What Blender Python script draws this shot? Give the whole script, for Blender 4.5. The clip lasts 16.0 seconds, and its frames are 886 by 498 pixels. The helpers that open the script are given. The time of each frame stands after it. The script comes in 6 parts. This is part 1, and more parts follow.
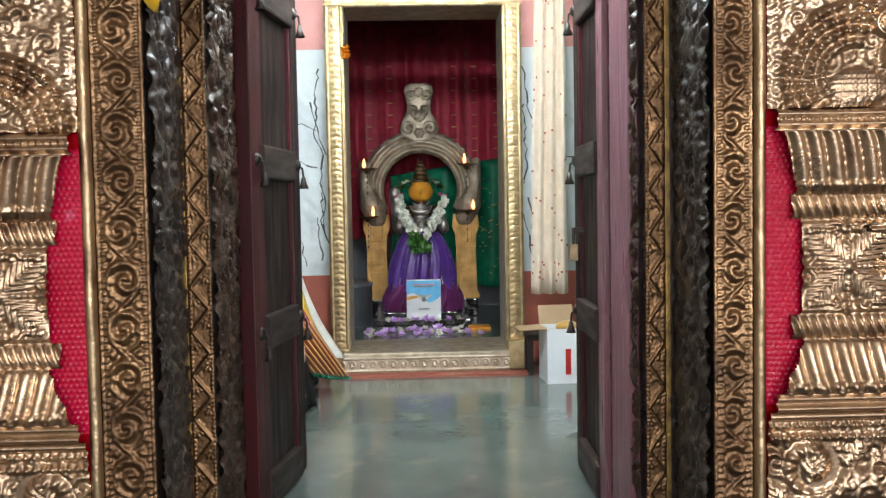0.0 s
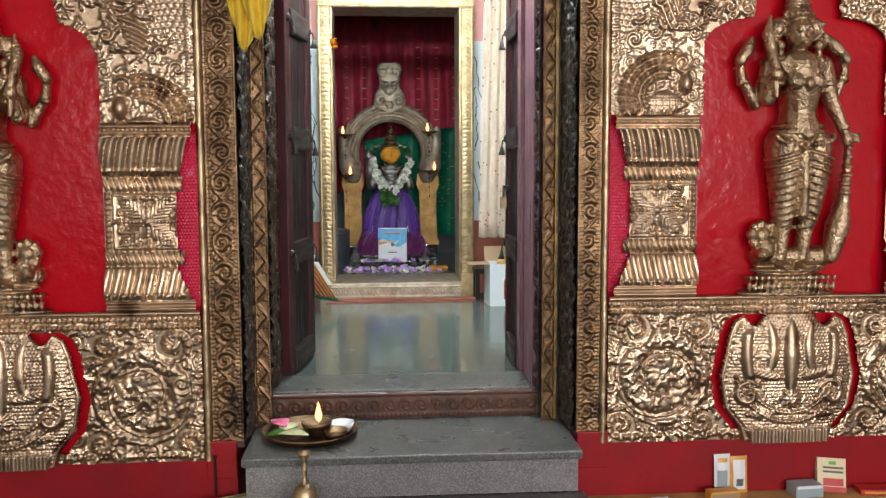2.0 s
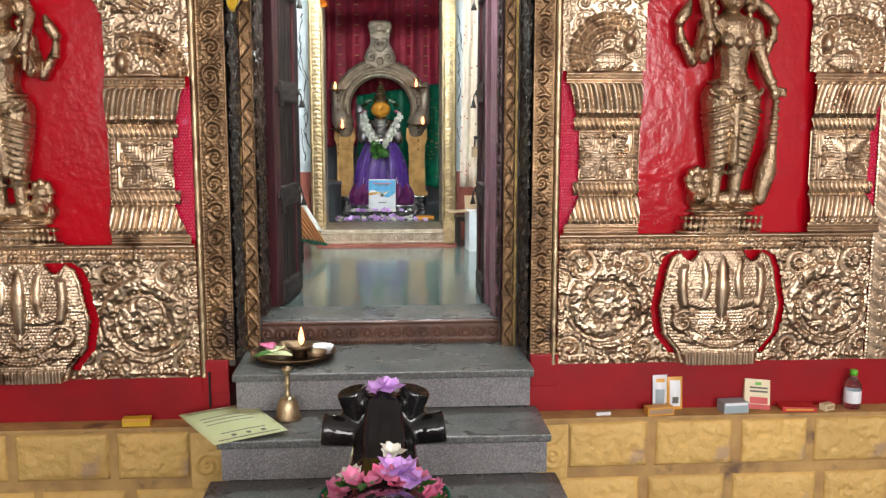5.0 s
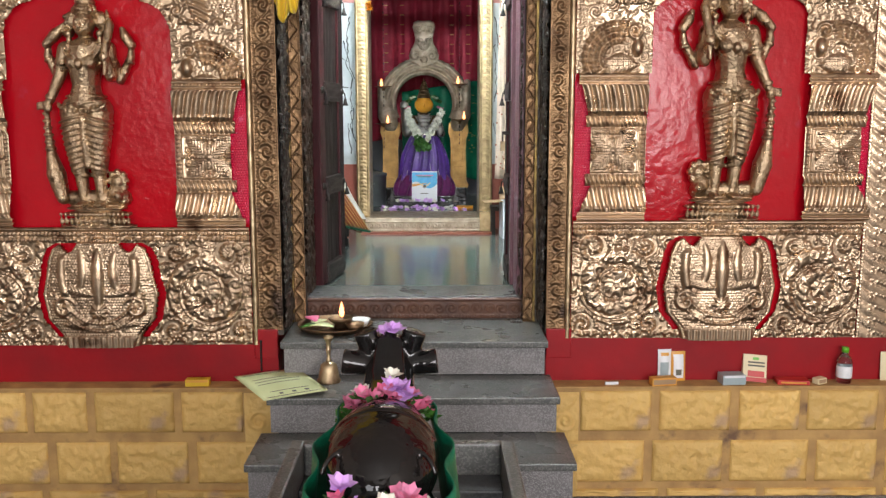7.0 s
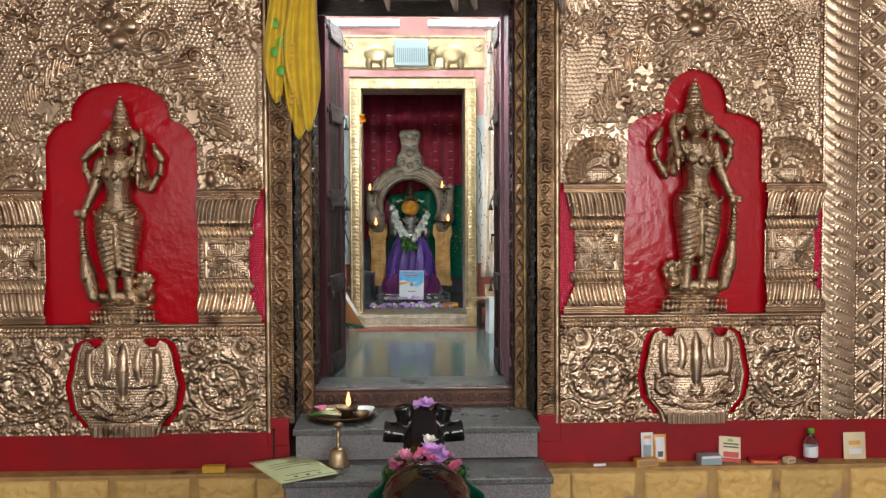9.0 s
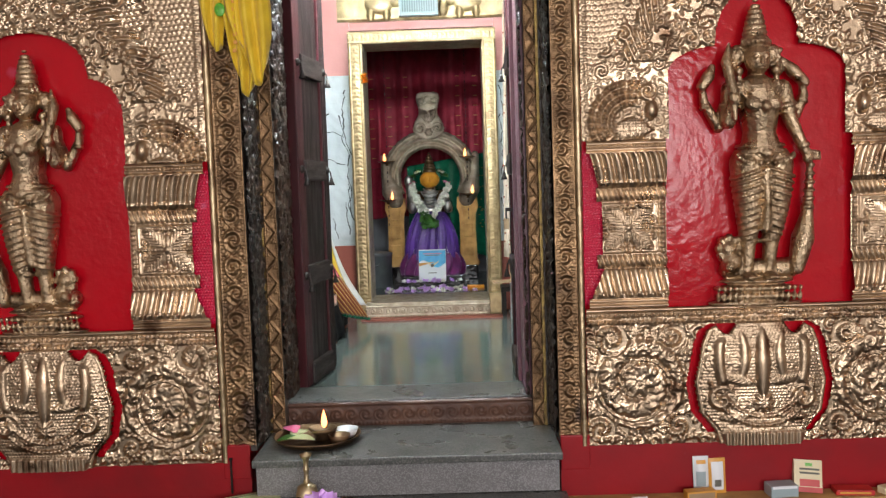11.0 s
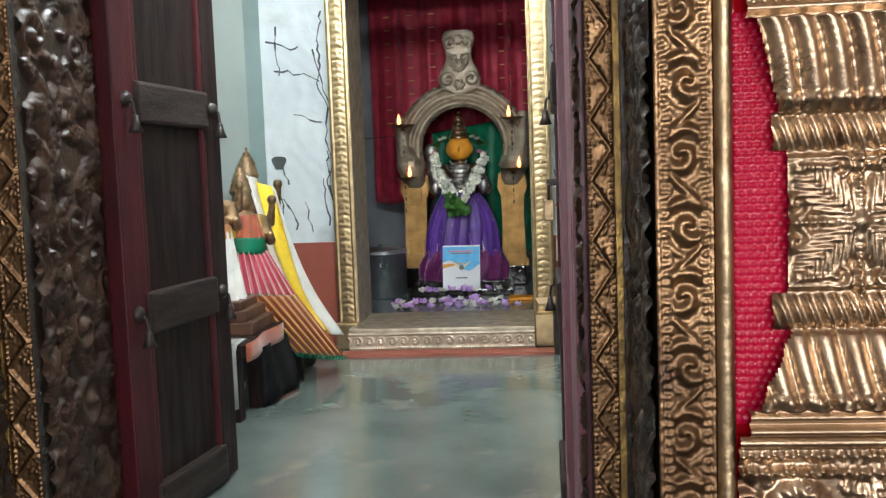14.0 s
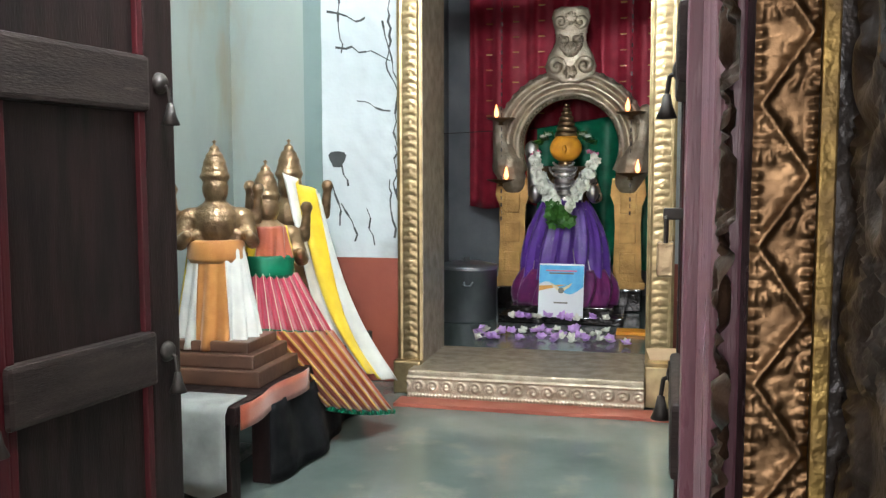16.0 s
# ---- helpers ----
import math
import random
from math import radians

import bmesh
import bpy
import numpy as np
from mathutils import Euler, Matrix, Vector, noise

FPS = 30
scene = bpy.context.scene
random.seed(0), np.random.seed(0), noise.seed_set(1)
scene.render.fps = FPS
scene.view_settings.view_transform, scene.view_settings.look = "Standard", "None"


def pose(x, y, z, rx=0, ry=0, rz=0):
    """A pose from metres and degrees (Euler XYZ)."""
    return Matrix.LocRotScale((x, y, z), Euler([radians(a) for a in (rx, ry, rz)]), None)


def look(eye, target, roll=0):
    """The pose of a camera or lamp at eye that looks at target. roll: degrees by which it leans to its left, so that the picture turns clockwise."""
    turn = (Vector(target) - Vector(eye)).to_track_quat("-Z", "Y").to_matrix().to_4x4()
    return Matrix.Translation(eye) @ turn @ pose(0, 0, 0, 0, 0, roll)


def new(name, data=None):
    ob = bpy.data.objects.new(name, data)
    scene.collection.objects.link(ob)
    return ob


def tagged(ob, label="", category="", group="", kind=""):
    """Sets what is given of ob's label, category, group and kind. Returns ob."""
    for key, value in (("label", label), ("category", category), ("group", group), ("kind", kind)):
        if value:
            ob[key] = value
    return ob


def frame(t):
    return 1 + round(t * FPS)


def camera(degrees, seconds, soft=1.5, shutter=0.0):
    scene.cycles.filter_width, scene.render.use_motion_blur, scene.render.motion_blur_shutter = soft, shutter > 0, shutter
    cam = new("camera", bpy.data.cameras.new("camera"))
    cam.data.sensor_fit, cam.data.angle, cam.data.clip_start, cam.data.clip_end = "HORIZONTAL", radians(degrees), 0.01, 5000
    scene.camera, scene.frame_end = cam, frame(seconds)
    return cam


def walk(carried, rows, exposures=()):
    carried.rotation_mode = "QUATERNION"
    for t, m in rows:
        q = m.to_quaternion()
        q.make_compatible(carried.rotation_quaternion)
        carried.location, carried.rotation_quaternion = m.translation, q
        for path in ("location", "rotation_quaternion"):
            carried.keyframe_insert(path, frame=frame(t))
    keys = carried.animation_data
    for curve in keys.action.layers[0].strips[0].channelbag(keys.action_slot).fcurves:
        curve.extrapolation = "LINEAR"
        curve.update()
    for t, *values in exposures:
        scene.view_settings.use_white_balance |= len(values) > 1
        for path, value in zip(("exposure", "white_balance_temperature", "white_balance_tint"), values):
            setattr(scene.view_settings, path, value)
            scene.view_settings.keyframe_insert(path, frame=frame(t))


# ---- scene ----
cam = camera(52.84, 16.0, soft=1.35)
PATH = [
    (0.0, (-0.028, -2.123, 1.108), (0.030, -0.127, 1.011), -1.04),
    (0.5, (-0.065, -2.748, 1.153), (0.052, -0.751, 1.121), -0.44),
    (1.0, (-0.102, -2.904, 1.149), (0.013, -0.909, 1.070), -0.94),
    (1.5, (-0.115, -3.280, 1.144), (0.032, -1.290, 1.012), -0.55),
    (2.0, (-0.117, -3.535, 1.133), (0.028, -1.549, 0.943), -0.22),
    (2.5, (-0.091, -3.601, 1.099), (-0.026, -1.633, 0.750), 0.58),
    (3.0, (-0.031, -3.723, 1.072), (0.015, -1.779, 0.606), 2.10),
    (3.5, (-0.009, -3.821, 1.063), (0.054, -1.886, 0.561), 1.68),
    (4.0, (-0.013, -3.849, 1.075), (0.105, -1.879, 0.750), 0.81),
    (4.5, (0.007, -3.899, 1.102), (0.109, -1.929, 0.775), 0.45),
    (4.7, (0.007, -3.929, 1.100), (0.146, -1.954, 0.819), 0.01),
    (6.8, (0.090, -4.437, 1.116), (0.123, -2.461, 0.808), 0.03),
    (7.0, (0.116, -4.474, 1.123), (0.135, -2.496, 0.825), -0.02),
    (7.5, (0.083, -4.608, 1.142), (0.165, -2.617, 0.975), 0.43),
    (8.0, (-0.007, -4.771, 1.172), (0.085, -2.775, 1.081), -1.23),
    (8.5, (-0.023, -4.933, 1.189), (0.097, -2.937, 1.150), -1.37),
    (8.7, (-0.039, -4.955, 1.178), (0.068, -2.958, 1.126), -0.98),
    (10.8, (0.176, -3.977, 1.096), (0.179, -1.983, 0.941), 0.19),
    (11.0, (0.263, -3.890, 1.151), (0.230, -1.896, 1.011), -1.94),
    (11.5, (0.422, -3.449, 1.123), (0.199, -1.467, 0.975), -0.39),
    (12.0, (0.507, -2.982, 1.109), (0.356, -0.989, 1.036), -4.15),
    (12.5, (0.530, -2.619, 1.098), (0.372, -0.628, 1.005), -3.51),
    (13.0, (0.587, -2.210, 1.088), (0.265, -0.243, 0.918), -0.84),
    (13.5, (0.538, -1.784, 1.061), (0.252, 0.189, 0.908), -1.33),
    (14.0, (0.475, -1.496, 1.043), (0.286, 0.488, 0.877), -2.12),
    (14.5, (0.461, -1.155, 1.043), (0.042, 0.790, 0.843), -3.72),
    (15.0, (0.415, -0.942, 1.029), (-0.047, 0.985, 0.762), -3.94),
    (15.5, (0.461, -0.731, 1.040), (-0.062, 1.182, 0.777), -2.05),
    (16.0, (0.514, -0.508, 1.084), (0.061, 1.432, 0.911), -0.09),
]
walk(cam, [(t, look(eye, target, roll)) for t, eye, target, roll in PATH],
     exposures=[(0.0, 0.1), (0.5, -0.05), (2.0, 0.05), (3.5, 0.38), (7.5, 0.22), (8.5, -0.18), (11.0, 0.0), (12.5, -0.1), (13.0, 0.02), (14.5, 0.14), (16.0, 0.36)])

# ---- light: daylight through the hall's openings behind, tubes inside ----
world = bpy.data.worlds.new("world")
scene.world = world
world.use_nodes = True
wn = world.node_tree.nodes
sky = wn.new("ShaderNodeTexSky")
sky.sky_type, sky.sun_disc = "NISHITA", False
sky.sun_elevation, sky.sun_rotation = radians(50), radians(200)
world.node_tree.links.new(sky.outputs[0], wn["Background"].inputs[0])
wn["Background"].inputs[1].default_value = 0.1


def area_lamp(name, place, target, w, h, watts, color):
    data = bpy.data.lights.new(name, "AREA")
    data.shape, data.size, data.size_y, data.energy, data.color = "RECTANGLE", w, h, watts, color
    ob = new(name, data)
    ob.matrix_world = look(place, target)
    return tagged(ob, kind="structure")


DAY = 150.0
for wx, ww, k in ((-3.0, 1.6, 0.30), (0.0, 2.2, 0.80), (3.0, 1.6, 1.40)):
    area_lamp("window_daylight", (wx, -8.85, 1.6), (wx, 0, 1.4), ww, 2.0, DAY * k * ww / 1.6, (1.0, 0.955, 0.97))

# ---- materials ----


def nodes_of(m):
    m.use_nodes = True
    return m.node_tree.nodes, m.node_tree.links, m.node_tree.nodes["Principled BSDF"]


def surface(name, a, b, scale=6.0, rough=(0.4, 0.6), metal=0.0, bump=0.0, fine=60.0, stain=None, stain_scale=2.0,
            stain_at=0.58, stretch=(1, 1, 1), vary=0.0, coat=0.0, sheen=0.0, spec=0.5):
    """A procedural surface: two tones mixed by noise, fine relief, stains of a third tone."""
    m = bpy.data.materials.new(name)
    n, l, p = nodes_of(m)
    co = n.new("ShaderNodeTexCoord")
    mp = n.new("ShaderNodeMapping")
    mp.inputs["Scale"].default_value = stretch
    l.new(co.outputs["Object"], mp.inputs[0])

    def noise_tex(s, detail=6.0):
        t = n.new("ShaderNodeTexNoise")
        t.inputs["Scale"].default_value, t.inputs["Detail"].default_value = s, detail
        l.new(mp.outputs[0], t.inputs["Vector"])
        return t

    def ramp(src, p0, p1):
        r = n.new("ShaderNodeMapRange")
        r.inputs[1].default_value, r.inputs[2].default_value = p0, p1
        l.new(src, r.inputs[0])
        return r.outputs[0]

    def mix(f, c0, c1, mode="MIX"):
        x = n.new("ShaderNodeMix")
        x.data_type, x.blend_type = "RGBA", mode
        if isinstance(f, float):
            x.inputs[0].default_value = f
        else:
            l.new(f, x.inputs[0])
        for k, c in ((6, c0), (7, c1)):
            if isinstance(c, tuple):
                x.inputs[k].default_value = (*c, 1)
            else:
                l.new(c, x.inputs[k])
        return x.outputs[2]

    big, small = noise_tex(scale), noise_tex(fine, 3.0)
    col = mix(ramp(big.outputs[0], 0.35, 0.65), a, b)
    if stain:
        st = noise_tex(stain_scale, 8.0)
        col = mix(ramp(st.outputs[0], stain_at, stain_at + 0.12), col, stain)
    if vary:
        info = n.new("ShaderNodeObjectInfo")
        hsv = n.new("ShaderNodeHueSaturation")
        l.new(ramp(info.outputs["Random"], 0, 1), hsv.inputs["Value"])
        r = hsv.inputs["Value"].links[0].from_node
        r.inputs[3].default_value, r.inputs[4].default_value = 1 - vary, 1 + vary
        l.new(col, hsv.inputs["Color"])
        col = hsv.outputs[0]
    l.new(col, p.inputs["Base Color"])
    rr = n.new("ShaderNodeMapRange")
    rr.inputs[1].default_value, rr.inputs[2].default_value = 0.3, 0.7
    rr.inputs[3].default_value, rr.inputs[4].default_value = rough
    l.new(big.outputs[0], rr.inputs[0])
    l.new(rr.outputs[0], p.inputs["Roughness"])
    p.inputs["Metallic"].default_value = metal
    p.inputs["Coat Weight"].default_value = coat
    p.inputs["Coat Roughness"].default_value = 0.12
    p.inputs["Sheen Weight"].default_value = sheen
    p.inputs["Specular IOR Level"].default_value = spec
    if bump:
        bp = n.new("ShaderNodeBump")
        bp.inputs["Strength"].default_value, bp.inputs["Distance"].default_value = 1.0, bump
        l.new(small.outputs[0], bp.inputs["Height"])
        l.new(bp.outputs[0], p.inputs["Normal"])
    return m


def glow(name, color, strength):
    m = bpy.data.materials.new(name)
    n, l, p = nodes_of(m)
    p.inputs["Base Color"].default_value = (*color, 1)
    p.inputs["Emission Color"].default_value = (*color, 1)
    p.inputs["Emission Strength"].default_value = strength
    return m


def granite(name, a, b, c, rough, scale=140.0):
    """Speckled granite: cells of three tones over cloudy variation."""
    m = surface(name, a, b, 5.0, rough, bump=0.0008, fine=200)
    n, l, p = nodes_of(m)
    co = n.new("ShaderNodeTexCoord")
    v = n.new("ShaderNodeTexVoronoi")
    v.inputs["Scale"].default_value = scale
    l.new(co.outputs["Object"], v.inputs["Vector"])
    sep = n.new("ShaderNodeSeparateColor")
    l.new(v.outputs["Color"], sep.inputs[0])
    r = n.new("ShaderNodeMapRange")
    r.inputs[1].default_value, r.inputs[2].default_value = 0.55, 0.75
    l.new(sep.outputs[0], r.inputs[0])
    x = n.new("ShaderNodeMix")
    x.data_type = "RGBA"
    l.new(r.outputs[0], x.inputs[0])
    l.new(p.inputs["Base Color"].links[0].from_socket, x.inputs[6])
    x.inputs[7].default_value = (*c, 1)
    l.new(x.outputs[2], p.inputs["Base Color"])
    return m


brass = surface("brass_sheet", (0.60, 0.45, 0.305), (0.39, 0.285, 0.19), 6.0, (0.25, 0.40), 1.0, 0.0008, 130,
                stain=(0.17, 0.10, 0.06), stain_scale=7.0, stain_at=0.58)
brass_cast = surface("brass_cast", (0.62, 0.465, 0.30), (0.38, 0.28, 0.18), 18.0, (0.24, 0.42), 1.0, 0.007, 90,
                     stain=(0.14, 0.09, 0.05), stain_scale=16.0, stain_at=0.58)
brass_matte = surface("brass_dull", (0.52, 0.30, 0.10), (0.36, 0.20, 0.07), 12.0, (0.45, 0.6), 0.7, 0.004, 70)
brass_dark = surface("brass_aged", (0.30, 0.19, 0.10), (0.15, 0.09, 0.05), 5.0, (0.3, 0.5), 0.95, 0.001, 110,
                     stain=(0.06, 0.04, 0.03), stain_scale=4.0, stain_at=0.55)
brass_bright = surface("brass_polished", (0.60, 0.47, 0.29), (0.36, 0.27, 0.16), 9.0, (0.32, 0.50), 1.0, 0.003, 40,
                       stain=(0.20, 0.13, 0.08), stain_scale=8.0, stain_at=0.56)
# yellow tone for light caught on the copper strip's outer edge
lit_edge = surface("copper_edge_lit_yellow", (0.40, 0.275, 0.085), (0.22, 0.145, 0.055), 22.0, (0.34, 0.5), 0.75, 0.004, 50,
                      stain=(0.12, 0.08, 0.05), stain_scale=14.0, stain_at=0.58)
copper_strip = surface("copper_strip", (0.27, 0.165, 0.085), (0.15, 0.09, 0.048), 22.0, (0.32, 0.48), 1.0, 0.001, 80)
gold_pale = surface("gilt_sheet", (0.46, 0.35, 0.19), (0.30, 0.22, 0.12), 16.0, (0.32, 0.48), 0.95, 0.001, 80)
bronze_brown = surface("bronze_brown", (0.38, 0.25, 0.14), (0.19, 0.12, 0.07), 18.0, (0.30, 0.46), 0.85, 0.004, 70)
bronze = surface("bronze", (0.26, 0.17, 0.09), (0.18, 0.11, 0.06), 9.0, (0.3, 0.5), 0.9, 0.001, 120)
bronze_light = surface("bronze_grey", (0.50, 0.42, 0.32), (0.36, 0.29, 0.21), 16.0, (0.4, 0.55), 0.7, 0.004, 60)
silver = surface("silver", (0.62, 0.60, 0.58), (0.45, 0.43, 0.41), 9.0, (0.25, 0.4), 0.95, 0.0008, 120)
red_paint = surface("red_gloss_paint", (0.52, 0.005, 0.014), (0.43, 0.004, 0.012), 2.5, (0.10, 0.2), bump=0.003, fine=24, spec=0.22,
                    stain=(0.50, 0.05, 0.10), stain_scale=5.0, stain_at=0.66)
rose_paint = surface("rose_red_gloss_paint", (0.60, 0.008, 0.055), (0.50, 0.006, 0.040), 5.0, (0.14, 0.26), bump=0.001, fine=60, spec=0.35,
                     stain=(0.62, 0.10, 0.20), stain_scale=14.0, stain_at=0.64)
# maroon paint made paler and mauve: its gloss reflection put into the colour
wood_maroon_lit = surface("worn_maroon_wood_lit_mauve", (0.25, 0.115, 0.145), (0.17, 0.072, 0.094), 5.0, (0.25, 0.42), spec=0.5, bump=0.0012, fine=60,
                     stain=(0.34, 0.20, 0.23), stain_scale=9.0, stain_at=0.6, stretch=(6, 6, 0.6))
red_band = surface("red_plinth_paint", (0.33, 0.010, 0.015), (0.26, 0.010, 0.014), 4.0, (0.3, 0.5), bump=0.0012, fine=30, spec=0.25,
                   stain=(0.36, 0.10, 0.09), stain_scale=9.0, stain_at=0.68)
ochre = surface("ochre_stone_paint", (0.74, 0.49, 0.16), (0.64, 0.40, 0.12), 4.0, (0.5, 0.7), bump=0.010, fine=34,
                stain=(0.50, 0.33, 0.18), stain_scale=5.0, stain_at=0.60, vary=0.10)
mortar = surface("ochre_mortar", (0.52, 0.32, 0.11), (0.36, 0.21, 0.08), 8.0, (0.6, 0.8), bump=0.002, fine=50,
                 stain=(0.16, 0.09, 0.05), stain_scale=7.0, stain_at=0.6)
granite_grey = granite("grey_granite", (0.19, 0.18, 0.18), (0.135, 0.13, 0.13), (0.28, 0.27, 0.27), (0.45, 0.6), 260)
granite_top = granite("worn_granite_tread", (0.10, 0.103, 0.096), (0.066, 0.070, 0.066), (0.15, 0.15, 0.14), (0.22, 0.4), 160)
granite_black = granite("black_granite", (0.035, 0.037, 0.036), (0.014, 0.015, 0.016), (0.045, 0.045, 0.048), (0.25, 0.4), 150)
floor_stone = surface("polished_floor_slab", (0.140, 0.163, 0.148), (0.092, 0.115, 0.104), 3.0, (0.09, 0.18), bump=0.0006, fine=25,
                      stain=(0.17, 0.18, 0.15), stain_scale=5.0, stain_at=0.6)
black_stone = surface("oiled_black_stone", (0.006, 0.006, 0.006), (0.012, 0.009, 0.008), 6.0, (0.05, 0.13), bump=0.006, fine=15, spec=0.42)
carved_stone = surface("dark_carved_stone", (0.030, 0.026, 0.024), (0.052, 0.038, 0.028), 7.0, (0.22, 0.42), bump=0.003, fine=70, spec=0.5)
carved_wood = surface("oiled_carved_wood", (0.060, 0.034, 0.021), (0.026, 0.015, 0.010), 9.0, (0.26, 0.44), bump=0.002, fine=80, spec=0.45)
wood_dark = surface("dark_teak", (0.019, 0.010, 0.009), (0.009, 0.005, 0.005), 4.0, (0.4, 0.6), spec=0.2, bump=0.0008, fine=40,
                    stretch=(8, 8, 1))
wood_red = surface("maroon_painted_wood", (0.060, 0.007, 0.010), (0.034, 0.005, 0.007), 4.0, (0.4, 0.55), spec=0.3, bump=0.0008, fine=40,
                   stretch=(6, 6, 1))
wood_rail = surface("weathered_teak_rail", (0.034, 0.022, 0.019), (0.016, 0.010, 0.009), 5.0, (0.4, 0.6), spec=0.3, bump=0.0015, fine=60,
                    stain=(0.08, 0.06, 0.055), stain_scale=12.0, stain_at=0.62, stretch=(1, 1, 6))
wood_brown = surface("carved_teak_threshold", (0.13, 0.060, 0.035), (0.075, 0.036, 0.024), 6.0, (0.3, 0.5), bump=0.001, fine=50)
wall_white = surface("cracked_white_plaster", (0.60, 0.64, 0.655), (0.50, 0.545, 0.565), 2.5, (0.5, 0.7), bump=0.008, fine=9,
                     stain=(0.40, 0.44, 0.45), stain_scale=3.5, stain_at=0.62)
wall_green = surface("pale_green_plaster", (0.34, 0.38, 0.35), (0.245, 0.285, 0.275), 1.9, (0.5, 0.7), bump=0.002, fine=16,
                     stain=(0.30, 0.27, 0.19), stain_scale=2.6, stain_at=0.52, stretch=(1, 1, 0.4))
wall_grey = surface("sanctum_plaster", (0.27, 0.285, 0.31), (0.17, 0.18, 0.20), 3.0, (0.6, 0.8), bump=0.003, fine=20)
pink_wall = surface("salmon_wall_paint", (0.60, 0.27, 0.24), (0.54, 0.23, 0.21), 3.0, (0.4, 0.6), bump=0.001, fine=40)
dado_paint = surface("brick_red_dado_paint", (0.30, 0.075, 0.045), (0.26, 0.06, 0.038), 4.0, (0.4, 0.6), bump=0.001, fine=40)
teal_paint = surface("grey_green_paint", (0.20, 0.27, 0.26), (0.17, 0.23, 0.22), 4.0, (0.4, 0.6), bump=0.001, fine=30)
hall_wall = surface("cream_hall_wall", (0.68, 0.65, 0.60), (0.60, 0.57, 0.52), 2.0, (0.6, 0.8), bump=0.001, fine=30)
hall_ceiling = surface("white_ceiling_paint", (0.78, 0.76, 0.72), (0.72, 0.70, 0.66), 2.0, (0.6, 0.8))
dark_crack = surface("crack_shadow_plaster", (0.08, 0.085, 0.085), (0.05, 0.055, 0.055), 9.0, (0.8, 0.9))


def cloth_mat(name, a, b, scale=14.0, rough=(0.5, 0.7), sheen=0.3, **k):
    return surface(name, a, b, scale, rough, bump=0.0006, fine=320, sheen=sheen, **k)


cloth_red = cloth_mat("crimson_curtain_cloth", (0.40, 0.008, 0.035), (0.29, 0.004, 0.024))
cloth_green = cloth_mat("green_silk", (0.004, 0.15, 0.075), (0.002, 0.09, 0.045), rough=(0.35, 0.5), sheen=0.0, spec=0.3)
cloth_purple = cloth_mat("purple_silk", (0.10, 0.025, 0.27), (0.065, 0.016, 0.19), rough=(0.28, 0.4), stain=(0.20, 0.12, 0.36), stain_scale=26, stain_at=0.62)
cloth_plum = cloth_mat("plum_silk_border", (0.17, 0.012, 0.11), (0.10, 0.008, 0.09), rough=(0.3, 0.45), stain=(0.45, 0.2, 0.12), stain_scale=16, stain_at=0.66)
cloth_yellow = cloth_mat("yellow_cotton", (0.80, 0.56, 0.02), (0.68, 0.45, 0.015))
cloth_orange = cloth_mat("ochre_silk", (0.52, 0.22, 0.05), (0.42, 0.15, 0.03))
cloth_white = cloth_mat("white_cotton", (0.72, 0.70, 0.64), (0.60, 0.58, 0.54))
cloth_pink = cloth_mat("rose_silk", (0.52, 0.055, 0.10), (0.40, 0.035, 0.07), rough=(0.3, 0.45))
cloth_rust = cloth_mat("rust_zari_silk", (0.38, 0.09, 0.035), (0.30, 0.06, 0.03), rough=(0.3, 0.45))
cloth_zari = cloth_mat("gold_zari", (0.62, 0.36, 0.08), (0.50, 0.27, 0.05), rough=(0.3, 0.4))
cloth_cream = cloth_mat("cream_curtain", (0.70, 0.58, 0.45), (0.62, 0.50, 0.38))
cloth_dirty = cloth_mat("grey_soiled_cloth", (0.34, 0.35, 0.33), (0.18, 0.19, 0.18), 9.0)
# near-black, only for the sheet that paints the shade under the bench
bench_shade = cloth_mat("bench_shade_black", (0.012, 0.012, 0.013), (0.006, 0.006, 0.007), sheen=0.0, spec=0.1)
leaf_dry = surface("dry_leaf", (0.30, 0.24, 0.19), (0.20, 0.15, 0.12), 12.0, (0.6, 0.8), bump=0.001, fine=60)
leaf_green = surface("green_leaf", (0.05, 0.16, 0.02), (0.025, 0.10, 0.012), 20.0, (0.35, 0.5))
petal_white = surface("white_petal", (0.78, 0.76, 0.68), (0.66, 0.64, 0.54), 30.0, (0.5, 0.7))
petal_pink = surface("pink_petal", (0.72, 0.10, 0.22), (0.62, 0.22, 0.36), 30.0, (0.5, 0.7))
petal_mauve = surface("mauve_petal", (0.52, 0.25, 0.66), (0.66, 0.42, 0.76), 30.0, (0.5, 0.7))
petal_orange = surface("marigold_petal", (0.85, 0.36, 0.02), (0.75, 0.24, 0.01), 30.0, (0.5, 0.7))
turmeric = surface("turmeric_paste", (0.80, 0.36, 0.02), (0.66, 0.26, 0.02), 20.0, (0.5, 0.7))
aluminium = surface("dull_aluminium", (0.42, 0.44, 0.46), (0.30, 0.32, 0.34), 5.0, (0.3, 0.5), 0.9, 0.0006, 50)
iron = surface("black_iron", (0.03, 0.027, 0.025), (0.05, 0.04, 0.034), 9.0, (0.4, 0.6), 0.6, 0.001, 80)
plastic_grey = surface("grey_blue_plastic", (0.36, 0.44, 0.46), (0.32, 0.40, 0.42), 5.0, (0.35, 0.5))
paper_green = surface("pale_green_paper", (0.62, 0.66, 0.36), (0.56, 0.60, 0.31), 4.0, (0.6, 0.8))
ink = surface("grey_print", (0.12, 0.12, 0.10), (0.16, 0.15, 0.12), 9.0, (0.6, 0.8))
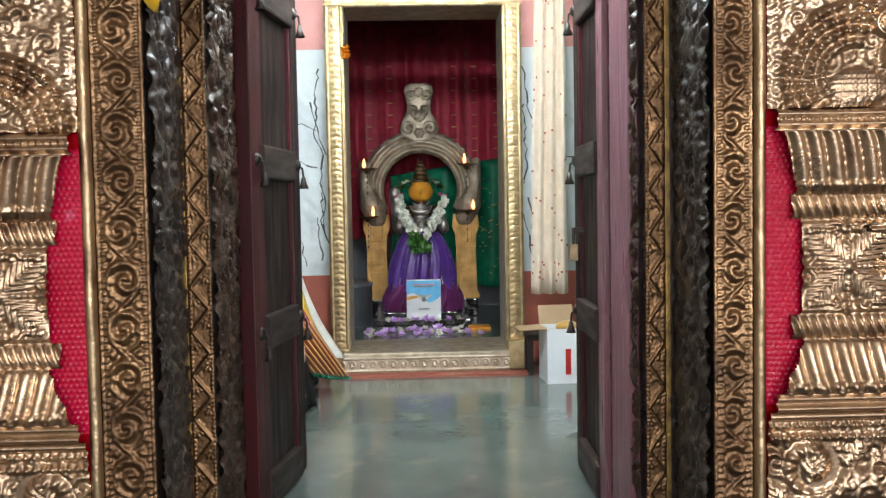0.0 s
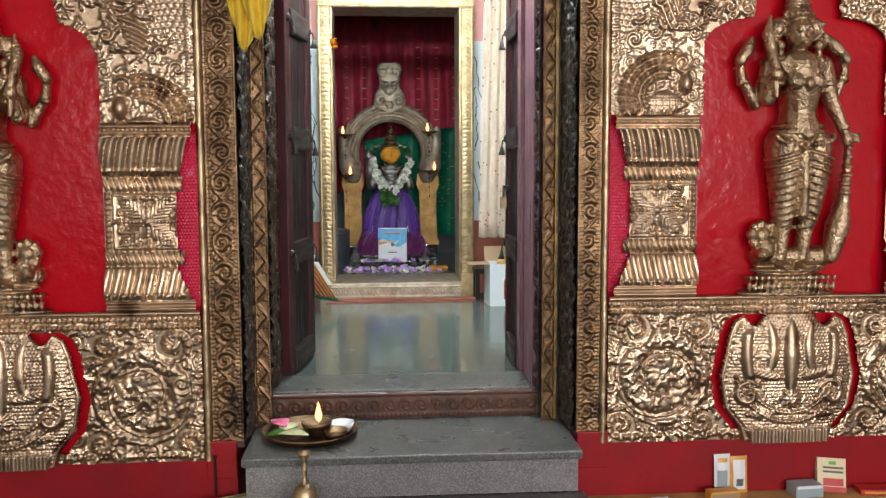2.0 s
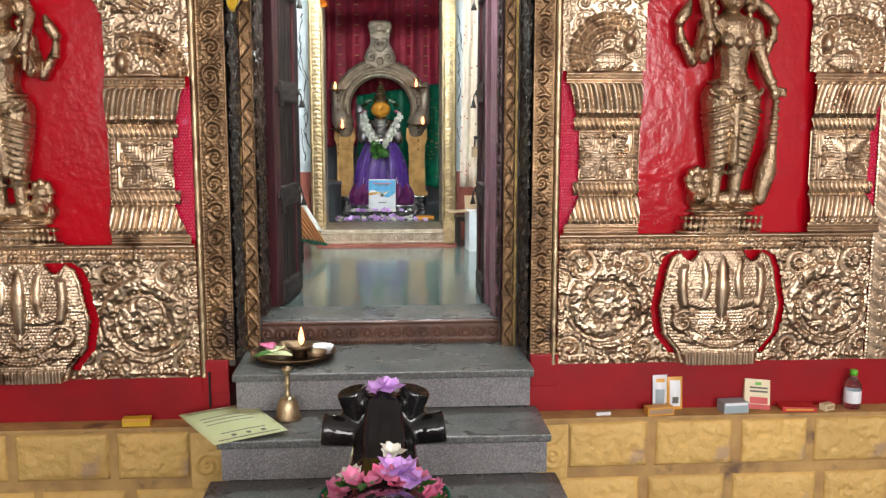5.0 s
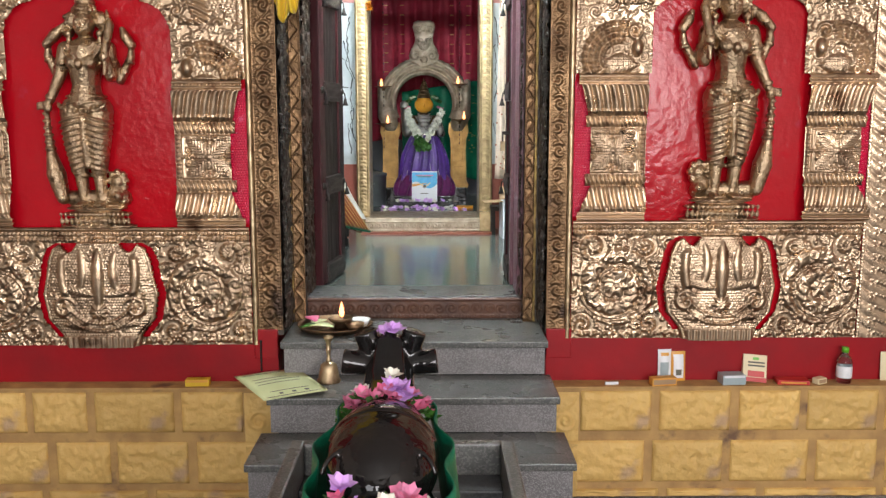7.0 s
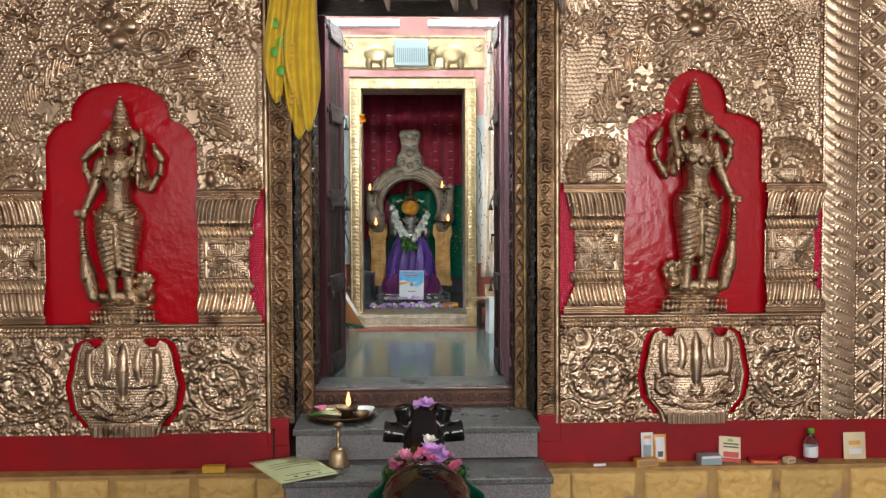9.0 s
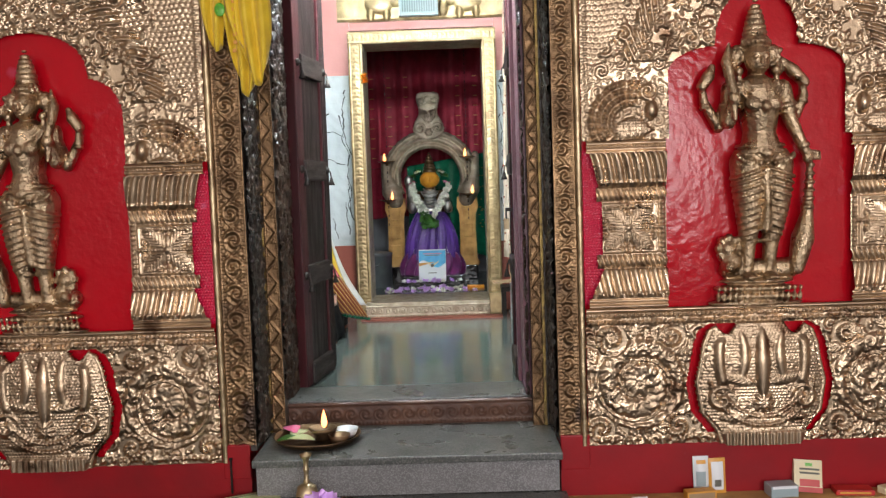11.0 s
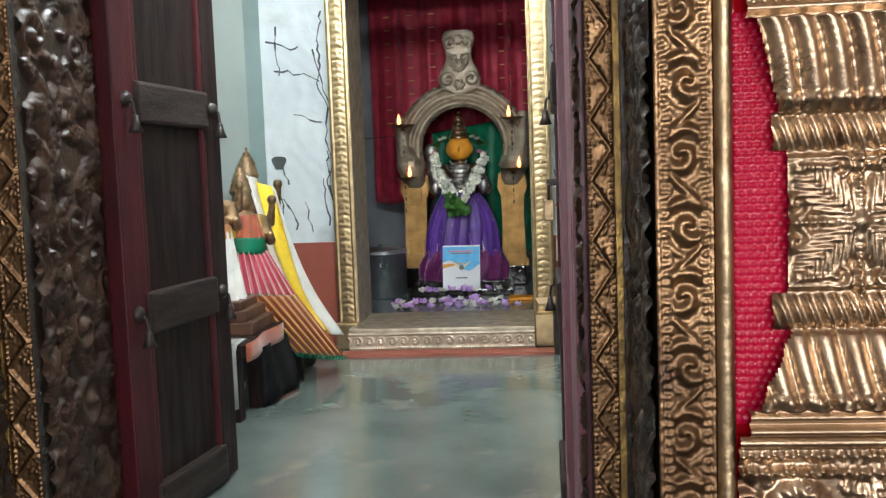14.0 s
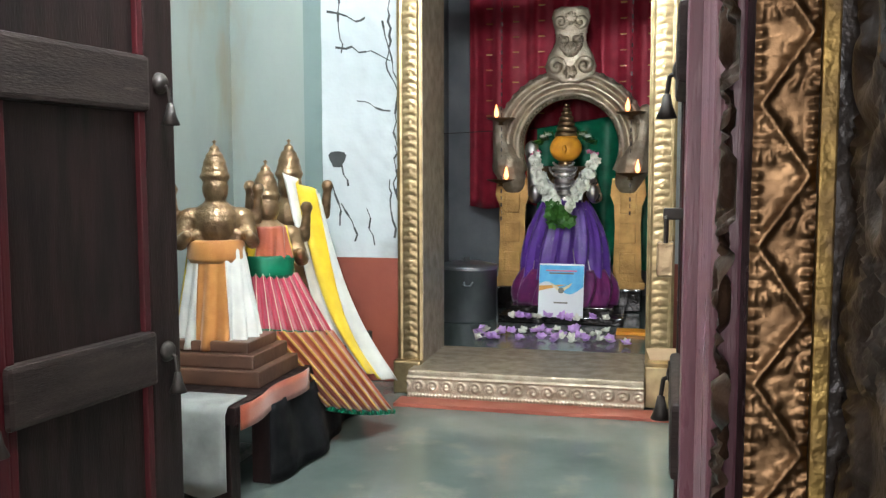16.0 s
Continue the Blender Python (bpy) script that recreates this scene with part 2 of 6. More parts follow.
paper_white = surface("white_card", (0.80, 0.82, 0.84), (0.76, 0.78, 0.80), 4.0, (0.35, 0.5))
print_blue = surface("blue_print", (0.05, 0.36, 0.72), (0.10, 0.50, 0.80), 18.0, (0.35, 0.5))
print_red = surface("red_print", (0.55, 0.03, 0.02), (0.45, 0.02, 0.02), 9.0, (0.35, 0.5))
print_orange = surface("orange_print", (0.75, 0.38, 0.06), (0.66, 0.30, 0.05), 9.0, (0.35, 0.5))
print_cream = surface("cream_print", (0.76, 0.66, 0.42), (0.70, 0.60, 0.36), 9.0, (0.35, 0.5))
print_yellow = surface("yellow_print", (0.75, 0.50, 0.03), (0.66, 0.42, 0.02), 9.0, (0.4, 0.5))
cap_green = surface("green_plastic", (0.12, 0.45, 0.03), (0.10, 0.38, 0.03), 9.0, (0.3, 0.4))
cardboard = surface("brown_cardboard", (0.42, 0.28, 0.16), (0.36, 0.23, 0.13), 6.0, (0.7, 0.8))
flame_glow = glow("oil_flame", (1.0, 0.36, 0.12), 4.5)
tube_glow = glow("fluorescent_tube", (0.86, 0.96, 1.0), 60.0)
tube_glow_strong = glow("fluorescent_tube_new", (0.86, 0.96, 1.0), 310.0)
clear = bpy.data.materials.new("clear_plastic")
nn, ll, pp = nodes_of(clear)
pp.inputs["Transmission Weight"].default_value, pp.inputs["Roughness"].default_value = 1.0, 0.08
pp.inputs["Base Color"].default_value = (0.85, 0.92, 0.95, 1)

# ---- mesh helpers ----


def part(name, bm, material, parent=None, label="", smooth=False):
    """Link a bmesh as one mesh object, under a thing or a part."""
    me = bpy.data.meshes.new(name)
    bm.to_mesh(me)
    bm.free()
    if smooth:
        me.polygons.foreach_set("use_smooth", [True] * len(me.polygons))
    for m in material if isinstance(material, (list, tuple)) else (material,):
        me.materials.append(m)
    ob = new(name, me)
    ob.parent = parent
    if label:
        ob["label"] = label
    return ob


def thing(name, place, label, category, group="", kind=""):
    ob = new(name)
    ob.matrix_world = place if isinstance(place, Matrix) else Matrix.Translation(place)
    ob.empty_display_size = 0.05
    return tagged(ob, label, category, group, kind)


def box(x0, x1, y0, y1, z0, z1, bevel=0.0, bm=None):
    bm = bm or bmesh.new()
    m = Matrix.LocRotScale(((x0 + x1) / 2, (y0 + y1) / 2, (z0 + z1) / 2), None, (x1 - x0, y1 - y0, z1 - z0))
    made = bmesh.ops.create_cube(bm, size=1, matrix=m)
    if bevel:
        edges = list({e for v in made["verts"] for e in v.link_edges})
        bmesh.ops.bevel(bm, geom=edges, offset=bevel, segments=2, affect="EDGES", profile=0.6)
    return bm


def lathe(profile, seg=24, bm=None, at=(0, 0, 0)):
    """Turn a profile of (radius, height) round the z axis."""
    bm = bm or bmesh.new()
    rings = []
    for r, z in profile:
        rings.append([bm.verts.new((at[0] + max(r, 1e-4) * math.cos(2 * math.pi * k / seg),
                                    at[1] + max(r, 1e-4) * math.sin(2 * math.pi * k / seg), at[2] + z)) for k in range(seg)])
    for a, b in zip(rings, rings[1:]):
        for k in range(seg):
            bm.faces.new((a[k], a[(k + 1) % seg], b[(k + 1) % seg], b[k]))
    return bm


def ball(bm, c, r, scale=(1, 1, 1), seg=12):
    m = Matrix.Translation(c) @ Matrix.Diagonal((r * scale[0], r * scale[1], r * scale[2], 1))
    rows = max(6, seg // 2 + 2)
    loops = [[bm.verts.new(m @ Vector((math.sin(math.pi * j / rows) * math.cos(2 * math.pi * i / seg), math.sin(math.pi * j / rows) * math.sin(2 * math.pi * i / seg), math.cos(math.pi * j / rows))))
              for i in range(seg)] for j in range(1, rows)]
    top, low = bm.verts.new(m @ Vector((0, 0, 1))), bm.verts.new(m @ Vector((0, 0, -1)))
    for i in range(seg):
        k = (i + 1) % seg
        bm.faces.new((top, loops[0][i], loops[0][k]))
        bm.faces.new((low, loops[-1][k], loops[-1][i]))
        for u, w in zip(loops, loops[1:]):
            bm.faces.new((u[i], w[i], w[k], u[k]))
    return bm


def limb(bm, a, b, ra, rb, seg=12):
    """A tapered round limb from a to b with rounded ends."""
    a, b = Vector(a), Vector(b)
    d = b - a
    m = Matrix.Translation((a + b) / 2) @ d.to_track_quat("Z", "Y").to_matrix().to_4x4()
    bmesh.ops.create_cone(bm, cap_ends=True, segments=seg, radius1=ra, radius2=rb, depth=d.length, matrix=m)
    ball(bm, a, ra, seg=seg)
    ball(bm, b, rb, seg=seg)
    return bm


def chain_of(bm, pts, radii):
    for (a, b), (ra, rb) in zip(zip(pts, pts[1:]), zip(radii, radii[1:])):
        limb(bm, a, b, ra, rb)
    return bm


def sheet(fn, nu, nv, bm=None):
    """A surface from fn(u, v), u and v in 0..1."""
    bm = bm or bmesh.new()
    g = [[bm.verts.new(fn(i / nu, j / nv)) for j in range(nv + 1)] for i in range(nu + 1)]
    for i in range(nu):
        for j in range(nv):
            bm.faces.new((g[i][j], g[i + 1][j], g[i + 1][j + 1], g[i][j + 1]))
    return bm


def thicken(ob, t=0.004):
    s = ob.modifiers.new("thickness", "SOLIDIFY")
    s.thickness, s.offset = t, 0.0
    return ob


def melt(ob, size=0.008, smooth=4):
    """Fuse overlapping solids into one cast-looking body."""
    r = ob.modifiers.new("fuse", "REMESH")
    r.mode, r.voxel_size, r.use_smooth_shade = "VOXEL", size, True
    s = ob.modifiers.new("soften", "SMOOTH")
    s.iterations, s.factor = smooth, 0.5
    return ob


def tube_curve(pts, r, bm=None, seg=8):
    bm = bm or bmesh.new()
    for a, b in zip(pts, pts[1:]):
        a, b = Vector(a), Vector(b)
        m = Matrix.Translation((a + b) / 2) @ (b - a).to_track_quat("Z", "Y").to_matrix().to_4x4()
        bmesh.ops.create_cone(bm, cap_ends=True, segments=seg, radius1=r, radius2=r, depth=(b - a).length * 1.04, matrix=m)
    return bm


# ---- hammered relief: heights worked out on a grid ----


def dome(r, size):
    return np.sqrt(np.clip(1 - (r / size) ** 2, 0, 1))


def beads(u, v, pitch, size):
    return dome(np.hypot((u / pitch - np.round(u / pitch)) * pitch, v), size)


def rope(u, v, pitch, half):
    return dome(v, half) * (0.6 + 0.4 * np.sin(2 * np.pi * (u / pitch + v / (2 * half))))


def spiral(dx, dz, size, turns, hand, phase=0.0):
    r, th = np.hypot(dx, dz), np.arctan2(dz, dx)
    ridge = 0.5 + 0.5 * np.cos(2 * np.pi * turns * (r / size) ** 0.8 - hand * th + phase)
    return ridge * np.clip((size - r) / (0.12 * size), 0, 1) * (1.0 - 0.35 * r / size)


def rosette(dx, dz, size, petals, phase=0.0):
    r, th = np.hypot(dx, dz), np.arctan2(dz, dx) + phase
    reach = size * (0.55 + 0.45 * np.abs(np.cos(petals * th / 2)))
    h = np.clip(1 - (r / reach) ** 2, 0, 1) ** 0.5 * (0.7 + 0.3 * np.abs(np.cos(petals * th)))
    return np.maximum(h * np.clip(r / (0.25 * size), 0.4, 1), dome(r, 0.2 * size))


def leaf(dx, dz, length, width, angle):
    """A pointed veined leaf that starts at the origin."""
    u = dx * math.cos(angle) + dz * math.sin(angle)
    v = -dx * math.sin(angle) + dz * math.cos(angle)
    half = width * np.sin(np.pi * np.clip(u / length, 0, 1)) ** 0.8 + 1e-5
    inside = (u > 0) & (u < length)
    return np.where(inside, dome(v, half) * (0.72 + 0.28 * np.cos(np.abs(v) * 420 - u * 330)), 0)


def punched(X, Z, pitch=0.022):
    a, b = X / pitch, Z / pitch
    b2 = np.floor(b)
    a = a + 0.5 * (b2 % 2)
    return dome(np.hypot(a - np.floor(a) - 0.5, b - b2 - 0.5), 0.42)


def foliage(X, Z, seed, sizes=(0.04, 0.085), count=60, ground=True, within=None):
    """Dense scrolling leaf work scattered over a panel."""
    rng = np.random.default_rng(seed)
    H = 0.18 * punched(X, Z, 0.018) if ground else np.zeros_like(X)
    x0, x1, z0, z1 = within or (X.min(), X.max(), Z.min(), Z.max())
    put = []
    for _ in range(count * 12):
        s = rng.uniform(*sizes)
        cx, cz = rng.uniform(x0, x1), rng.uniform(z0, z1)
        if all(math.hypot(cx - a, cz - b) > 0.82 * (s + c) for a, b, c in put):
            put.append((cx, cz, s))
        if len(put) >= count:
            break
    for cx, cz, s in put:
        i = np.where((X[:, 0] > cx - 2 * s) & (X[:, 0] < cx + 2 * s))[0]
        j = np.where((Z[0] > cz - 2 * s) & (Z[0] < cz + 2 * s))[0]
        if not len(i) or not len(j):
            continue
        k = np.ix_(i, j)
        dx, dz = X[k] - cx, Z[k] - cz
        kind, turn = rng.integers(0, 5), rng.uniform(0, 6.28)
        h = rosette(dx, dz, s, 5 + kind, turn) if kind == 0 else spiral(dx, dz, s, 1.0 + 0.2 * kind, rng.choice((-1, 1)), turn)
        for q in range(5):
            an = turn + q * 1.257
            h = np.maximum(h, 0.85 * leaf(dx - 0.75 * s * math.cos(an), dz - 0.75 * s * math.sin(an), 1.15 * s, 0.30 * s, an + 0.9))
        H[k] = np.maximum(H[k], h)
    return H


def relief(name, x0, x1, z0, z1, step, height, material, parent=None, keep=None, y=0.0, place=None, label=""):
    """A sheet of metal or stone in the plane y, worked proud by height(X, Z) metres; keep(X, Z) cuts it out."""
    nx, nz = max(2, int(round((x1 - x0) / step))), max(2, int(round((z1 - z0) / step)))
    X, Z = np.meshgrid(np.linspace(x0, x1, nx + 1), np.linspace(z0, z1, nz + 1), indexing="ij")
    H = height(X, Z)
    co = np.stack([X, y - H, Z], -1).reshape(-1, 3).astype(np.float32)
    idx = np.arange((nx + 1) * (nz + 1)).reshape(nx + 1, nz + 1)
    q = np.stack([idx[:-1, :-1], idx[1:, :-1], idx[1:, 1:], idx[:-1, 1:]], -1).reshape(-1, 4)
    if keep is not None:
        ok = keep((X[:-1, :-1] + X[1:, 1:]) / 2, (Z[:-1, :-1] + Z[1:, 1:]) / 2).reshape(-1)
        q = q[ok]
    me = bpy.data.meshes.new(name)
    me.vertices.add(len(co))
    me.vertices.foreach_set("co", co.ravel())
    me.loops.add(q.size)
    me.loops.foreach_set("vertex_index", q.ravel().astype(np.int32))
    me.polygons.add(len(q))
    me.polygons.foreach_set("loop_start", np.arange(0, q.size, 4, dtype=np.int32))
    me.polygons.foreach_set("use_smooth", np.ones(len(q), dtype=bool))
    me.update(calc_edges=True)
    me.validate()
    me.materials.append(material)
    ob = new(name, me)
    ob.parent = parent
    if place is not None:
        ob.matrix_world = place
    if label:
        ob["label"] = label
    return ob

# ---- setting: hall, steps, facade, room, sanctum ----
GROUND = -1.05
ROOM = 0.13
SANCTUM = 0.20


def setting(name, bm, material, label=""):
    return tagged(part(name, bm, material), label, kind="structure")


setting("floor_hall", box(-4.6, 4.6, -9.0, -0.2, GROUND - 0.1, GROUND), granite_black, "black polished granite hall floor")
setting("wall_hall_west", box(-4.8, -4.6, -9.0, 0.2, GROUND - 0.1, 3.6), hall_wall)
setting("wall_hall_east", box(4.6, 4.8, -9.0, 0.2, GROUND - 0.1, 3.6), hall_wall)
bm = bmesh.new()
for a, b in ((-4.6, -3.8), (-2.2, -1.1), (1.1, 2.2), (3.8, 4.6)):
    box(a, b, -9.2, -9.0, GROUND, 2.6, bm=bm)
box(-4.6, 4.6, -9.2, -9.0, 2.6, 3.6, bm=bm)
setting("wall_hall_south", bm, hall_wall)
setting("ceiling_hall", box(-4.8, 4.8, -9.2, 0.0, 3.6, 3.7), hall_ceiling)

# the steps: each a slab with a worn, rounded nosing over a rough riser
step_rows = [(-0.655, 0.685, -0.14, 0.60, 0.0), (-0.665, 0.70, -0.49, -0.11, -0.176), (-0.70, 0.725, -0.85, -0.46, -0.352),
             (-0.74, 0.75, -1.24, -0.82, -0.528)]
stairs = thing("stone_steps", (0, 0, 0), "grey granite steps with worn polished treads", "steps", kind="structure")
for x0, x1, y0, y1, z in step_rows:
    part("tread", box(x0, x1, y0, y1, z - 0.035, z, 0.007), granite_top, stairs, "worn polished granite tread", smooth=False)
    part("riser", box(x0 + 0.015, x1 - 0.015, y0 + 0.02, y1, z - 0.172, z - 0.035), granite_grey, stairs)
part("riser", box(-0.73, 0.74, -1.22, -0.3, GROUND, -0.69), granite_grey, stairs)

# plinth of rock-faced ochre stones with a ledge on top
plinth = thing("plinth", (0, 0, 0), "ochre-painted rock-faced stone plinth", "wall", kind="structure")
for x0, x1 in ((-4.6, -0.70), (0.70, 4.6)):
    part("core", box(x0, x1, -0.10, 0.0, -0.92, -0.25, 0.006), mortar, plinth, "recessed ochre mortar bed")
    part("ledge", box(x0, x1, -0.13, 0.0, -0.925, -0.835, 0.01), granite_grey, plinth, "grey granite base ledge")
    part("skirting", box(x0, x1, -0.10, 0.0, GROUND, -0.925), granite_black, plinth, "black granite skirting")
    part("coping", box(x0, x1, -0.118, 0.0, -0.252, -0.240, 0.004), mortar, plinth)


def stone_face(w, h, seed, flat=False):
    """One rock-faced block, its rough face towards -y, set on its lower left corner."""
    rng = np.random.default_rng(seed)
    nx, nz = 30, 19
    ph = rng.uniform(0, 6.28, 6)

    def fn(u, v):
        edge = min(1.0, 9 * min(u, 1 - u), 6 * min(v, 1 - v))
        p = Vector((u * w * 16 + seed, v * h * 16, seed * 0.7))
        r = 0.016 + 0.010 * noise.noise(p) + 0.012 * noise.noise(p * 2.6) + 0.006 * noise.noise(p * 5.5)
        return Vector((u * w, -(r if not flat else 0.006) * edge ** 0.6, v * h))
    bm = sheet(fn, nx, nz)
    rim = [e for e in bm.edges if e.is_boundary]
    out = bmesh.ops.extrude_edge_only(bm, edges=rim)
    for v in [g for g in out["geom"] if isinstance(g, bmesh.types.BMVert)]:
        v.co.y = 0.02
    bmesh.ops.recalc_face_normals(bm, faces=bm.faces)
    return bm


rng = random.Random(4)
k = 0
for side in (-1, 1):
    for z0, z1, start in ((-0.478, -0.268, 0.86), (-0.752, -0.532, 0.79), (-0.83, -0.792, 0.80)):
        x = start
        while x < 3.4:
            w = rng.choice((0.27, 0.31, 0.36, 0.40)) if z1 > -0.79 else rng.uniform(0.4, 0.6)
            bm = stone_face(w, z1 - z0, k)
            ob = part("stone_block", bm, ochre, plinth, smooth=True)
            ob.location = (x if side > 0 else -x - w, -0.104, z0)
            x += w + rng.uniform(0.035, 0.05)
            k += 1
    # scroll-carved end stone beside the steps
    ex = 0.71 if side > 0 else -0.85
    relief("carved_end_stone", ex, ex + 0.14, -0.53, -0.27, 0.006,
           lambda X, Z, c=ex: 0.016 * np.maximum(spiral(X - c - 0.07, Z + 0.42, 0.062, 2.0, side), 0.7 * leaf(X - c - 0.03, Z + 0.37, 0.12, 0.03, 0.7)) + 0.012,
           ochre, plinth, y=-0.10)
    part("corner_pier", box(ex + (0.02 if side > 0 else 0), ex + (0.14 if side > 0 else 0.12), -0.118, -0.02, -0.83, -0.545, 0.008), ochre, plinth)

# red band between plinth and brass
band = thing("red_band", (0, 0, 0), "glossy red painted wall band above plinth", "wall", kind="structure")
for x0, x1 in ((-4.6, -0.69), (0.69, 4.6)):
    part("band", box(x0, x1, 0.0, 0.3, -0.25, -0.01), red_band, band)
for x0, x1 in ((-0.81, -0.69), (0.69, 0.82)):
    part("pier_foot", box(x0, x1, -0.012, 0.1, -0.12, 0.035, 0.006), red_band, band)
part("bolt_rod", lathe([(0.005, 0), (0.005, 0.15), (0.008, 0.15), (0.008, 0.16), (0.0, 0.16)], 10, at=(-0.775, -0.02, -0.18)), iron, band)

# the front wall, pierced by the doorway
wall = thing("wall_front", (0, 0, 0), "wall clad in hammered brass over red paint", "wall", kind="structure")
part("masonry", box(-4.6, -0.70, 0.02, 0.75, -0.02, 3.6), red_paint, wall, "glossy red painted ground behind brass")
part("masonry", box(0.70, 4.6, 0.02, 0.75, -0.02, 3.6), red_paint, wall, "glossy red painted ground behind brass")
part("masonry", box(-0.70, 0.70, 0.06, 0.75, 2.55, 3.6), carved_stone, wall)


def niche_inside(dx, Z, hw, a, zb, zs, zj, zt):
    """A trefoil niche: straight sides, rounded shoulders, round head."""
    ax = np.abs(dx)
    shoulder = zs + (zj - zs) * np.sqrt(np.clip(1 - ((ax - a) / (hw - a)) ** 2, 0, 1))
    head = zj + (zt - zj) * np.sqrt(np.clip(1 - (ax / a) ** 2, 0, 1)) ** 0.8
    return (ax < hw) & (Z > zb) & (Z < np.where(ax < a, head, shoulder))


def pilaster_height(X, Z, c, b, flip):
    """Stacked mouldings of a pilaster: base, leaf cove, rope, rosette box, rope, leaf cove, cornice."""
    u = (X - c) * flip
    H = np.full_like(X, 0.006)
    for lo, hi, lean in ((b + 0.045, b + 0.175, 1), (b + 0.525, b + 0.675, -1)):
        t = (Z - lo) / (hi - lo)
        m = (t > 0) & (t < 1)
        s = u / 0.042 + lean * 0.9 * np.sqrt(np.clip(t if lean > 0 else 1 - t, 0, 1))
        fl = np.abs(np.sin(np.pi * s)) ** 0.8
        cove = 0.012 + 0.026 * (np.sqrt(np.clip(1 - t, 0, 1)) if lean > 0 else np.sqrt(np.clip(t, 0, 1)))
        H = np.where(m, cove + 0.017 * fl + 0.006 * beads(X, Z - lo - 0.02, 0.024, 0.011), H)
    for zc in (b + 0.205, b + 0.495):
        H = np.maximum(H, 0.008 + 0.022 * np.clip(rope(X, Z - zc, 0.022, 0.030), 0, 1) * (np.abs(Z - zc) < 0.03))
    m = (Z > b + 0.235) & (Z < b + 0.465)
    dx, dz = X - c, Z - b - 0.35
    fr = np.maximum(np.abs(dx) / 0.135, np.abs(dz) / 0.11)
    ros = np.maximum(dome(np.hypot(dx, dz), 0.020), 0.75 * np.maximum(beads(dx, dz, 0.014, 0.008), beads(dz, dx, 0.014, 0.008)))
    for q in range(4):
        an = math.pi * (0.25 + 0.5 * q)
        sx, sz = math.copysign(1, math.cos(an)), math.copysign(1, math.sin(an))
        ros = np.maximum(ros, leaf(dx * 0.92, dz, 0.135, 0.040, an))
        ros = np.maximum(ros, 0.8 * spiral(dx - sx * 0.098, dz - sz * 0.030, 0.026, 1.2, sx * sz))
        ros = np.maximum(ros, 0.8 * spiral(dx - sx * 0.034, dz - sz * 0.086, 0.024, 1.2, -sx * sz))
    box_h = 0.010 + 0.020 * ros + 0.012 * np.exp(-((fr - 0.93) / 0.05) ** 2) + 0.007 * beads(X + Z, fr - 0.82, 0.016, 0.06)
    side_strip = 0.012 + 0.014 * beads(Z, np.abs(dx) - 0.150, 0.021, 0.011)
    box_h = np.where(np.abs(dx) > 0.138, side_strip, box_h)
    H = np.where(m, box_h, H)
    for zc in (b + 0.010, b + 0.034, b + 0.69, b + 0.715):
        H = np.maximum(H, 0.036 * dome(Z - zc, 0.013))
    H = np.maximum(H, 0.030 * beads(X, Z - b - 0.7025, 0.017, 0.009))
    return H


def pilaster_keep(X, Z, c, b, flip):
    """The pilaster's moulded outline on the side of the red strip."""
    t = Z - b
    w = np.full_like(X, 0.112)
    w = np.where((t < 0.045) | (t > 0.675), 0.175, w)
    w = np.where((t >= 0.045) & (t < 0.175), 0.170 - 0.062 * (t - 0.045) / 0.13, w)
    w = np.where((np.abs(t - 0.205) < 0.03) | (np.abs(t - 0.495) < 0.03), 0.135, w)
    w = np.where((t >= 0.525) & (t <= 0.675), 0.125 + 0.04 * (t - 0.525) / 0.15, w)
    return (X - c) * flip > -w


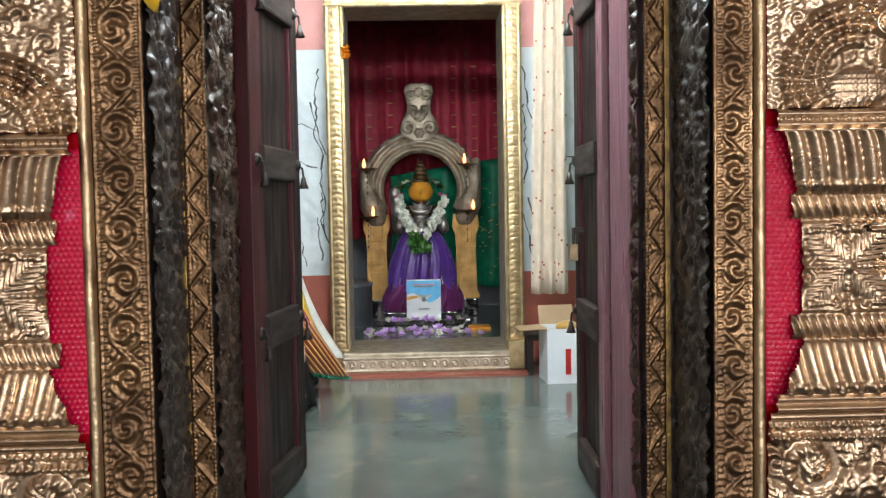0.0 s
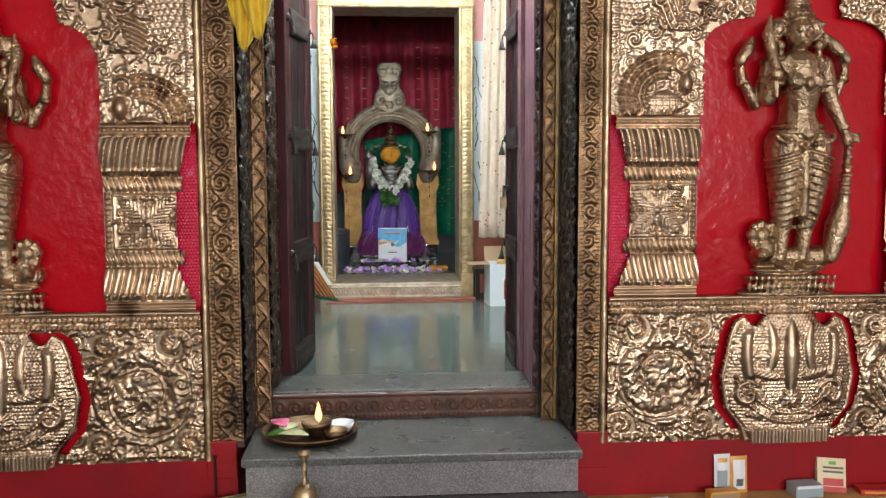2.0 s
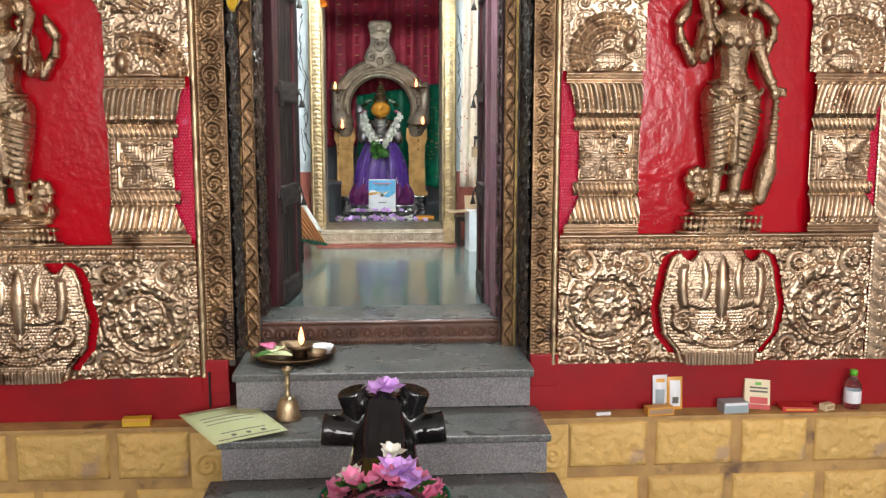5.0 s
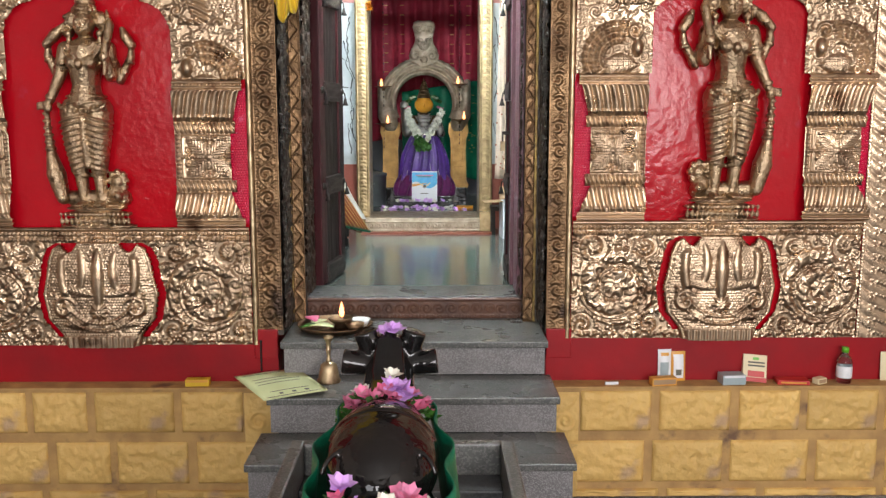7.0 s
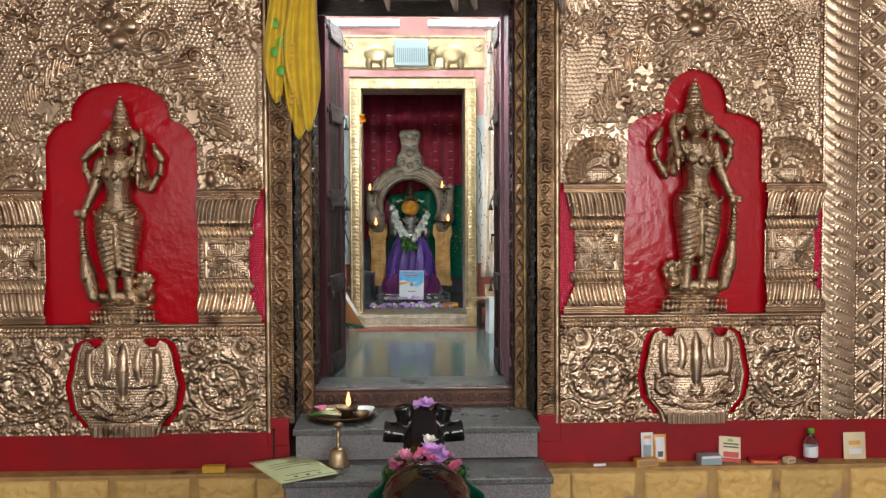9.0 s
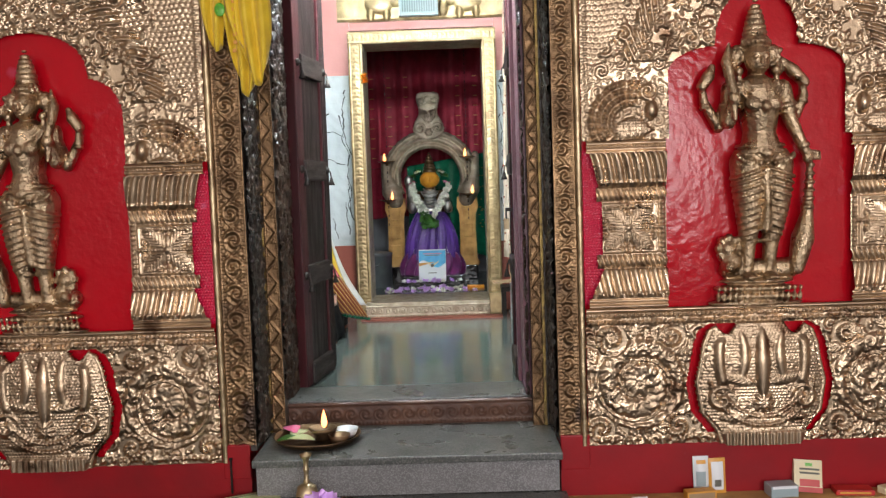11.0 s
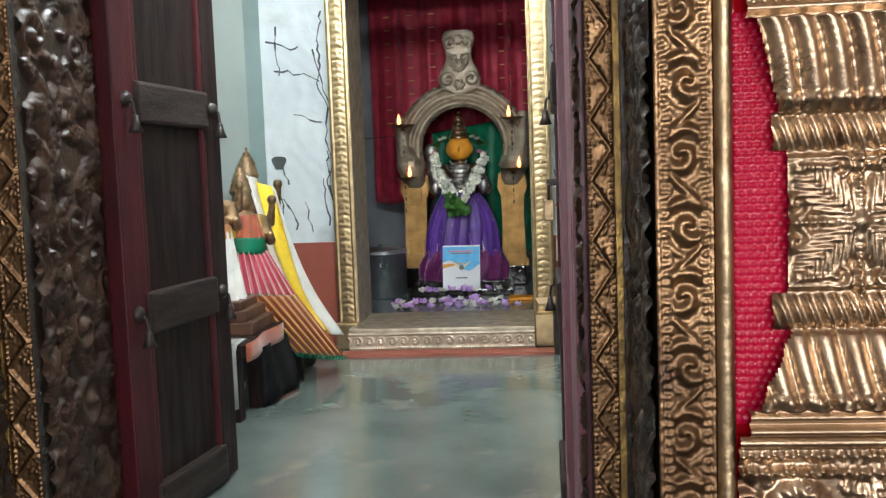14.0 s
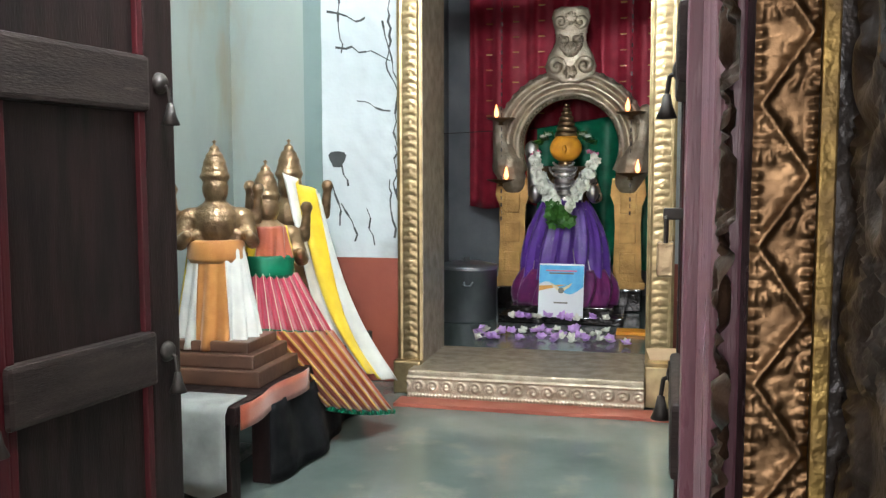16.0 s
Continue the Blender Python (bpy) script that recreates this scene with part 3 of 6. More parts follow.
def upper_height(X, Z, c, hw, a, zs, zj, zt, x0, x1, seed):
    """Dotted ground, arch bands with leaf crest, monster mask on top, peacocks at the springing, corner sprays."""
    H = 0.003 + 0.0045 * punched(X + 0.004 * np.sin(41 * Z) + 0.003 * np.sin(67 * X), Z + 0.004 * np.sin(37 * X), 0.023)
    dx = X - c
    mid = zs - 0.12
    ax = np.abs(dx)
    rr = np.hypot(dx / 1.0, (Z - mid) * (hw + 0.10) / (zt + 0.10 - mid))
    up = Z > mid - 0.02
    R = hw + 0.10
    th = np.arctan2(Z - mid, dx)
    bandh = np.where(up & (np.abs(rr - R + 0.02) < 0.055), 0.008 + 0.020 * foliage(X, Z, seed + 2, (0.024, 0.04), 120, False, (c - R - 0.1, c + R + 0.1, mid, zt + 0.2)), 0)
    H = np.maximum(H, bandh)
    for q in (-0.085, 0.045):
        H = np.maximum(H, np.where(up, 0.016 * beads(th * R, rr - R - q, 0.02, 0.010), 0))
    flick = R + 0.05 + 0.075 * np.abs(np.sin(11 * th + 0.7 * np.sin(22 * th)))
    crest = np.where(up & (rr > R + 0.045) & (rr < flick), 0.022 * (0.6 + 0.4 * np.cos(88 * th + 160 * rr)), 0)
    H = np.maximum(H, crest)
    # soffit between niche and arch band
    inner = up & (rr < R - 0.07)
    H = np.where(inner, 0.006 + 0.018 * foliage(X, Z, seed + 5, (0.030, 0.055), 90, False, (c - R, c + R, mid - 0.05, zt + 0.05)), H)
    outer = up & (rr > R + 0.05) & (rr < R + 0.20 + 0.04 * np.sin(9 * th))
    H = np.where(outer, np.maximum(H, 0.022 * foliage(X, Z, seed + 6, (0.04, 0.07), 60, False, (c - R - 0.25, c + R + 0.25, mid, zt + 0.3))), H)
    # mask over the crown
    mz = zt + 0.27
    for sx in (-1, 1):
        H = np.maximum(H, 0.034 * spiral(dx - sx * 0.20, Z - mz + 0.06, 0.10, 1.8, sx))
        H = np.maximum(H, 0.040 * dome(np.hypot((dx - sx * 0.062) / 1.1, Z - mz - 0.03), 0.045))
        H = np.maximum(H, 0.030 * leaf((dx - sx * 0.05) * sx, Z - mz - 0.02, 0.20, 0.035, 0.75))
        for q in range(3):
            rq = np.hypot(dx - sx * 0.115, (Z - mz + 0.03) * 1.3)
            H = np.maximum(H, np.where(Z < mz - 0.02, 0.026 * dome(rq - 0.045 - 0.03 * q, 0.013), 0))
    H = np.maximum(H, 0.044 * dome(np.hypot(dx / 1.2, Z - mz + 0.045), 0.05))
    H = np.maximum(H, 0.036 * rosette(dx, Z - mz - 0.13, 0.075, 6))
    H = np.maximum(H, np.where(np.abs(dx) < 0.36 - 0.5 * np.abs(Z - mz), 0.022 * foliage(X, Z, seed + 11, (0.035, 0.065), 26, False, (c - 0.36, c + 0.36, mz - 0.2, mz + 0.25)), 0))
    # peacocks over the pilasters
    for sx in (-1, 1):
        px, pz = c + sx * (hw + 0.16), zs - 0.20
        ddx, ddz = (X - px) * sx, Z - pz
        body = 0.040 * dome(np.hypot(ddx / 1.6, ddz + 0.03), 0.050) * (0.75 + 0.25 * np.cos(260 * (ddx + ddz)) * np.cos(260 * (ddx - ddz)))
        tail = np.zeros_like(X)
        an = np.arctan2(ddz + 0.02, ddx - 0.02)
        rq = np.hypot(ddx - 0.02, ddz + 0.02)
        for q in range(4):
            tail = np.maximum(tail, np.where((an > -0.5) & (an < 1.9), 0.032 * dome(rq - 0.065 - 0.03 * q - 0.02 * an, 0.013) * (0.7 + 0.3 * np.cos(30 * an)), 0))
        neck = 0.036 * dome(np.hypot(ddx + 0.085, (ddz - 0.05) * 0.6), 0.028)
        head = np.maximum(0.036 * spiral(ddx + 0.07, ddz - 0.13, 0.045, 1.5, sx), 0.03 * leaf(ddx + 0.1, ddz + 0.03, 0.2, 0.028, -0.25))
        foot = 0.03 * beads(ddx, ddz + 0.125, 0.05, 0.022)
        fill = 0.016 * foliage(X, Z, seed + 8 + sx, (0.03, 0.05), 30, False, (px - 0.19, px + 0.19, pz - 0.16, pz + 0.26))
        P = np.maximum.reduce([body, tail, neck, head, foot, fill])
        zone = (np.abs(X - px) < 0.19) & (Z < pz + 0.26) & (ax > hw - 0.02)
        H = np.where(zone, np.maximum(0.005, P), H)
    # corner sprays
    for cx, sx in ((x0, 1), (x1, -1)):
        for q in range(7):
            H = np.maximum(H, 0.030 * leaf((X - cx - sx * 0.03) * sx, Z - 2.50, 0.34 - 0.02 * abs(q - 3), 0.042, -0.12 - 0.22 * q))
        H = np.maximum(H, 0.036 * spiral(X - cx - sx * 0.09, Z - 2.40, 0.09, 2.0, sx))
        H = np.maximum(H, 0.024 * foliage(X, Z, seed + 9, (0.04, 0.075), 16, False, (min(cx, cx + sx * 0.3), max(cx, cx + sx * 0.3), 2.12, 2.6)))
    # bead borders
    for cx in (x0 + 0.022, x1 - 0.022):
        H = np.maximum(H, 0.012 * beads(Z, X - cx, 0.022, 0.010))
    return H


def lower_height(X, Z, c, b, hw, seed):
    """Leaf scrolls in two great circles and an elephant-browed boss between, bead rails above and below."""
    H = 0.003 + 0.013 * foliage(X, Z, seed, (0.034, 0.055), 130, False)
    for sx in (-1, 1):
        gx, gz = c + sx * (hw + 0.23), b + 0.27
        dx, dz = (X - gx) * sx, Z - gz
        r, tha = np.hypot(dx, dz), np.arctan2(dz, dx)
        # leafy vine that winds inwards to a flower, its coils fringed with lobed leaves
        coil = 2.1 * (r / 0.215) ** 0.85 - tha / (2 * np.pi)
        lobe = np.abs(np.sin(7.0 * tha + 2.0 * np.pi * coil))
        ridge = np.abs((coil + 0.1) % 1.0 - 0.5) * 2
        vine = np.clip(1 - (ridge / (0.62 + 0.22 * lobe)) ** 2, 0, 1) ** 0.5 * (0.86 + 0.14 * lobe)
        vine = np.maximum(vine, 0.55 * dome(ridge - 0.97, 0.07))
        great = np.maximum(0.025 * vine * np.clip((0.215 - r) / 0.03, 0, 1), np.where(r < 0.075, 0.030 * rosette(dx, dz, 0.072, 6), 0))
        H = np.where(r < 0.20, 0.002 + 0.62 * great + 0.62 * H * np.clip((r - 0.05) / 0.03, 0, 1), H)
        for cx2, cz2, rr2, hand in ((0.12, 0.20, 0.075, -1), (-0.15, 0.21, 0.06, 1), (-0.17, -0.19, 0.065, 1), (0.17, -0.20, 0.065, -1)):
            ex2, ez2 = dx - cx2, dz - cz2
            near2 = np.hypot(ex2, ez2)
            vol = 0.026 * spiral(ex2, ez2, rr2, 1.2, hand) * (0.8 + 0.2 * np.cos(13 * np.arctan2(ez2, ex2)))
            H = np.where(near2 < rr2, np.maximum(0.003, vol), H)
        for q in range(7):
            an = -0.6 + 0.5 * q
            H = np.maximum(H, np.where(r > 0.20, 0.022 * leaf(dx - 0.205 * math.cos(an), dz - 0.205 * math.sin(an), 0.10, 0.026, an + 0.8), 0))
    dx, dz = X - c, Z - b
    inside = shell_inside(dx, dz, hw)
    tusk = np.zeros_like(X)
    for sx in (-1, 1):
        ux = dx * sx
        # slim tusk bent outwards, ear fold, curl below
        tusk = np.maximum(tusk, 0.012 * dome(np.hypot((ux - 0.075 - 1.6 * (dz - 0.40) ** 2) * 3.4, (dz - 0.38) * 0.62), 0.075))
        tusk = np.maximum(tusk, 0.016 * dome(ux - 0.185 + 1.2 * (dz - 0.38) ** 2, 0.022) * np.clip((dz - 0.25) / 0.03, 0, 1) * np.clip((0.48 - dz) / 0.03, 0, 1))
        tusk = np.maximum(tusk, 0.018 * spiral(ux - 0.175, dz - 0.20, 0.062, 1.3, 1))
        tusk = np.maximum(tusk, 0.014 * leaf(ux - 0.03, dz - 0.27, 0.17, 0.026, 0.25))
        tusk = np.maximum(tusk, 0.014 * leaf(ux - 0.05, dz - 0.13, 0.14, 0.026, -0.1))
    trunk = 0.020 * dome(np.hypot(dx * 3.2, (dz - 0.35) * 0.62), 0.10)
    curve = np.hypot(dx, (dz - 0.30) * 1.05)
    boss = np.maximum.reduce([0.020 * rosette(dx, dz - 0.185, 0.05, 8),
                              np.where(dz < 0.28, 0.014 * beads(np.arctan2(dx, 0.30 - dz) * 0.2, curve - 0.225, 0.017, 0.010), 0),
                              np.where(dz < 0.28, 0.012 * beads(np.arctan2(dx, 0.30 - dz) * 0.17, curve - 0.185, 0.017, 0.010), 0),
                              np.where(dz < 0.055, 0.010 + 0.008 * np.abs(np.sin(dx * 110)), 0)])
    swell = 0.014 + 0.030 * np.clip(1 - (dx / hw) ** 2, 0, 1) ** 0.8 * np.clip((0.56 - dz) / 0.2, 0, 1) ** 0.4
    fine = 0.004 * punched(X, Z, 0.014) + 0.005 * foliage(X, Z, seed + 5, (0.018, 0.03), 40, False, (c - hw, c + hw, b, b + 0.53))
    S = 1.2 * (swell + np.maximum.reduce([fine, tusk, trunk, boss]))
    rim = shell_edge(dz, hw) - np.abs(dx)
    S = np.where(rim < 0.02, 0.020 + 0.010 * dome(rim - 0.010, 0.010), S)
    H = np.where(inside, S, H)
    for zc in (b + 0.545, b + 0.575):
        H = np.maximum(H, 0.024 * beads(X, Z - zc, 0.02, 0.010))
    H = np.maximum(H, 0.030 * dome(Z - b - 0.60, 0.014))
    H = np.maximum(H, 0.020 * beads(X, Z - b - 0.025, 0.026, 0.013) * (0.7 + 0.3 * np.cos(140 * X)))
    return H


def shell_edge(dz, hw):
    """Half width of the boss by height: waisted shield with a notched brow."""
    return hw * np.interp(dz, [0.0, 0.06, 0.14, 0.27, 0.36, 0.44, 0.50, 0.54], [0.62, 0.68, 0.90, 0.97, 0.90, 0.86, 0.78, 0.55])


def shell_inside(dx, dz, hw):
    top = 0.535 - 0.05 * np.clip(1 - ((np.abs(dx) - 0.5 * hw) / (0.16 * hw)) ** 2, 0, 1)
    return (np.abs(dx) < shell_edge(dz, hw)) & (dz < top)


def lower_keep(X, Z, c, b, hw):
    dx, dz = X - c, Z - b
    ring = (np.abs(dx) < shell_edge(dz, hw) + 0.035) & ~shell_inside(dx, dz, hw) & (dz > 0.045) & (dz < 0.53) & ~((np.abs(dx) < 0.30 * hw) & (dz > 0.4))
    return ~ring


def gadroon_height(X, Z, c, half):
    u = X - c
    s = Z / 0.066 + 0.75 * (u / half) - 0.35 * (u / half) ** 2
    H = 0.006 + 0.011 * dome(u, half) * (0.3 + 0.7 * np.abs(np.sin(np.pi * s)) ** 0.7)
    q = np.round(Z / 0.066)
    H = np.maximum(H, 0.022 * spiral(u + 0.35 * half, Z - q * 0.066, 0.030, 1.5, 1))
    H = np.maximum(H, 0.02 * leaf(u + 0.3 * half, Z - q * 0.066 - 0.02, 1.3 * half, 0.016, -0.35))
    for e in (-half + 0.006, half - 0.006):
        H = np.maximum(H, 0.014 * beads(Z, u - e, 0.018, 0.008))
    return H


def diamond_height(X, Z, c, half):
    u, p = (X - c) / half, 0.13
    t = Z / p - np.floor(Z / p)
    d = np.abs(u) + np.abs(t - 0.5) * 2
    H = 0.006 + 0.012 * np.exp(-((d - 0.95) / 0.08) ** 2) + 0.02 * rosette(X - c, (t - 0.5) * p, 0.03, 6)
    H = np.maximum(H, 0.014 * beads(X + Z, d - 1.35, 0.02, 0.2))
    for e in (-half + 0.006, half - 0.006):
        H = np.maximum(H, 0.014 * beads(Z, X - c - e, 0.018, 0.008))
    return H


def jamb_height(X, Z, c, half, seed=0):
    """Vine scroll between bead and key borders."""
    p = 0.118
    i = np.round(Z / p)
    dz, hand = Z - i * p, np.where(i % 2 == 0, 1, -1)
    dx = (X - c) - hand * 0.006
    r, th = np.hypot(dx, dz), np.arctan2(dz, dx * hand)
    sp = (0.5 + 0.5 * np.cos(2 * np.pi * 1.5 * (r / 0.052) ** 0.8 - th)) * np.clip((0.056 - r) / 0.01, 0, 1)
    stem = np.maximum(dome((X - c) - 0.040 * np.sin(np.pi * Z / p + 1.57), 0.008), 0.8 * beads(Z, np.abs(X - c) - 0.032, p / 2, 0.012))
    H = 0.004 + np.maximum(0.014 * sp, 0.012 * stem) * (np.abs(X - c) < half - 0.022)
    for e in (-half + 0.016, half - 0.016):
        H = np.maximum(H, 0.012 * beads(Z, X - c - e, 0.016, 0.008))
    for e in (-half + 0.004, half - 0.004):
        H = np.maximum(H, 0.012 * dome(X - c - e, 0.005))
    return H


def zigzag_height(X, Z, c, half):
    p = 0.060
    t = np.abs((Z / p) % 2 - 1)
    u = (X - c) / half
    H = 0.003 + 0.0060 * np.exp(-((u - (2 * t - 1) * 0.78) / 0.16) ** 2) + 0.0012 * foliage(X, Z, 31, (0.009, 0.015), 420, False)
    k = np.round(Z / p - 0.5)
    lean = np.where(k % 2 == 0, 1.0, -1.0)
    cz = Z - (k + 0.5) * p
    fan = np.hypot(X - c + lean * 0.55 * half, cz)
    H = np.maximum(H, 0.003 + 0.0045 * np.where(fan < 0.024, 0.5 + 0.5 * np.cos(9 * np.arctan2(cz, X - c + lean * 0.55 * half)), 0) * np.clip((0.024 - fan) / 0.006, 0, 1))
    for e in (-half + 0.004, half - 0.004):
        H = np.maximum(H, 0.008 * beads(Z, X - c - e, 0.012, 0.005))
    return H


TOP = 2.62
sides = {
    1: dict(c=1.567, hw=0.378, a=0.176, b=-0.015, zs=1.60, zj=1.71, zt=1.945, x0=0.814, x1=2.285, p1=1.005, p2=2.13, sh=0.295),
    -1: dict(c=-1.575, hw=0.405, a=0.262, b=-0.045, zs=1.50, zj=1.665, zt=1.87, x0=-2.305, x1=-0.816, p1=-1.005, p2=-2.155, sh=0.300),
}
for side, d in sides.items():
    c, hw, b, x0, x1 = d["c"], d["hw"], d["b"], d["x0"], d["x1"]
    seed = 10 * side + 20
    arch = dict(c=c, hw=hw, a=d["a"], zs=d["zs"], zj=d["zj"], zt=d["zt"])
    relief("arch_panel", x0, x1, b + 1.34, TOP, 0.005,
           lambda X, Z: upper_height(X, Z, x0=x0, x1=x1, seed=seed, **arch), brass, wall,
           keep=lambda X, Z: ~niche_inside(X - c, Z, hw, d["a"], 0.0, d["zs"], d["zj"], d["zt"]), label="hammered brass arch panel with mask and peacocks")
    for px, flip in ((d["p1"], side), (d["p2"], -side)):
        lo, hi = px - 0.18, px + 0.165
        if flip < 0:
            lo, hi = px - 0.165, px + 0.18
        relief("pilaster", lo, hi, b + 0.61, b + 1.34, 0.004, lambda X, Z: pilaster_height(X, Z, px, b + 0.61, flip), brass, wall,
               keep=lambda X, Z: pilaster_keep(X, Z, px, b + 0.61, flip), label="hammered brass pilaster with rosette block")
    relief("lower_panel", x0, x1, b, b + 0.61, 0.0045, lambda X, Z: lower_height(X, Z, c, b, d["sh"], seed), brass, wall,
           keep=lambda X, Z: lower_keep(X, Z, c, b, d["sh"]), label="hammered brass panel with scrolls and boss")
    # embossed rose-red strips in the recess beside each pilaster
    for sx0, sx1 in ((0.814, 0.905), (2.235, 2.292)) if side > 0 else ((-0.905, -0.816), (-2.312, -2.26)):
        relief("red_strip", sx0, sx1, b + 0.625, b + 1.30, 0.003,
               lambda X, Z: 0.003 + 0.006 * dome((X - (sx0 + sx1) / 2), 0.06) + 0.0035 * punched(X, Z, 0.013), rose_paint, wall, y=0.012, label="embossed glossy rose-red strip")
    # bright folded edge and bead beside the door jamb
    ex = 0.797 if side > 0 else -0.800
    relief("edge_strip", ex - 0.015, ex + 0.015, b, TOP, 0.004,
           lambda X, Z: 0.016 * dome(X - ex, 0.014) * (0.85 + 0.15 * np.sin(9 * Z) * np.sin(23 * Z)), brass_bright, wall, y=-0.002, label="polished folded brass edge")
    if side < 0:
        part("top_rail", box(x0 - 0.6, x1 + 0.02, -0.03, 0.02, 2.455, 2.475, 0.004), wood_dark, wall)
        part("painted_beam", box(x0 - 0.6, x1 + 0.02, -0.02, 0.02, 2.475, 3.6), cloth_yellow, wall, "yellow painted beam above brass")
    # outer column strips
    cols = ((2.39, 0.10, 0), (2.57, 0.08, 1), (2.77, 0.115, 0), (2.98, 0.09, 1)) if side > 0 else ((-2.41, 0.10, 0), (-2.59, 0.08, 1), (-2.79, 0.115, 0))
    for cx, half, kind in cols:
        relief("column_strip", cx - half, cx + half, b, TOP, 0.006,
               lambda X, Z: (diamond_height if kind else gadroon_height)(X, Z, cx, half), brass, wall, label="brass strip of gadroons or diamonds")
    # carved brass jamb of the doorway, then its dark stone reveal and copper strip
    jx, jw = (0.735, 0.048) if side > 0 else (-0.724, 0.062)
    rx = 0.686 if side > 0 else 0.660
    relief("jamb_scroll", jx - jw, jx + jw, 0.03, TOP, 0.004, lambda X, Z: 0.75 * jamb_height(X, Z, jx, jw) + 0.003 * foliage(X, Z, seed + 9, (0.014, 0.024), 420, False), brass_dark, wall, y=0.01,
           label="aged brass jamb with vine scroll")
    part("jamb_stone", box(min((rx + 0.003) * side, 0.80 * side), max((rx + 0.003) * side, 0.80 * side), 0.014, 0.302, 0.0, TOP), carved_stone, wall, "dark oiled stone reveal")
    turn = pose(rx * side, 0.0, 0.0, 0, 0, 90 if side < 0 else -90)
    relief("reveal_carving", 0.02 if side < 0 else -0.295, 0.295 if side < 0 else -0.02, 0.02, TOP, 0.006,
           lambda X, Z: 0.003 + 0.016 * foliage(X, Z, seed + 3, (0.045, 0.085), 90, False), carved_stone, wall, place=turn, label="dark carved stone reveal")
    kx, kw = (0.623, 0.026) if side > 0 else (-0.617, 0.031)
    relief("copper_jamb", kx - kw, kx + kw, 0.002, TOP, 0.003, lambda X, Z: zigzag_height(X, Z, kx, kw), copper_strip, wall, y=0.30,
           label="copper jamb strip with zigzag leaves")
    # the strip's lit outer edge, painted yellow on a thin bar of its own
    gx = kx + (kw + 0.008) * side
    part("gilt_edge", box(gx - 0.007, gx + 0.007, 0.290, 0.302, 0.002, TOP, 0.002), lit_edge, wall, "outer edge of copper strip, its light coloured in yellow")
    part("copper_jamb_core", box(min(kx - (kw - 0.002) * side, 0.70 * side), max(kx - (kw - 0.002) * side, 0.70 * side), 0.302, 0.46, 0.002, TOP), carved_stone, wall)
    part("door_frame", box(min(0.592 * side, 0.70 * side), max(0.592 * side, 0.70 * side), 0.46, 0.72, 0.0, TOP, 0.004), wood_dark, wall, "dark teak door frame")
    turn = pose(0.590 * side, 0.0, 0.0, 0, 0, 90 if side < 0 else -90)
    relief("frame_carving", 0.33 if side < 0 else -0.70, 0.70 if side < 0 else -0.33, 0.13, TOP, 0.005,
           lambda X, Z: 0.002 + 0.018 * foliage(X, Z, seed + 7, (0.05, 0.09), 90, False), carved_wood, wall, place=turn, label="dark oiled carved inner frame")

# maroon frame in the paler tone that carries its reflected light
part("inner_frame", box(0.571, 0.60, 0.385, 0.622, 0.13, TOP, 0.004), wood_maroon_lit, wall, "worn maroon-painted door frame, reflected light coloured in as mauve")

# threshold and lintel of the doorway
relief("threshold_face", -0.60, 0.60, 0.0, 0.118, 0.004,
       lambda X, Z: 0.004 + 0.012 * np.maximum(spiral((X / 0.07 - np.round(X / 0.07)) * 0.07, Z - 0.055, 0.034, 1.5, 1), dome(Z - 0.108, 0.008)) + 0.010 * beads(X, Z - 0.012, 0.02, 0.008),
       wood_brown, wall, y=0.39, label="carved brown wooden threshold")
part("threshold_top", box(-0.60, 0.60, 0.402, 0.74, 0.02, 0.125, 0.006), granite_top, wall, "worn grey threshold top")
relief("lintel_carving", -0.60, 0.60, 2.39, TOP, 0.005, lambda X, Z: 0.004 + 0.02 * foliage(X, Z, 77, (0.03, 0.06), 120, False), copper_strip, wall, y=0.30,
       label="carved copper-brown lintel")
part("lintel_core", box(-0.69, 0.69, 0.302, 0.72, 2.39, TOP), wood_dark, wall)

# room between the doorway and the shrine
setting("floor_room", box(-1.6, 1.6, 0.70, 3.36, -0.1, ROOM - 0.002), floor_stone, "polished grey-green stone floor, reflecting lamps")
setting("wall_room_west", box(-1.6, -1.42, 0.70, 3.6, ROOM, 3.2), wall_green, "pale green stained plaster wall")
setting("wall_room_east", box(1.42, 1.6, 0.70, 3.6, ROOM, 3.2), wall_green, "pale green stained plaster wall")
setting("ceiling_room", box(-1.6, 1.6, 0.70, 3.6, 3.2, 3.3), hall_ceiling)
setting("wall_room_south", box(-1.6, -0.70, 0.752, 0.80, ROOM, 3.2), wall_green)
setting("wall_room_south", box(-0.70, 0.70, 0.752, 0.80, 2.62, 3.2), wall_green)
setting("wall_room_south", box(0.70, 1.6, 0.752, 0.80, ROOM, 3.2), wall_green)

shrine_wall = thing("wall_shrine", (0, 0, 0), "cracked white plaster shrine wall, salmon above, red dado", "wall", kind="structure")


def cracked(X, Z):
    H = 0.010 + 0.003 * np.sin(9 * X + 5 * Z) * np.sin(7 * Z - 3 * X)
    return H + 0.002 * np.sin(31 * X + 4 * np.sin(11 * Z)) * np.sin(23 * Z + 3 * np.sin(17 * X))


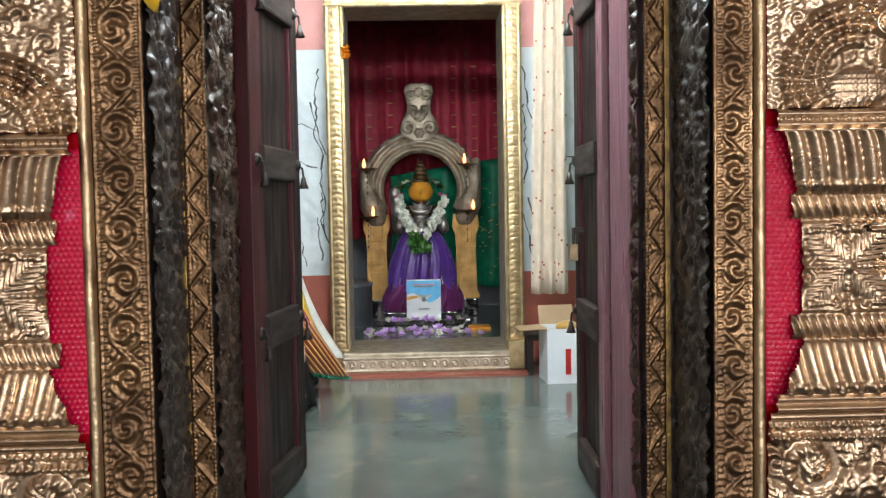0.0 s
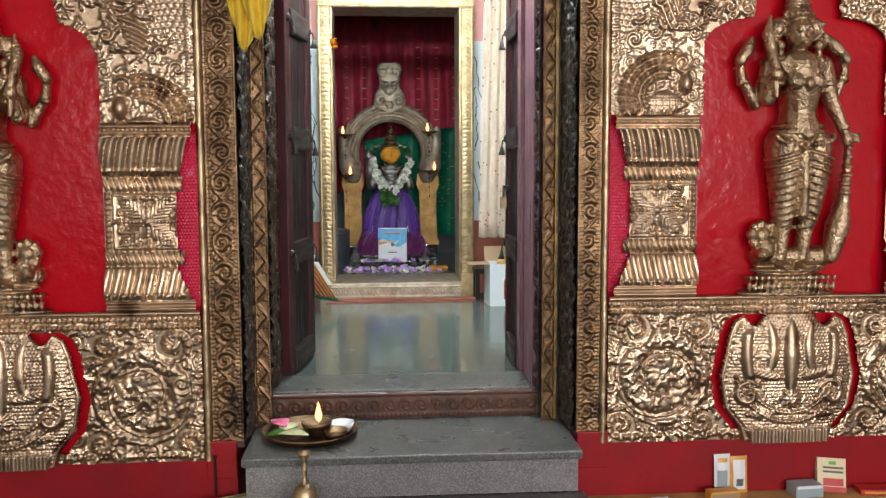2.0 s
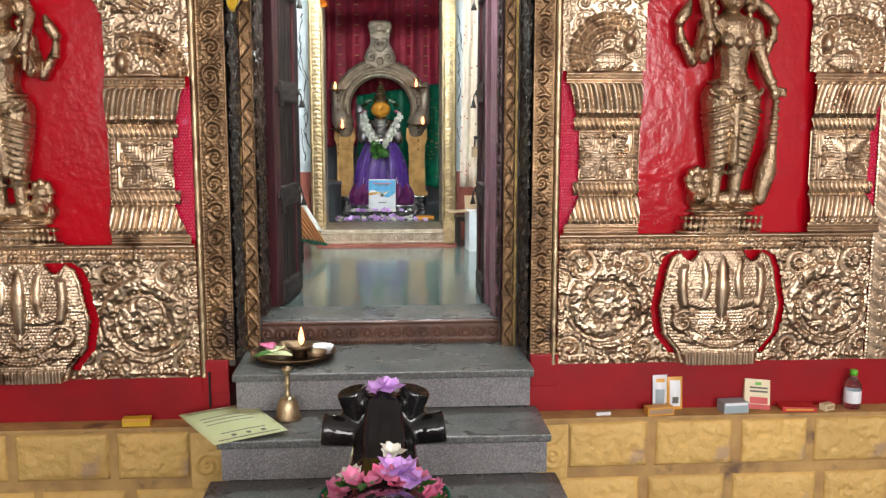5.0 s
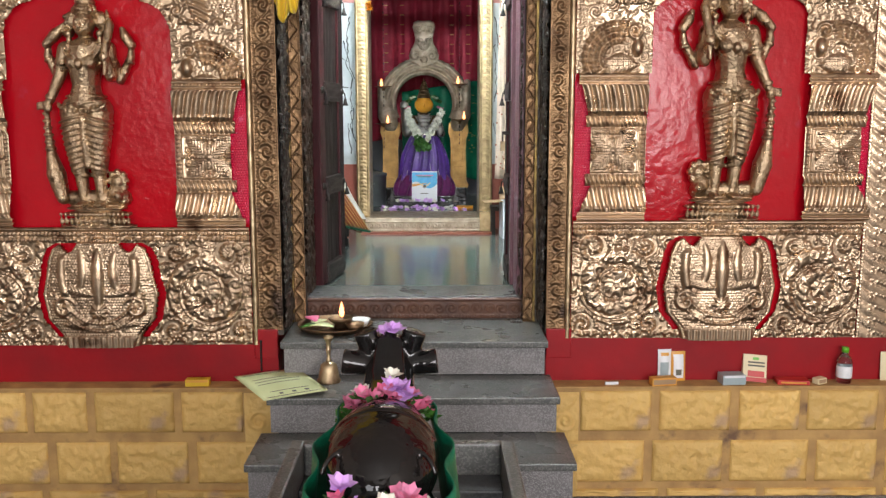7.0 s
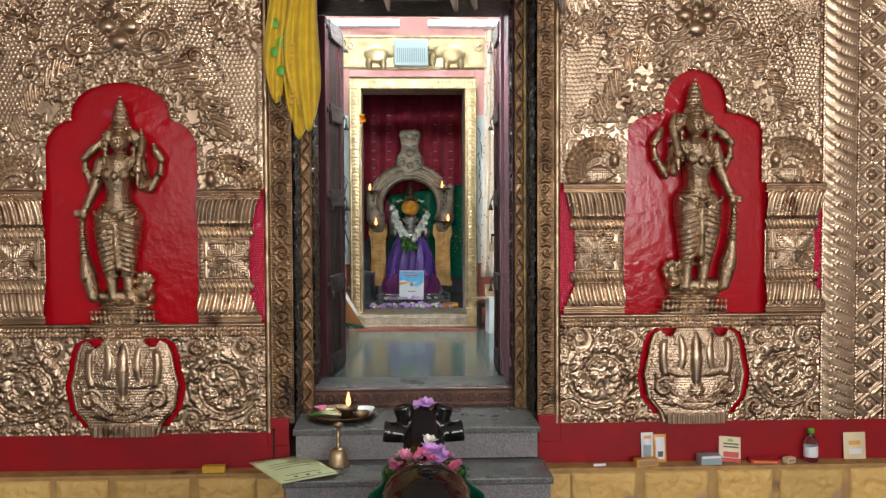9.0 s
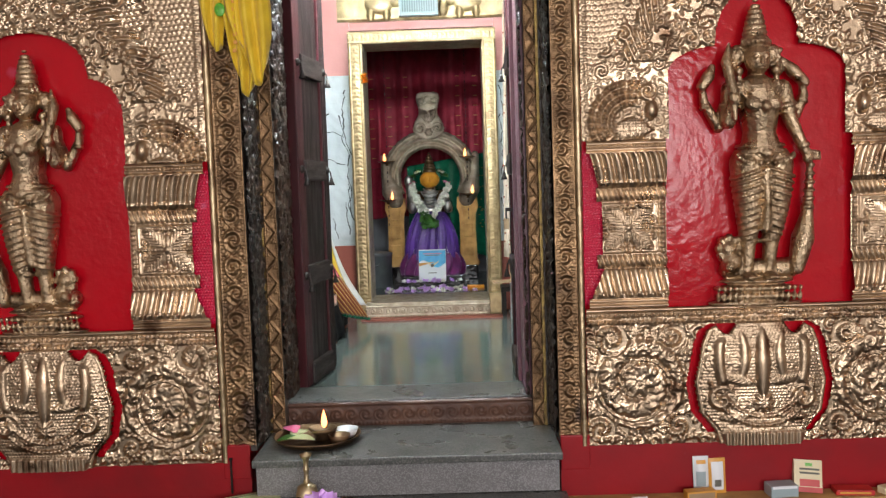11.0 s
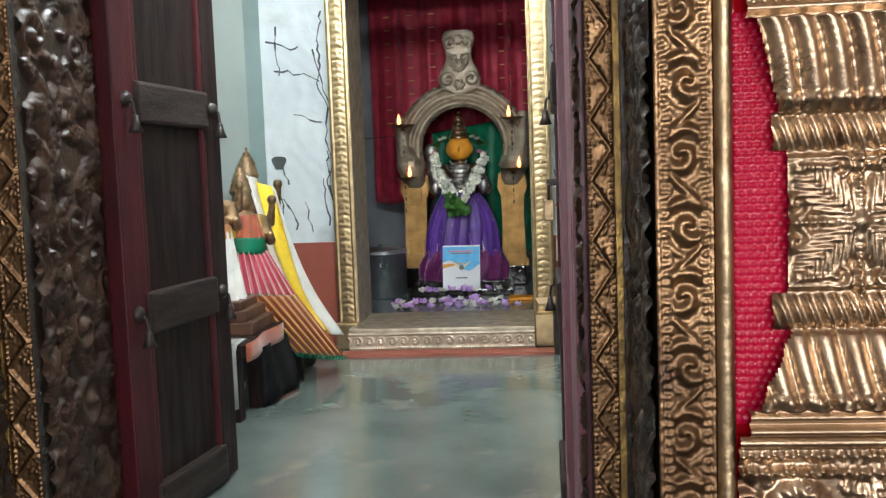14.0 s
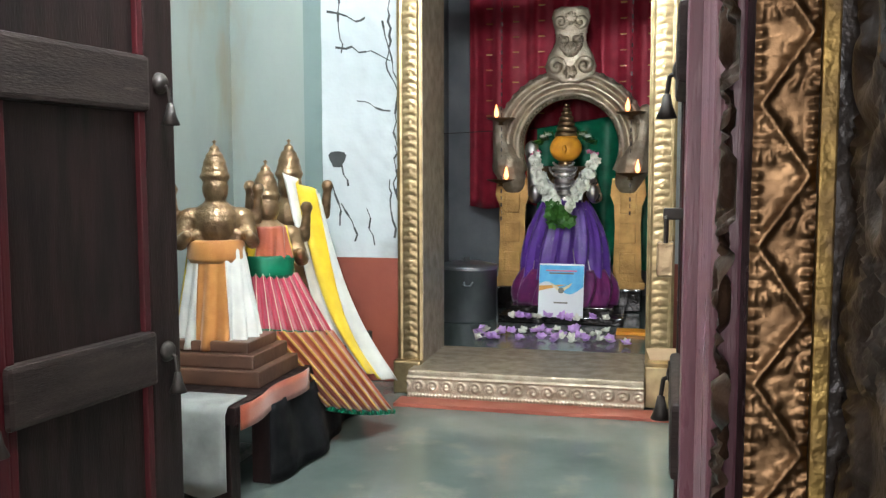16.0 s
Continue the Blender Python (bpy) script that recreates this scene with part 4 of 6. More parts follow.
for x0, x1 in ((-0.95, -0.55), (0.60, 0.97)):
    part("core", box(x0, x1, 3.36, 3.66, ROOM, 3.2), wall_white, shrine_wall)
    relief("plaster", x0, x1, 0.695, 2.065, 0.012, cracked, wall_white, shrine_wall, y=3.36, label="cracked white plaster")
    part("dado", box(x0, x1, 3.338, 3.36, ROOM, 0.695, 0.003), dado_paint, shrine_wall, "brick-red painted dado")
    part("upper_wall", box(x0, x1, 3.345, 3.36, 2.065, 3.2), pink_wall, shrine_wall, "salmon painted upper wall")
part("core", box(-0.60, 0.60, 3.37, 3.66, 2.42, 3.2), pink_wall, shrine_wall)
for x0, x1, m in ((-1.42, -1.05, wall_green), (-1.05, -0.95, teal_paint), (0.97, 1.42, wall_green)):
    part("side_wall", box(x0, x1, 3.40 if m is wall_green else 3.385, 3.66, ROOM, 3.2), m, shrine_wall)
# plaster cracks and gaps by the frame: flat jagged strips, inner shade painted dark
rng = random.Random(11)
for cx, cz, n_seg, down in ((-0.92, 1.80, 6, 0), (-0.78, 1.40, 5, 0), (-0.90, 1.02, 5, 1), (-0.74, 0.92, 4, 1), (-0.605, 1.95, 30, 1), (-0.605, 1.2, 12, 1), (0.63, 1.95, 30, 1), (0.63, 1.05, 9, 1), (-0.88, 1.64, 7, 0), (-0.86, 1.16, 4, 1), (-0.66, 1.75, 9, 1), (-0.86, 1.88, 7, 1), (-0.63, 1.05, 8, 1), (-0.86, 0.94, 6, 1), (0.64, 1.72, 14, 1), (0.66, 1.15, 10, 1), (0.84, 1.4, 6, 0)):
    bm = bmesh.new()
    p = Vector((cx, 3.343, cz))
    for _ in range(n_seg):
        q = p + Vector((rng.uniform(-0.015, 0.02), 0, -rng.uniform(0.02, 0.05)) if down else (rng.uniform(0.02, 0.05), 0, rng.uniform(-0.03, 0.012)))
        w = rng.uniform(0.002, 0.006)
        n = Vector((w, 0, 0)) if down else Vector((0, 0, w))
        bm.faces.new([bm.verts.new(v) for v in (p - n, p + n, q + n, q - n)])
        p = q
    part("crack", bm, dark_crack, shrine_wall, "dark crack in plaster")
# broken plaster hole as a flat face, the shade inside given by dark colour
hole = bmesh.new()
hole_ring = [hole.verts.new((-0.875 + 0.038 * math.cos(a) * (1 + 0.25 * math.sin(3 * a)), 3.338, 1.14 + 0.045 * math.sin(a) * (1 + 0.2 * math.cos(2 * a)))) for a in np.arange(16) * math.pi / 8]
hole.faces.new(hole_ring)
part("plaster_hole", hole, dark_crack, shrine_wall, "hole in plaster, its inner shade a flat dark patch")

# gilt frame round the shrine opening
frame_thing = thing("door_1", (0, 0, 0), "gilt embossed frame round shrine opening", "door frame", kind="structure")


def gilt(X, Z, c, half):
    H = 0.006 + 0.004 * np.abs(np.sin(np.pi * Z / 0.034 + 30 * np.abs(X - c))) * dome(X - c, half * 0.6)
    for e in (-half * 0.78, half * 0.78):
        H = np.maximum(H, 0.011 * dome(X - c - e, 0.009))
    return np.maximum(H, 0.011 * beads(Z, X - c, 0.068, 0.016))


for fx, half in ((-0.495, 0.055), (0.555, 0.055)):
    part("frame_core", box(fx - half, fx + half, 3.20, 3.60, ROOM, 2.38), bronze_light, frame_thing)
    relief("frame_post", fx - half, fx + half, ROOM, 2.38, 0.005, lambda X, Z: gilt(X, Z, fx, half), gold_pale, frame_thing, y=3.195, label="embossed gilt post")
part("frame_core", box(-0.44, 0.50, 3.20, 3.60, 2.285, 2.38), bronze_light, frame_thing)
relief("frame_head", -0.55, 0.61, 2.285, 2.38, 0.005, lambda X, Z: gilt(Z - 2.3325, X, 0.0, 0.0475), gold_pale, frame_thing, y=3.193, label="embossed gilt head")
part("post_foot", box(0.50, 0.62, 3.12, 3.2, ROOM, 0.30, 0.008), gold_pale, frame_thing)
part("post_foot", box(-0.56, -0.44, 3.14, 3.2, ROOM, 0.27, 0.008), gold_pale, frame_thing)
part("sill", box(-0.47, 0.50, 3.05, 3.60, ROOM, 0.255, 0.008), bronze_light, frame_thing, "worn brass-clad sill")
relief("sill_face", -0.47, 0.50, ROOM + 0.01, 0.235, 0.004,
       lambda X, Z: 0.004 + 0.010 * np.maximum(spiral((X / 0.06 - np.round(X / 0.06)) * 0.06, Z - 0.19, 0.026, 1.4, 1), dome(Z - 0.226, 0.006)) + 0.008 * beads(X, Z - 0.152, 0.014, 0.006),
       bronze_light, frame_thing, y=3.045, label="embossed brass sill face")
part("sill_strip", box(-0.50, 0.60, 2.93, 3.05, ROOM - 0.003, ROOM + 0.012, 0.003), dado_paint, frame_thing, "worn red cement strip")

# elephant panel over the shrine opening
lint = thing("elephant_panel", (0, 0, 0), "gilt panel embossed with two elephants above shrine", "panel", kind="structure")


def elephants(X, Z):
    H = 0.004 + 0.002 * np.sin(30 * X)
    for s, cx in ((1, -0.30), (-1, 0.40)):
        dx, dz = (X - cx) * s, Z - 2.62
        e = np.maximum.reduce([dome(np.hypot(dx / 1.35, dz), 0.085), dome(np.hypot(dx - 0.13, dz - 0.02), 0.055),
                               dome(np.hypot((dx - 0.19) * 2, dz + 0.05), 0.07), dome(np.hypot((dx + 0.07) * 2, dz + 0.09), 0.06),
                               dome(np.hypot((dx - 0.06) * 2, dz + 0.09), 0.06), 0.8 * dome(np.hypot(dx - 0.21, (dz - 0.05) * 1.5), 0.03)])
        H = np.maximum(H, 0.03 * e)
        H = np.maximum(H, 0.014 * spiral(X - cx + s * 0.24, Z - 2.69, 0.05, 1.6, s))
    for e in (2.50, 2.775):
        H = np.maximum(H, 0.014 * dome(Z - e, 0.010))
    return H


relief("embossed_face", -0.64, 0.69, 2.485, 2.79, 0.006, elephants, gold_pale, lint, y=3.33)
part("backing", box(-0.64, 0.69, 3.332, 3.37, 2.485, 2.79), gold_pale, lint)
bm = box(-0.14, 0.17, 3.24, 3.30, 2.50, 2.745, 0.01)
vent = tagged(part("speaker_box", bm, plastic_grey), "grey-blue plastic slatted box fixed over shrine door", "box")
for q in range(14):
    part("slat", box(-0.115 + q * 0.019, -0.104 + q * 0.019, 3.232, 3.242, 2.53, 2.66), teal_paint, vent)

# tube lights over the shrine
for x0, x1 in ((-0.69, -0.12), (0.20, 0.84)):
    lamp = thing("tube_light", (0, 0, 0), "lit white fluorescent tube batten on shrine wall", "lamp", "tube lights")
    tb = part("tube", lathe([(0, 0), (0.013, 0), (0.013, x1 - x0), (0, x1 - x0)], 14), tube_glow, lamp, "glowing white tube", True)
    tb.matrix_basis = pose(x0, 3.20, 2.885, 0, 90, 0)
    part("batten", box(x0 - 0.03, x1 + 0.03, 3.235, 3.345, 2.86, 2.92, 0.005), paper_white, lamp)

# sanctum
setting("floor_sanctum", box(-1.0, 1.0, 3.55, 6.0, 0.0, SANCTUM), floor_stone, "dark polished stone floor")
setting("wall_sanctum_west", box(-1.1, -0.95, 3.66, 6.0, 0.0, 2.8), wall_grey)
setting("wall_sanctum_east", box(0.95, 1.1, 3.66, 6.0, 0.0, 2.8), wall_grey)
setting("wall_sanctum_north", box(-1.1, 1.1, 5.95, 6.1, 0.0, 2.8), wall_grey, "dim grey plaster wall behind curtain")
setting("ceiling_sanctum", box(-1.1, 1.1, 3.66, 6.1, 2.8, 2.9), wall_grey)

# ---- things: doorway ----


def door_leaf(place, flip, label, edge):
    """A heavy panelled leaf: stiles, rails, sunk panels, small bells on the stile."""
    leaf_ob = thing("door_leaf", place, label, "door", "door leaves")
    w, h, t = 0.55, 2.24, 0.05
    for a, b in ((0, 0.10), (w - 0.09, w)):
        part("stile", box(a, b, -t / 2, t / 2, 0, h, 0.005), edge if a == 0 else wood_dark, leaf_ob, "maroon painted stile" if a == 0 else "")
    rails = (0.0, 0.515, 1.065, 1.61, h - 0.11)
    for z in rails:
        part("rail", box(0.09, w - 0.085, -t / 2 - 0.012, t / 2 + 0.012, z, z + 0.11, 0.010), wood_rail, leaf_ob)
    for z0, z1 in zip(rails, rails[1:]):
        part("panel", box(0.09, w - 0.085, -0.010, 0.010, z0 + 0.11, z1), wood_dark, leaf_ob)
        for x in (0.10, w - 0.105):
            part("moulding", box(x, x + 0.018, -t / 2 + 0.002, t / 2 - 0.002, z0 + 0.11, z1, 0.003), wood_red, leaf_ob, "maroon moulding")
    for x in (0.05, w - 0.045) if flip > 0 else (w - 0.045,):
        for z in rails[1:]:
            s = -t / 2 * flip
            boss = part("boss", ball(bmesh.new(), (x, s, z + 0.06), 0.022, (1, 0.8, 1)), iron, leaf_ob, "dark iron boss", True)
            part("hook", tube_curve([(x, s, z + 0.06), (x, s - 0.022 * flip, z + 0.05), (x, s - 0.026 * flip, z + 0.02)], 0.004), iron, boss)
            part("bell", lathe([(0.002, 0.0), (0.007, -0.003), (0.011, -0.024), (0.019, -0.044), (0.017, -0.045), (0.003, -0.016)], 14,
                               at=(x, s - 0.026 * flip, z + 0.02)), iron, boss, "small dark bronze bell", True)
    return leaf_ob


door_leaf(pose(-0.556, 0.645, ROOM + 0.008, 0, 0, 82), 1, "dark panelled wooden door leaf standing open, with bells", wood_red)
right_leaf = door_leaf(pose(0.580, 0.650, ROOM + 0.008, 0, 0, 89), -1, "dark panelled wooden door leaf standing open, with padlock", wood_maroon_lit)
lock = thing("padlock", (0.555, 1.10, 1.0), "small brass padlock hanging on door", "padlock")
part("body", box(-0.03, 0.0, -0.02, 0.02, -0.10, -0.04, 0.004), brass_bright, lock)
part("shackle", tube_curve([(-0.015, -0.014, -0.04), (-0.015, -0.014, 0.0), (-0.015, 0.0, 0.015), (-0.015, 0.014, 0.0), (-0.015, 0.014, -0.04)], 0.004), iron, lock)
part("hasp", box(-0.02, 0.04, -0.012, 0.012, 0.0, 0.02, 0.003), iron, lock)

# yellow cloth tied to the jamb
drape = thing("yellow_cloth", (-0.60, -0.06, 0), "yellow printed cotton cloth hung knotted beside door", "cloth")


def strand(cx, w, z0, z1, ph, deep):
    def fn(u, v):
        z = z1 + (z0 - z1) * v
        z = z1 + (z0 - z1) * v * (1 - 0.16 * (2 * u - 1) ** 2 * v ** 3)
        tight = 0.6 + 0.5 * math.sin(math.pi * v ** 1.6)
        return Vector((cx + (u - 0.5) * w * tight + 0.02 * math.sin(5 * v + ph), deep + 0.022 * math.sin(u * 17 + ph + 2 * v) - 0.03 * math.sin(math.pi * v), z))
    return fn


for cx, w, z0, z1, ph, dp in ((-0.11, 0.15, 1.75, 2.62, 0, -0.01), (0.03, 0.17, 1.60, 2.62, 2, -0.03), (-0.02, 0.14, 1.56, 2.3, 4, 0.0)):
    thicken(part("fold", sheet(strand(cx, w, z0, z1, ph, dp), 16, 30), cloth_yellow, drape, smooth=True))
for q in range(5):
    part("green_motif", ball(bmesh.new(), (-0.13 + 0.03 * (q % 3), -0.052, 2.02 + 0.05 * q - (0.3 if q > 3 else 0)), 0.022, (1, 0.25, 1.3)), cap_green, drape, "green printed motif")
for q in range(24):
    part("red_motif", box(-0.052 + 0.006 * math.sin(q), -0.036 + 0.006 * math.sin(q), -0.062, -0.056, 1.74 + q * 0.034, 1.756 + q * 0.034, 0.002), print_orange, drape, "small orange printed mark")

# row of dried leaves over the doorway
toran = thing("leaf_garland", (0, -0.02, 0), "dried grey-brown leaves strung over doorway", "garland")
part("string", tube_curve([(-0.83 + 0.1 * q, -0.03, 2.475 - 0.02 * math.sin(math.pi * q / 18.3)) for q in range(19)], 0.003), iron, toran)
rng = random.Random(3)
for q in range(13):
    x, ln, w = -0.62 + q * 0.118 + rng.uniform(-0.02, 0.02), rng.uniform(0.12, 0.24), rng.uniform(0.045, 0.075)
    bend = rng.uniform(-0.03, 0.03)
    thicken(part("dried_leaf", sheet(lambda u, v: Vector((x + (u - 0.5) * w * (1 - 0.75 * v ** 2) + bend * v * v, -0.03 - 0.02 * math.sin(3 * u + 4 * v + q), 2.475 - ln * v)), 5, 8), leaf_dry, toran, smooth=True), 0.002)
thicken(part("dried_leaf", sheet(lambda u, v: Vector((0.98 + 0.16 * (u - 0.5) * (1 - 0.4 * v), -0.05 - 0.03 * math.sin(7 * u + 3 * v), 2.52 - 0.17 * v)), 8, 8), leaf_dry, toran, smooth=True), 0.002)

# ---- things: relief figures in the niches ----


def ring(bm, c, r, w, flat=0.8, tilt=0.0):
    """A raised moulded band round a limb."""
    m = Matrix.Translation(c) @ Matrix.Rotation(tilt, 4, "Y") @ Matrix.Diagonal((1, flat, 1, 1))
    bmesh.ops.create_cone(bm, cap_ends=True, segments=18, radius1=r, radius2=r * 0.93, depth=w, matrix=m)


def niche_figure(place, mirror, tall, label):
    """A cast standing figure on a lotus base, one plain fused body."""
    bm = bmesh.new()
    s = -mirror
    for z, r, hgt in ((0.018, 0.215, 0.018), (0.05, 0.18, 0.014), (0.082, 0.195, 0.018), (0.112, 0.17, 0.014)):
        ball(bm, (0, 0.0, z), 1, (r, 0.055, hgt), 24)
    for q in range(15):
        ball(bm, (-0.182 + 0.026 * q, -0.043, 0.048), 0.014, (0.75, 0.7, 1.5), 8)
        ball(bm, (-0.182 + 0.026 * q, -0.046, 0.084), 0.012, (0.8, 0.7, 1.0), 8)
    # legs with ringed drapery, bare shins and anklets
    for sx, kx in ((-1, -0.052), (1, 0.044)):
        chain_of(bm, [(kx, -0.02, 0.14), (kx, -0.02, 0.20), (kx * 1.08, -0.025, 0.32)], [0.023, 0.030, 0.036])
        chain_of(bm, [(kx * 1.08, -0.025, 0.31), (sx * 0.060, -0.025, 0.45), (sx * 0.062, -0.02, 0.61)], [0.042, 0.062, 0.078])
        ball(bm, (kx, -0.055, 0.138), 0.030, (1.0, 1.4, 0.55))
        for q in range(4):
            ball(bm, (kx - 0.018 + 0.012 * q, -0.098, 0.136), 0.008, seg=6)
        ring(bm, (kx, -0.02, 0.168), 0.033, 0.014)
        ring(bm, (kx, -0.02, 0.300), 0.050, 0.018, 0.8, -0.35 * sx)
        for q in range(10):
            f = q / 9
            ring(bm, (kx * (1 - f) + sx * 0.062 * f, -0.028, 0.325 + 0.028 * q), 0.054 + 0.036 * f, 0.010, 0.88, 0.30 * sx)
    # centre pleat and its tassel, hip belt, swags
    chain_of(bm, [(0, -0.07, 0.58), (0.004, -0.075, 0.44), (0.008, -0.06, 0.34)], [0.020, 0.016, 0.022])
    for q in range(5):
        limb(bm, (-0.03 + 0.015 * q, -0.078, 0.545), (-0.045 + 0.0225 * q, -0.07, 0.50), 0.007, 0.005, 8)
    ball(bm, (0, -0.02, 0.645), 0.10, (1.28, 0.75, 0.50), 16)
    ring(bm, (0, -0.02, 0.665), 0.122, 0.016, 0.72)
    ring(bm, (0, -0.02, 0.690), 0.112, 0.012, 0.72)
    for q in range(13):
        a = math.pi * (q / 12)
        ball(bm, (-0.122 * math.cos(a), -0.075 - 0.02 * math.sin(a), 0.648 - 0.035 * math.sin(a)), 0.011, seg=8)
    ball(bm, (0, -0.098, 0.655), 0.022, (1.2, 0.7, 1))
    # trunk
    chain_of(bm, [(0, -0.02, 0.67), (0, -0.02, 0.745), (0, -0.03, 0.83), (0, -0.025, 0.90)], [0.088, 0.070, 0.084, 0.092])
    ball(bm, (0, -0.088, 0.725), 0.010)
    for sx in (-1, 1):
        ball(bm, (sx * 0.043, -0.085, 0.858), 0.040, (1, 0.85, 0.95), 14)
    limb(bm, (-0.105, -0.02, 0.922), (0.105, -0.02, 0.922), 0.040, 0.040)
    for q, (rr, dz) in enumerate(((0.058, 0.0), (0.074, -0.022), (0.090, -0.046))):
        for k in range(17):
            a = math.pi * (k / 16)
            ball(bm, (-rr * math.cos(a) * 1.05, -0.078 - 0.02 * math.sin(a), 0.955 + dz * 0.5 - (rr - 0.02) * math.sin(a)), 0.0085, seg=6)
    ball(bm, (0, -0.118, 0.845), 0.019, (1.1, 0.7, 1.2))
    limb(bm, (0, -0.03, 0.94), (0, -0.03, 1.0), 0.036, 0.036)
    # head: face, brow band, hair bunches, ear pendants
    ball(bm, (0, -0.050, 1.045), 0.056, (0.98, 0.95, 1.18), 16)
    ball(bm, (0, -0.108, 1.035), 0.010, (0.8, 1, 1.8), 8)
    ball(bm, (0, -0.100, 1.005), 0.010, (1.7, 0.8, 0.7), 8)
    for sx in (-1, 1):
        ball(bm, (sx * 0.022, -0.098, 1.052), 0.011, (1.3, 0.6, 0.7), 8)
        limb(bm, (sx * 0.008, -0.104, 1.066), (sx * 0.036, -0.092, 1.070), 0.005, 0.004, 6)
        ball(bm, (sx * 0.078, -0.02, 1.07), 0.040, (0.95, 0.7, 1.1))
        ball(bm, (sx * 0.098, -0.015, 1.02), 0.036, (0.95, 0.7, 1.2))
        ball(bm, (sx * 0.082, -0.045, 1.00), 0.021)
        ball(bm, (sx * 0.082, -0.045, 0.967), 0.014, (1, 1, 1.5))
        for q in range(4):
            ball(bm, (sx * (0.108 - 0.006 * q), -0.035, 1.085 - 0.03 * q), 0.012, seg=6)
    for q, (r, z) in enumerate(((0.070, 1.108), (0.060, 1.135), (0.056, 1.158), (0.051, 1.181), (0.046, 1.204), (0.040, 1.226), (0.033, 1.247), (0.024, 1.268), (0.014, 1.292))):
        ball(bm, (0, -0.028, z), r, (1, 0.78, 0.30 + 0.02 * q), 16)
    for q in range(9):
        ball(bm, (-0.06 + 0.015 * q, -0.085 + 0.0025 * (q - 4) ** 2, 1.118), 0.009, (1, 1, 1.4), 6)
    # lower arms: one resting on a club, one holding an upright blade
    chain_of(bm, [(s * 0.115, -0.02, 0.925), (s * 0.135, -0.03, 0.80), (s * 0.185, -0.045, 0.665)], [0.040, 0.033, 0.022])
    ring(bm, (s * 0.125, -0.025, 0.855), 0.046, 0.016, 0.9, -s * 0.2)
    ring(bm, (s * 0.129, -0.025, 0.830), 0.044, 0.012, 0.9, -s * 0.2)
    ring(bm, (s * 0.180, -0.045, 0.685), 0.029, 0.016, 0.9, -s * 0.3)
    ball(bm, (s * 0.195, -0.05, 0.635), 0.026, (0.9, 0.8, 1.2))
    for q in range(3):
        limb(bm, (s * 0.20, -0.055, 0.632 + 0.012 * q), (s * 0.245, -0.05, 0.628 + 0.012 * q), 0.010, 0.009, 8)
    chain_of(bm, [(s * 0.210, -0.035, 0.63), (s * 0.205, -0.035, 0.50), (s * 0.197, -0.035, 0.40), (s * 0.185, -0.03, 0.29), (s * 0.165, -0.03, 0.17)], [0.013, 0.017, 0.026, 0.050, 0.036])
    for q in range(6):
        ring(bm, (s * (0.212 - 0.003 * q), -0.035, 0.60 - 0.035 * q), 0.020 + 0.002 * q, 0.010, 1.0)
    chain_of(bm, [(-s * 0.115, -0.02, 0.925), (-s * 0.142, -0.04, 0.795), (-s * 0.125, -0.075, 0.87)], [0.040, 0.034, 0.024])
    ring(bm, (-s * 0.127, -0.03, 0.860), 0.045, 0.016, 0.9, s * 0.2)
    ball(bm, (-s * 0.125, -0.09, 0.885), 0.028, (1, 0.8, 1.1))
    chain_of(bm, [(-s * 0.128, -0.09, 0.80), (-s * 0.128, -0.085, 0.92), (-s * 0.135, -0.05, 1.04), (-s * 0.118, -0.04, 1.115)], [0.010, 0.020, 0.024, 0.006])
    # hinder arms, bent up, with a shell and a tilted petal-like emblem
    chain_of(bm, [(s * 0.125, 0.0, 0.90), (s * 0.160, 0.0, 0.79), (s * 0.212, -0.01, 0.895), (s * 0.208, -0.015, 0.935)], [0.028, 0.025, 0.021, 0.016])
    ring(bm, (s * 0.205, -0.01, 0.875), 0.027, 0.014, 0.9, s * 0.4)
    chain_of(bm, [(s * 0.214, -0.02, 0.950), (s * 0.165, -0.02, 1.0), (s * 0.120, -0.02, 1.045)], [0.024, 0.030, 0.014])
    chain_of(bm, [(-s * 0.125, 0.0, 0.88), (-s * 0.175, 0.0, 0.775), (-s * 0.232, -0.01, 0.880), (-s * 0.235, -0.015, 0.925)], [0.028, 0.026, 0.021, 0.016])
    ring(bm, (-s * 0.228, -0.01, 0.862), 0.027, 0.014, 0.9, -s * 0.4)
    chain_of(bm, [(-s * 0.238, -0.02, 0.945), (-s * 0.205, -0.02, 0.99), (-s * 0.188, -0.02, 1.025)], [0.024, 0.027, 0.014])
    # couchant beast at the feet
    limb(bm, (-0.13, 0.005, 0.165), (0.15, 0.005, 0.165), 0.040, 0.045)
    ball(bm, (-s * 0.125, -0.02, 0.195), 0.048, (1, 0.8, 1))
    ball(bm, (-s * 0.140, -0.045, 0.180), 0.026)
    for q in range(8):
        a = q * 0.785
        ball(bm, (-s * (0.14 + 0.042 * math.cos(a)), -0.015, 0.255 + 0.045 * math.sin(a)), 0.020, seg=8)
    ball(bm, (-s * 0.14, -0.01, 0.255), 0.040)
    for v in bm.verts:
        v.co.y *= 1.15
        v.co.x += 0.014 * s * math.sin((v.co.z - 0.2) * 5.0)
        v.co.x *= 0.95
    ob = tagged(part("statue", bm, brass_cast, smooth=True), label, "statue", "niche statues")
    ob.matrix_world = place @ Matrix.Scale(tall / 1.30, 4)
    return melt(ob, 0.0045, 1)


niche_figure(pose(1.56, -0.015, 0.585), -1, 1.31, "brass relief statue standing in red niche, foot forward")
niche_figure(pose(-1.575, -0.015, 0.555), 1, 1.24, "brass relief statue with club in wider red niche")

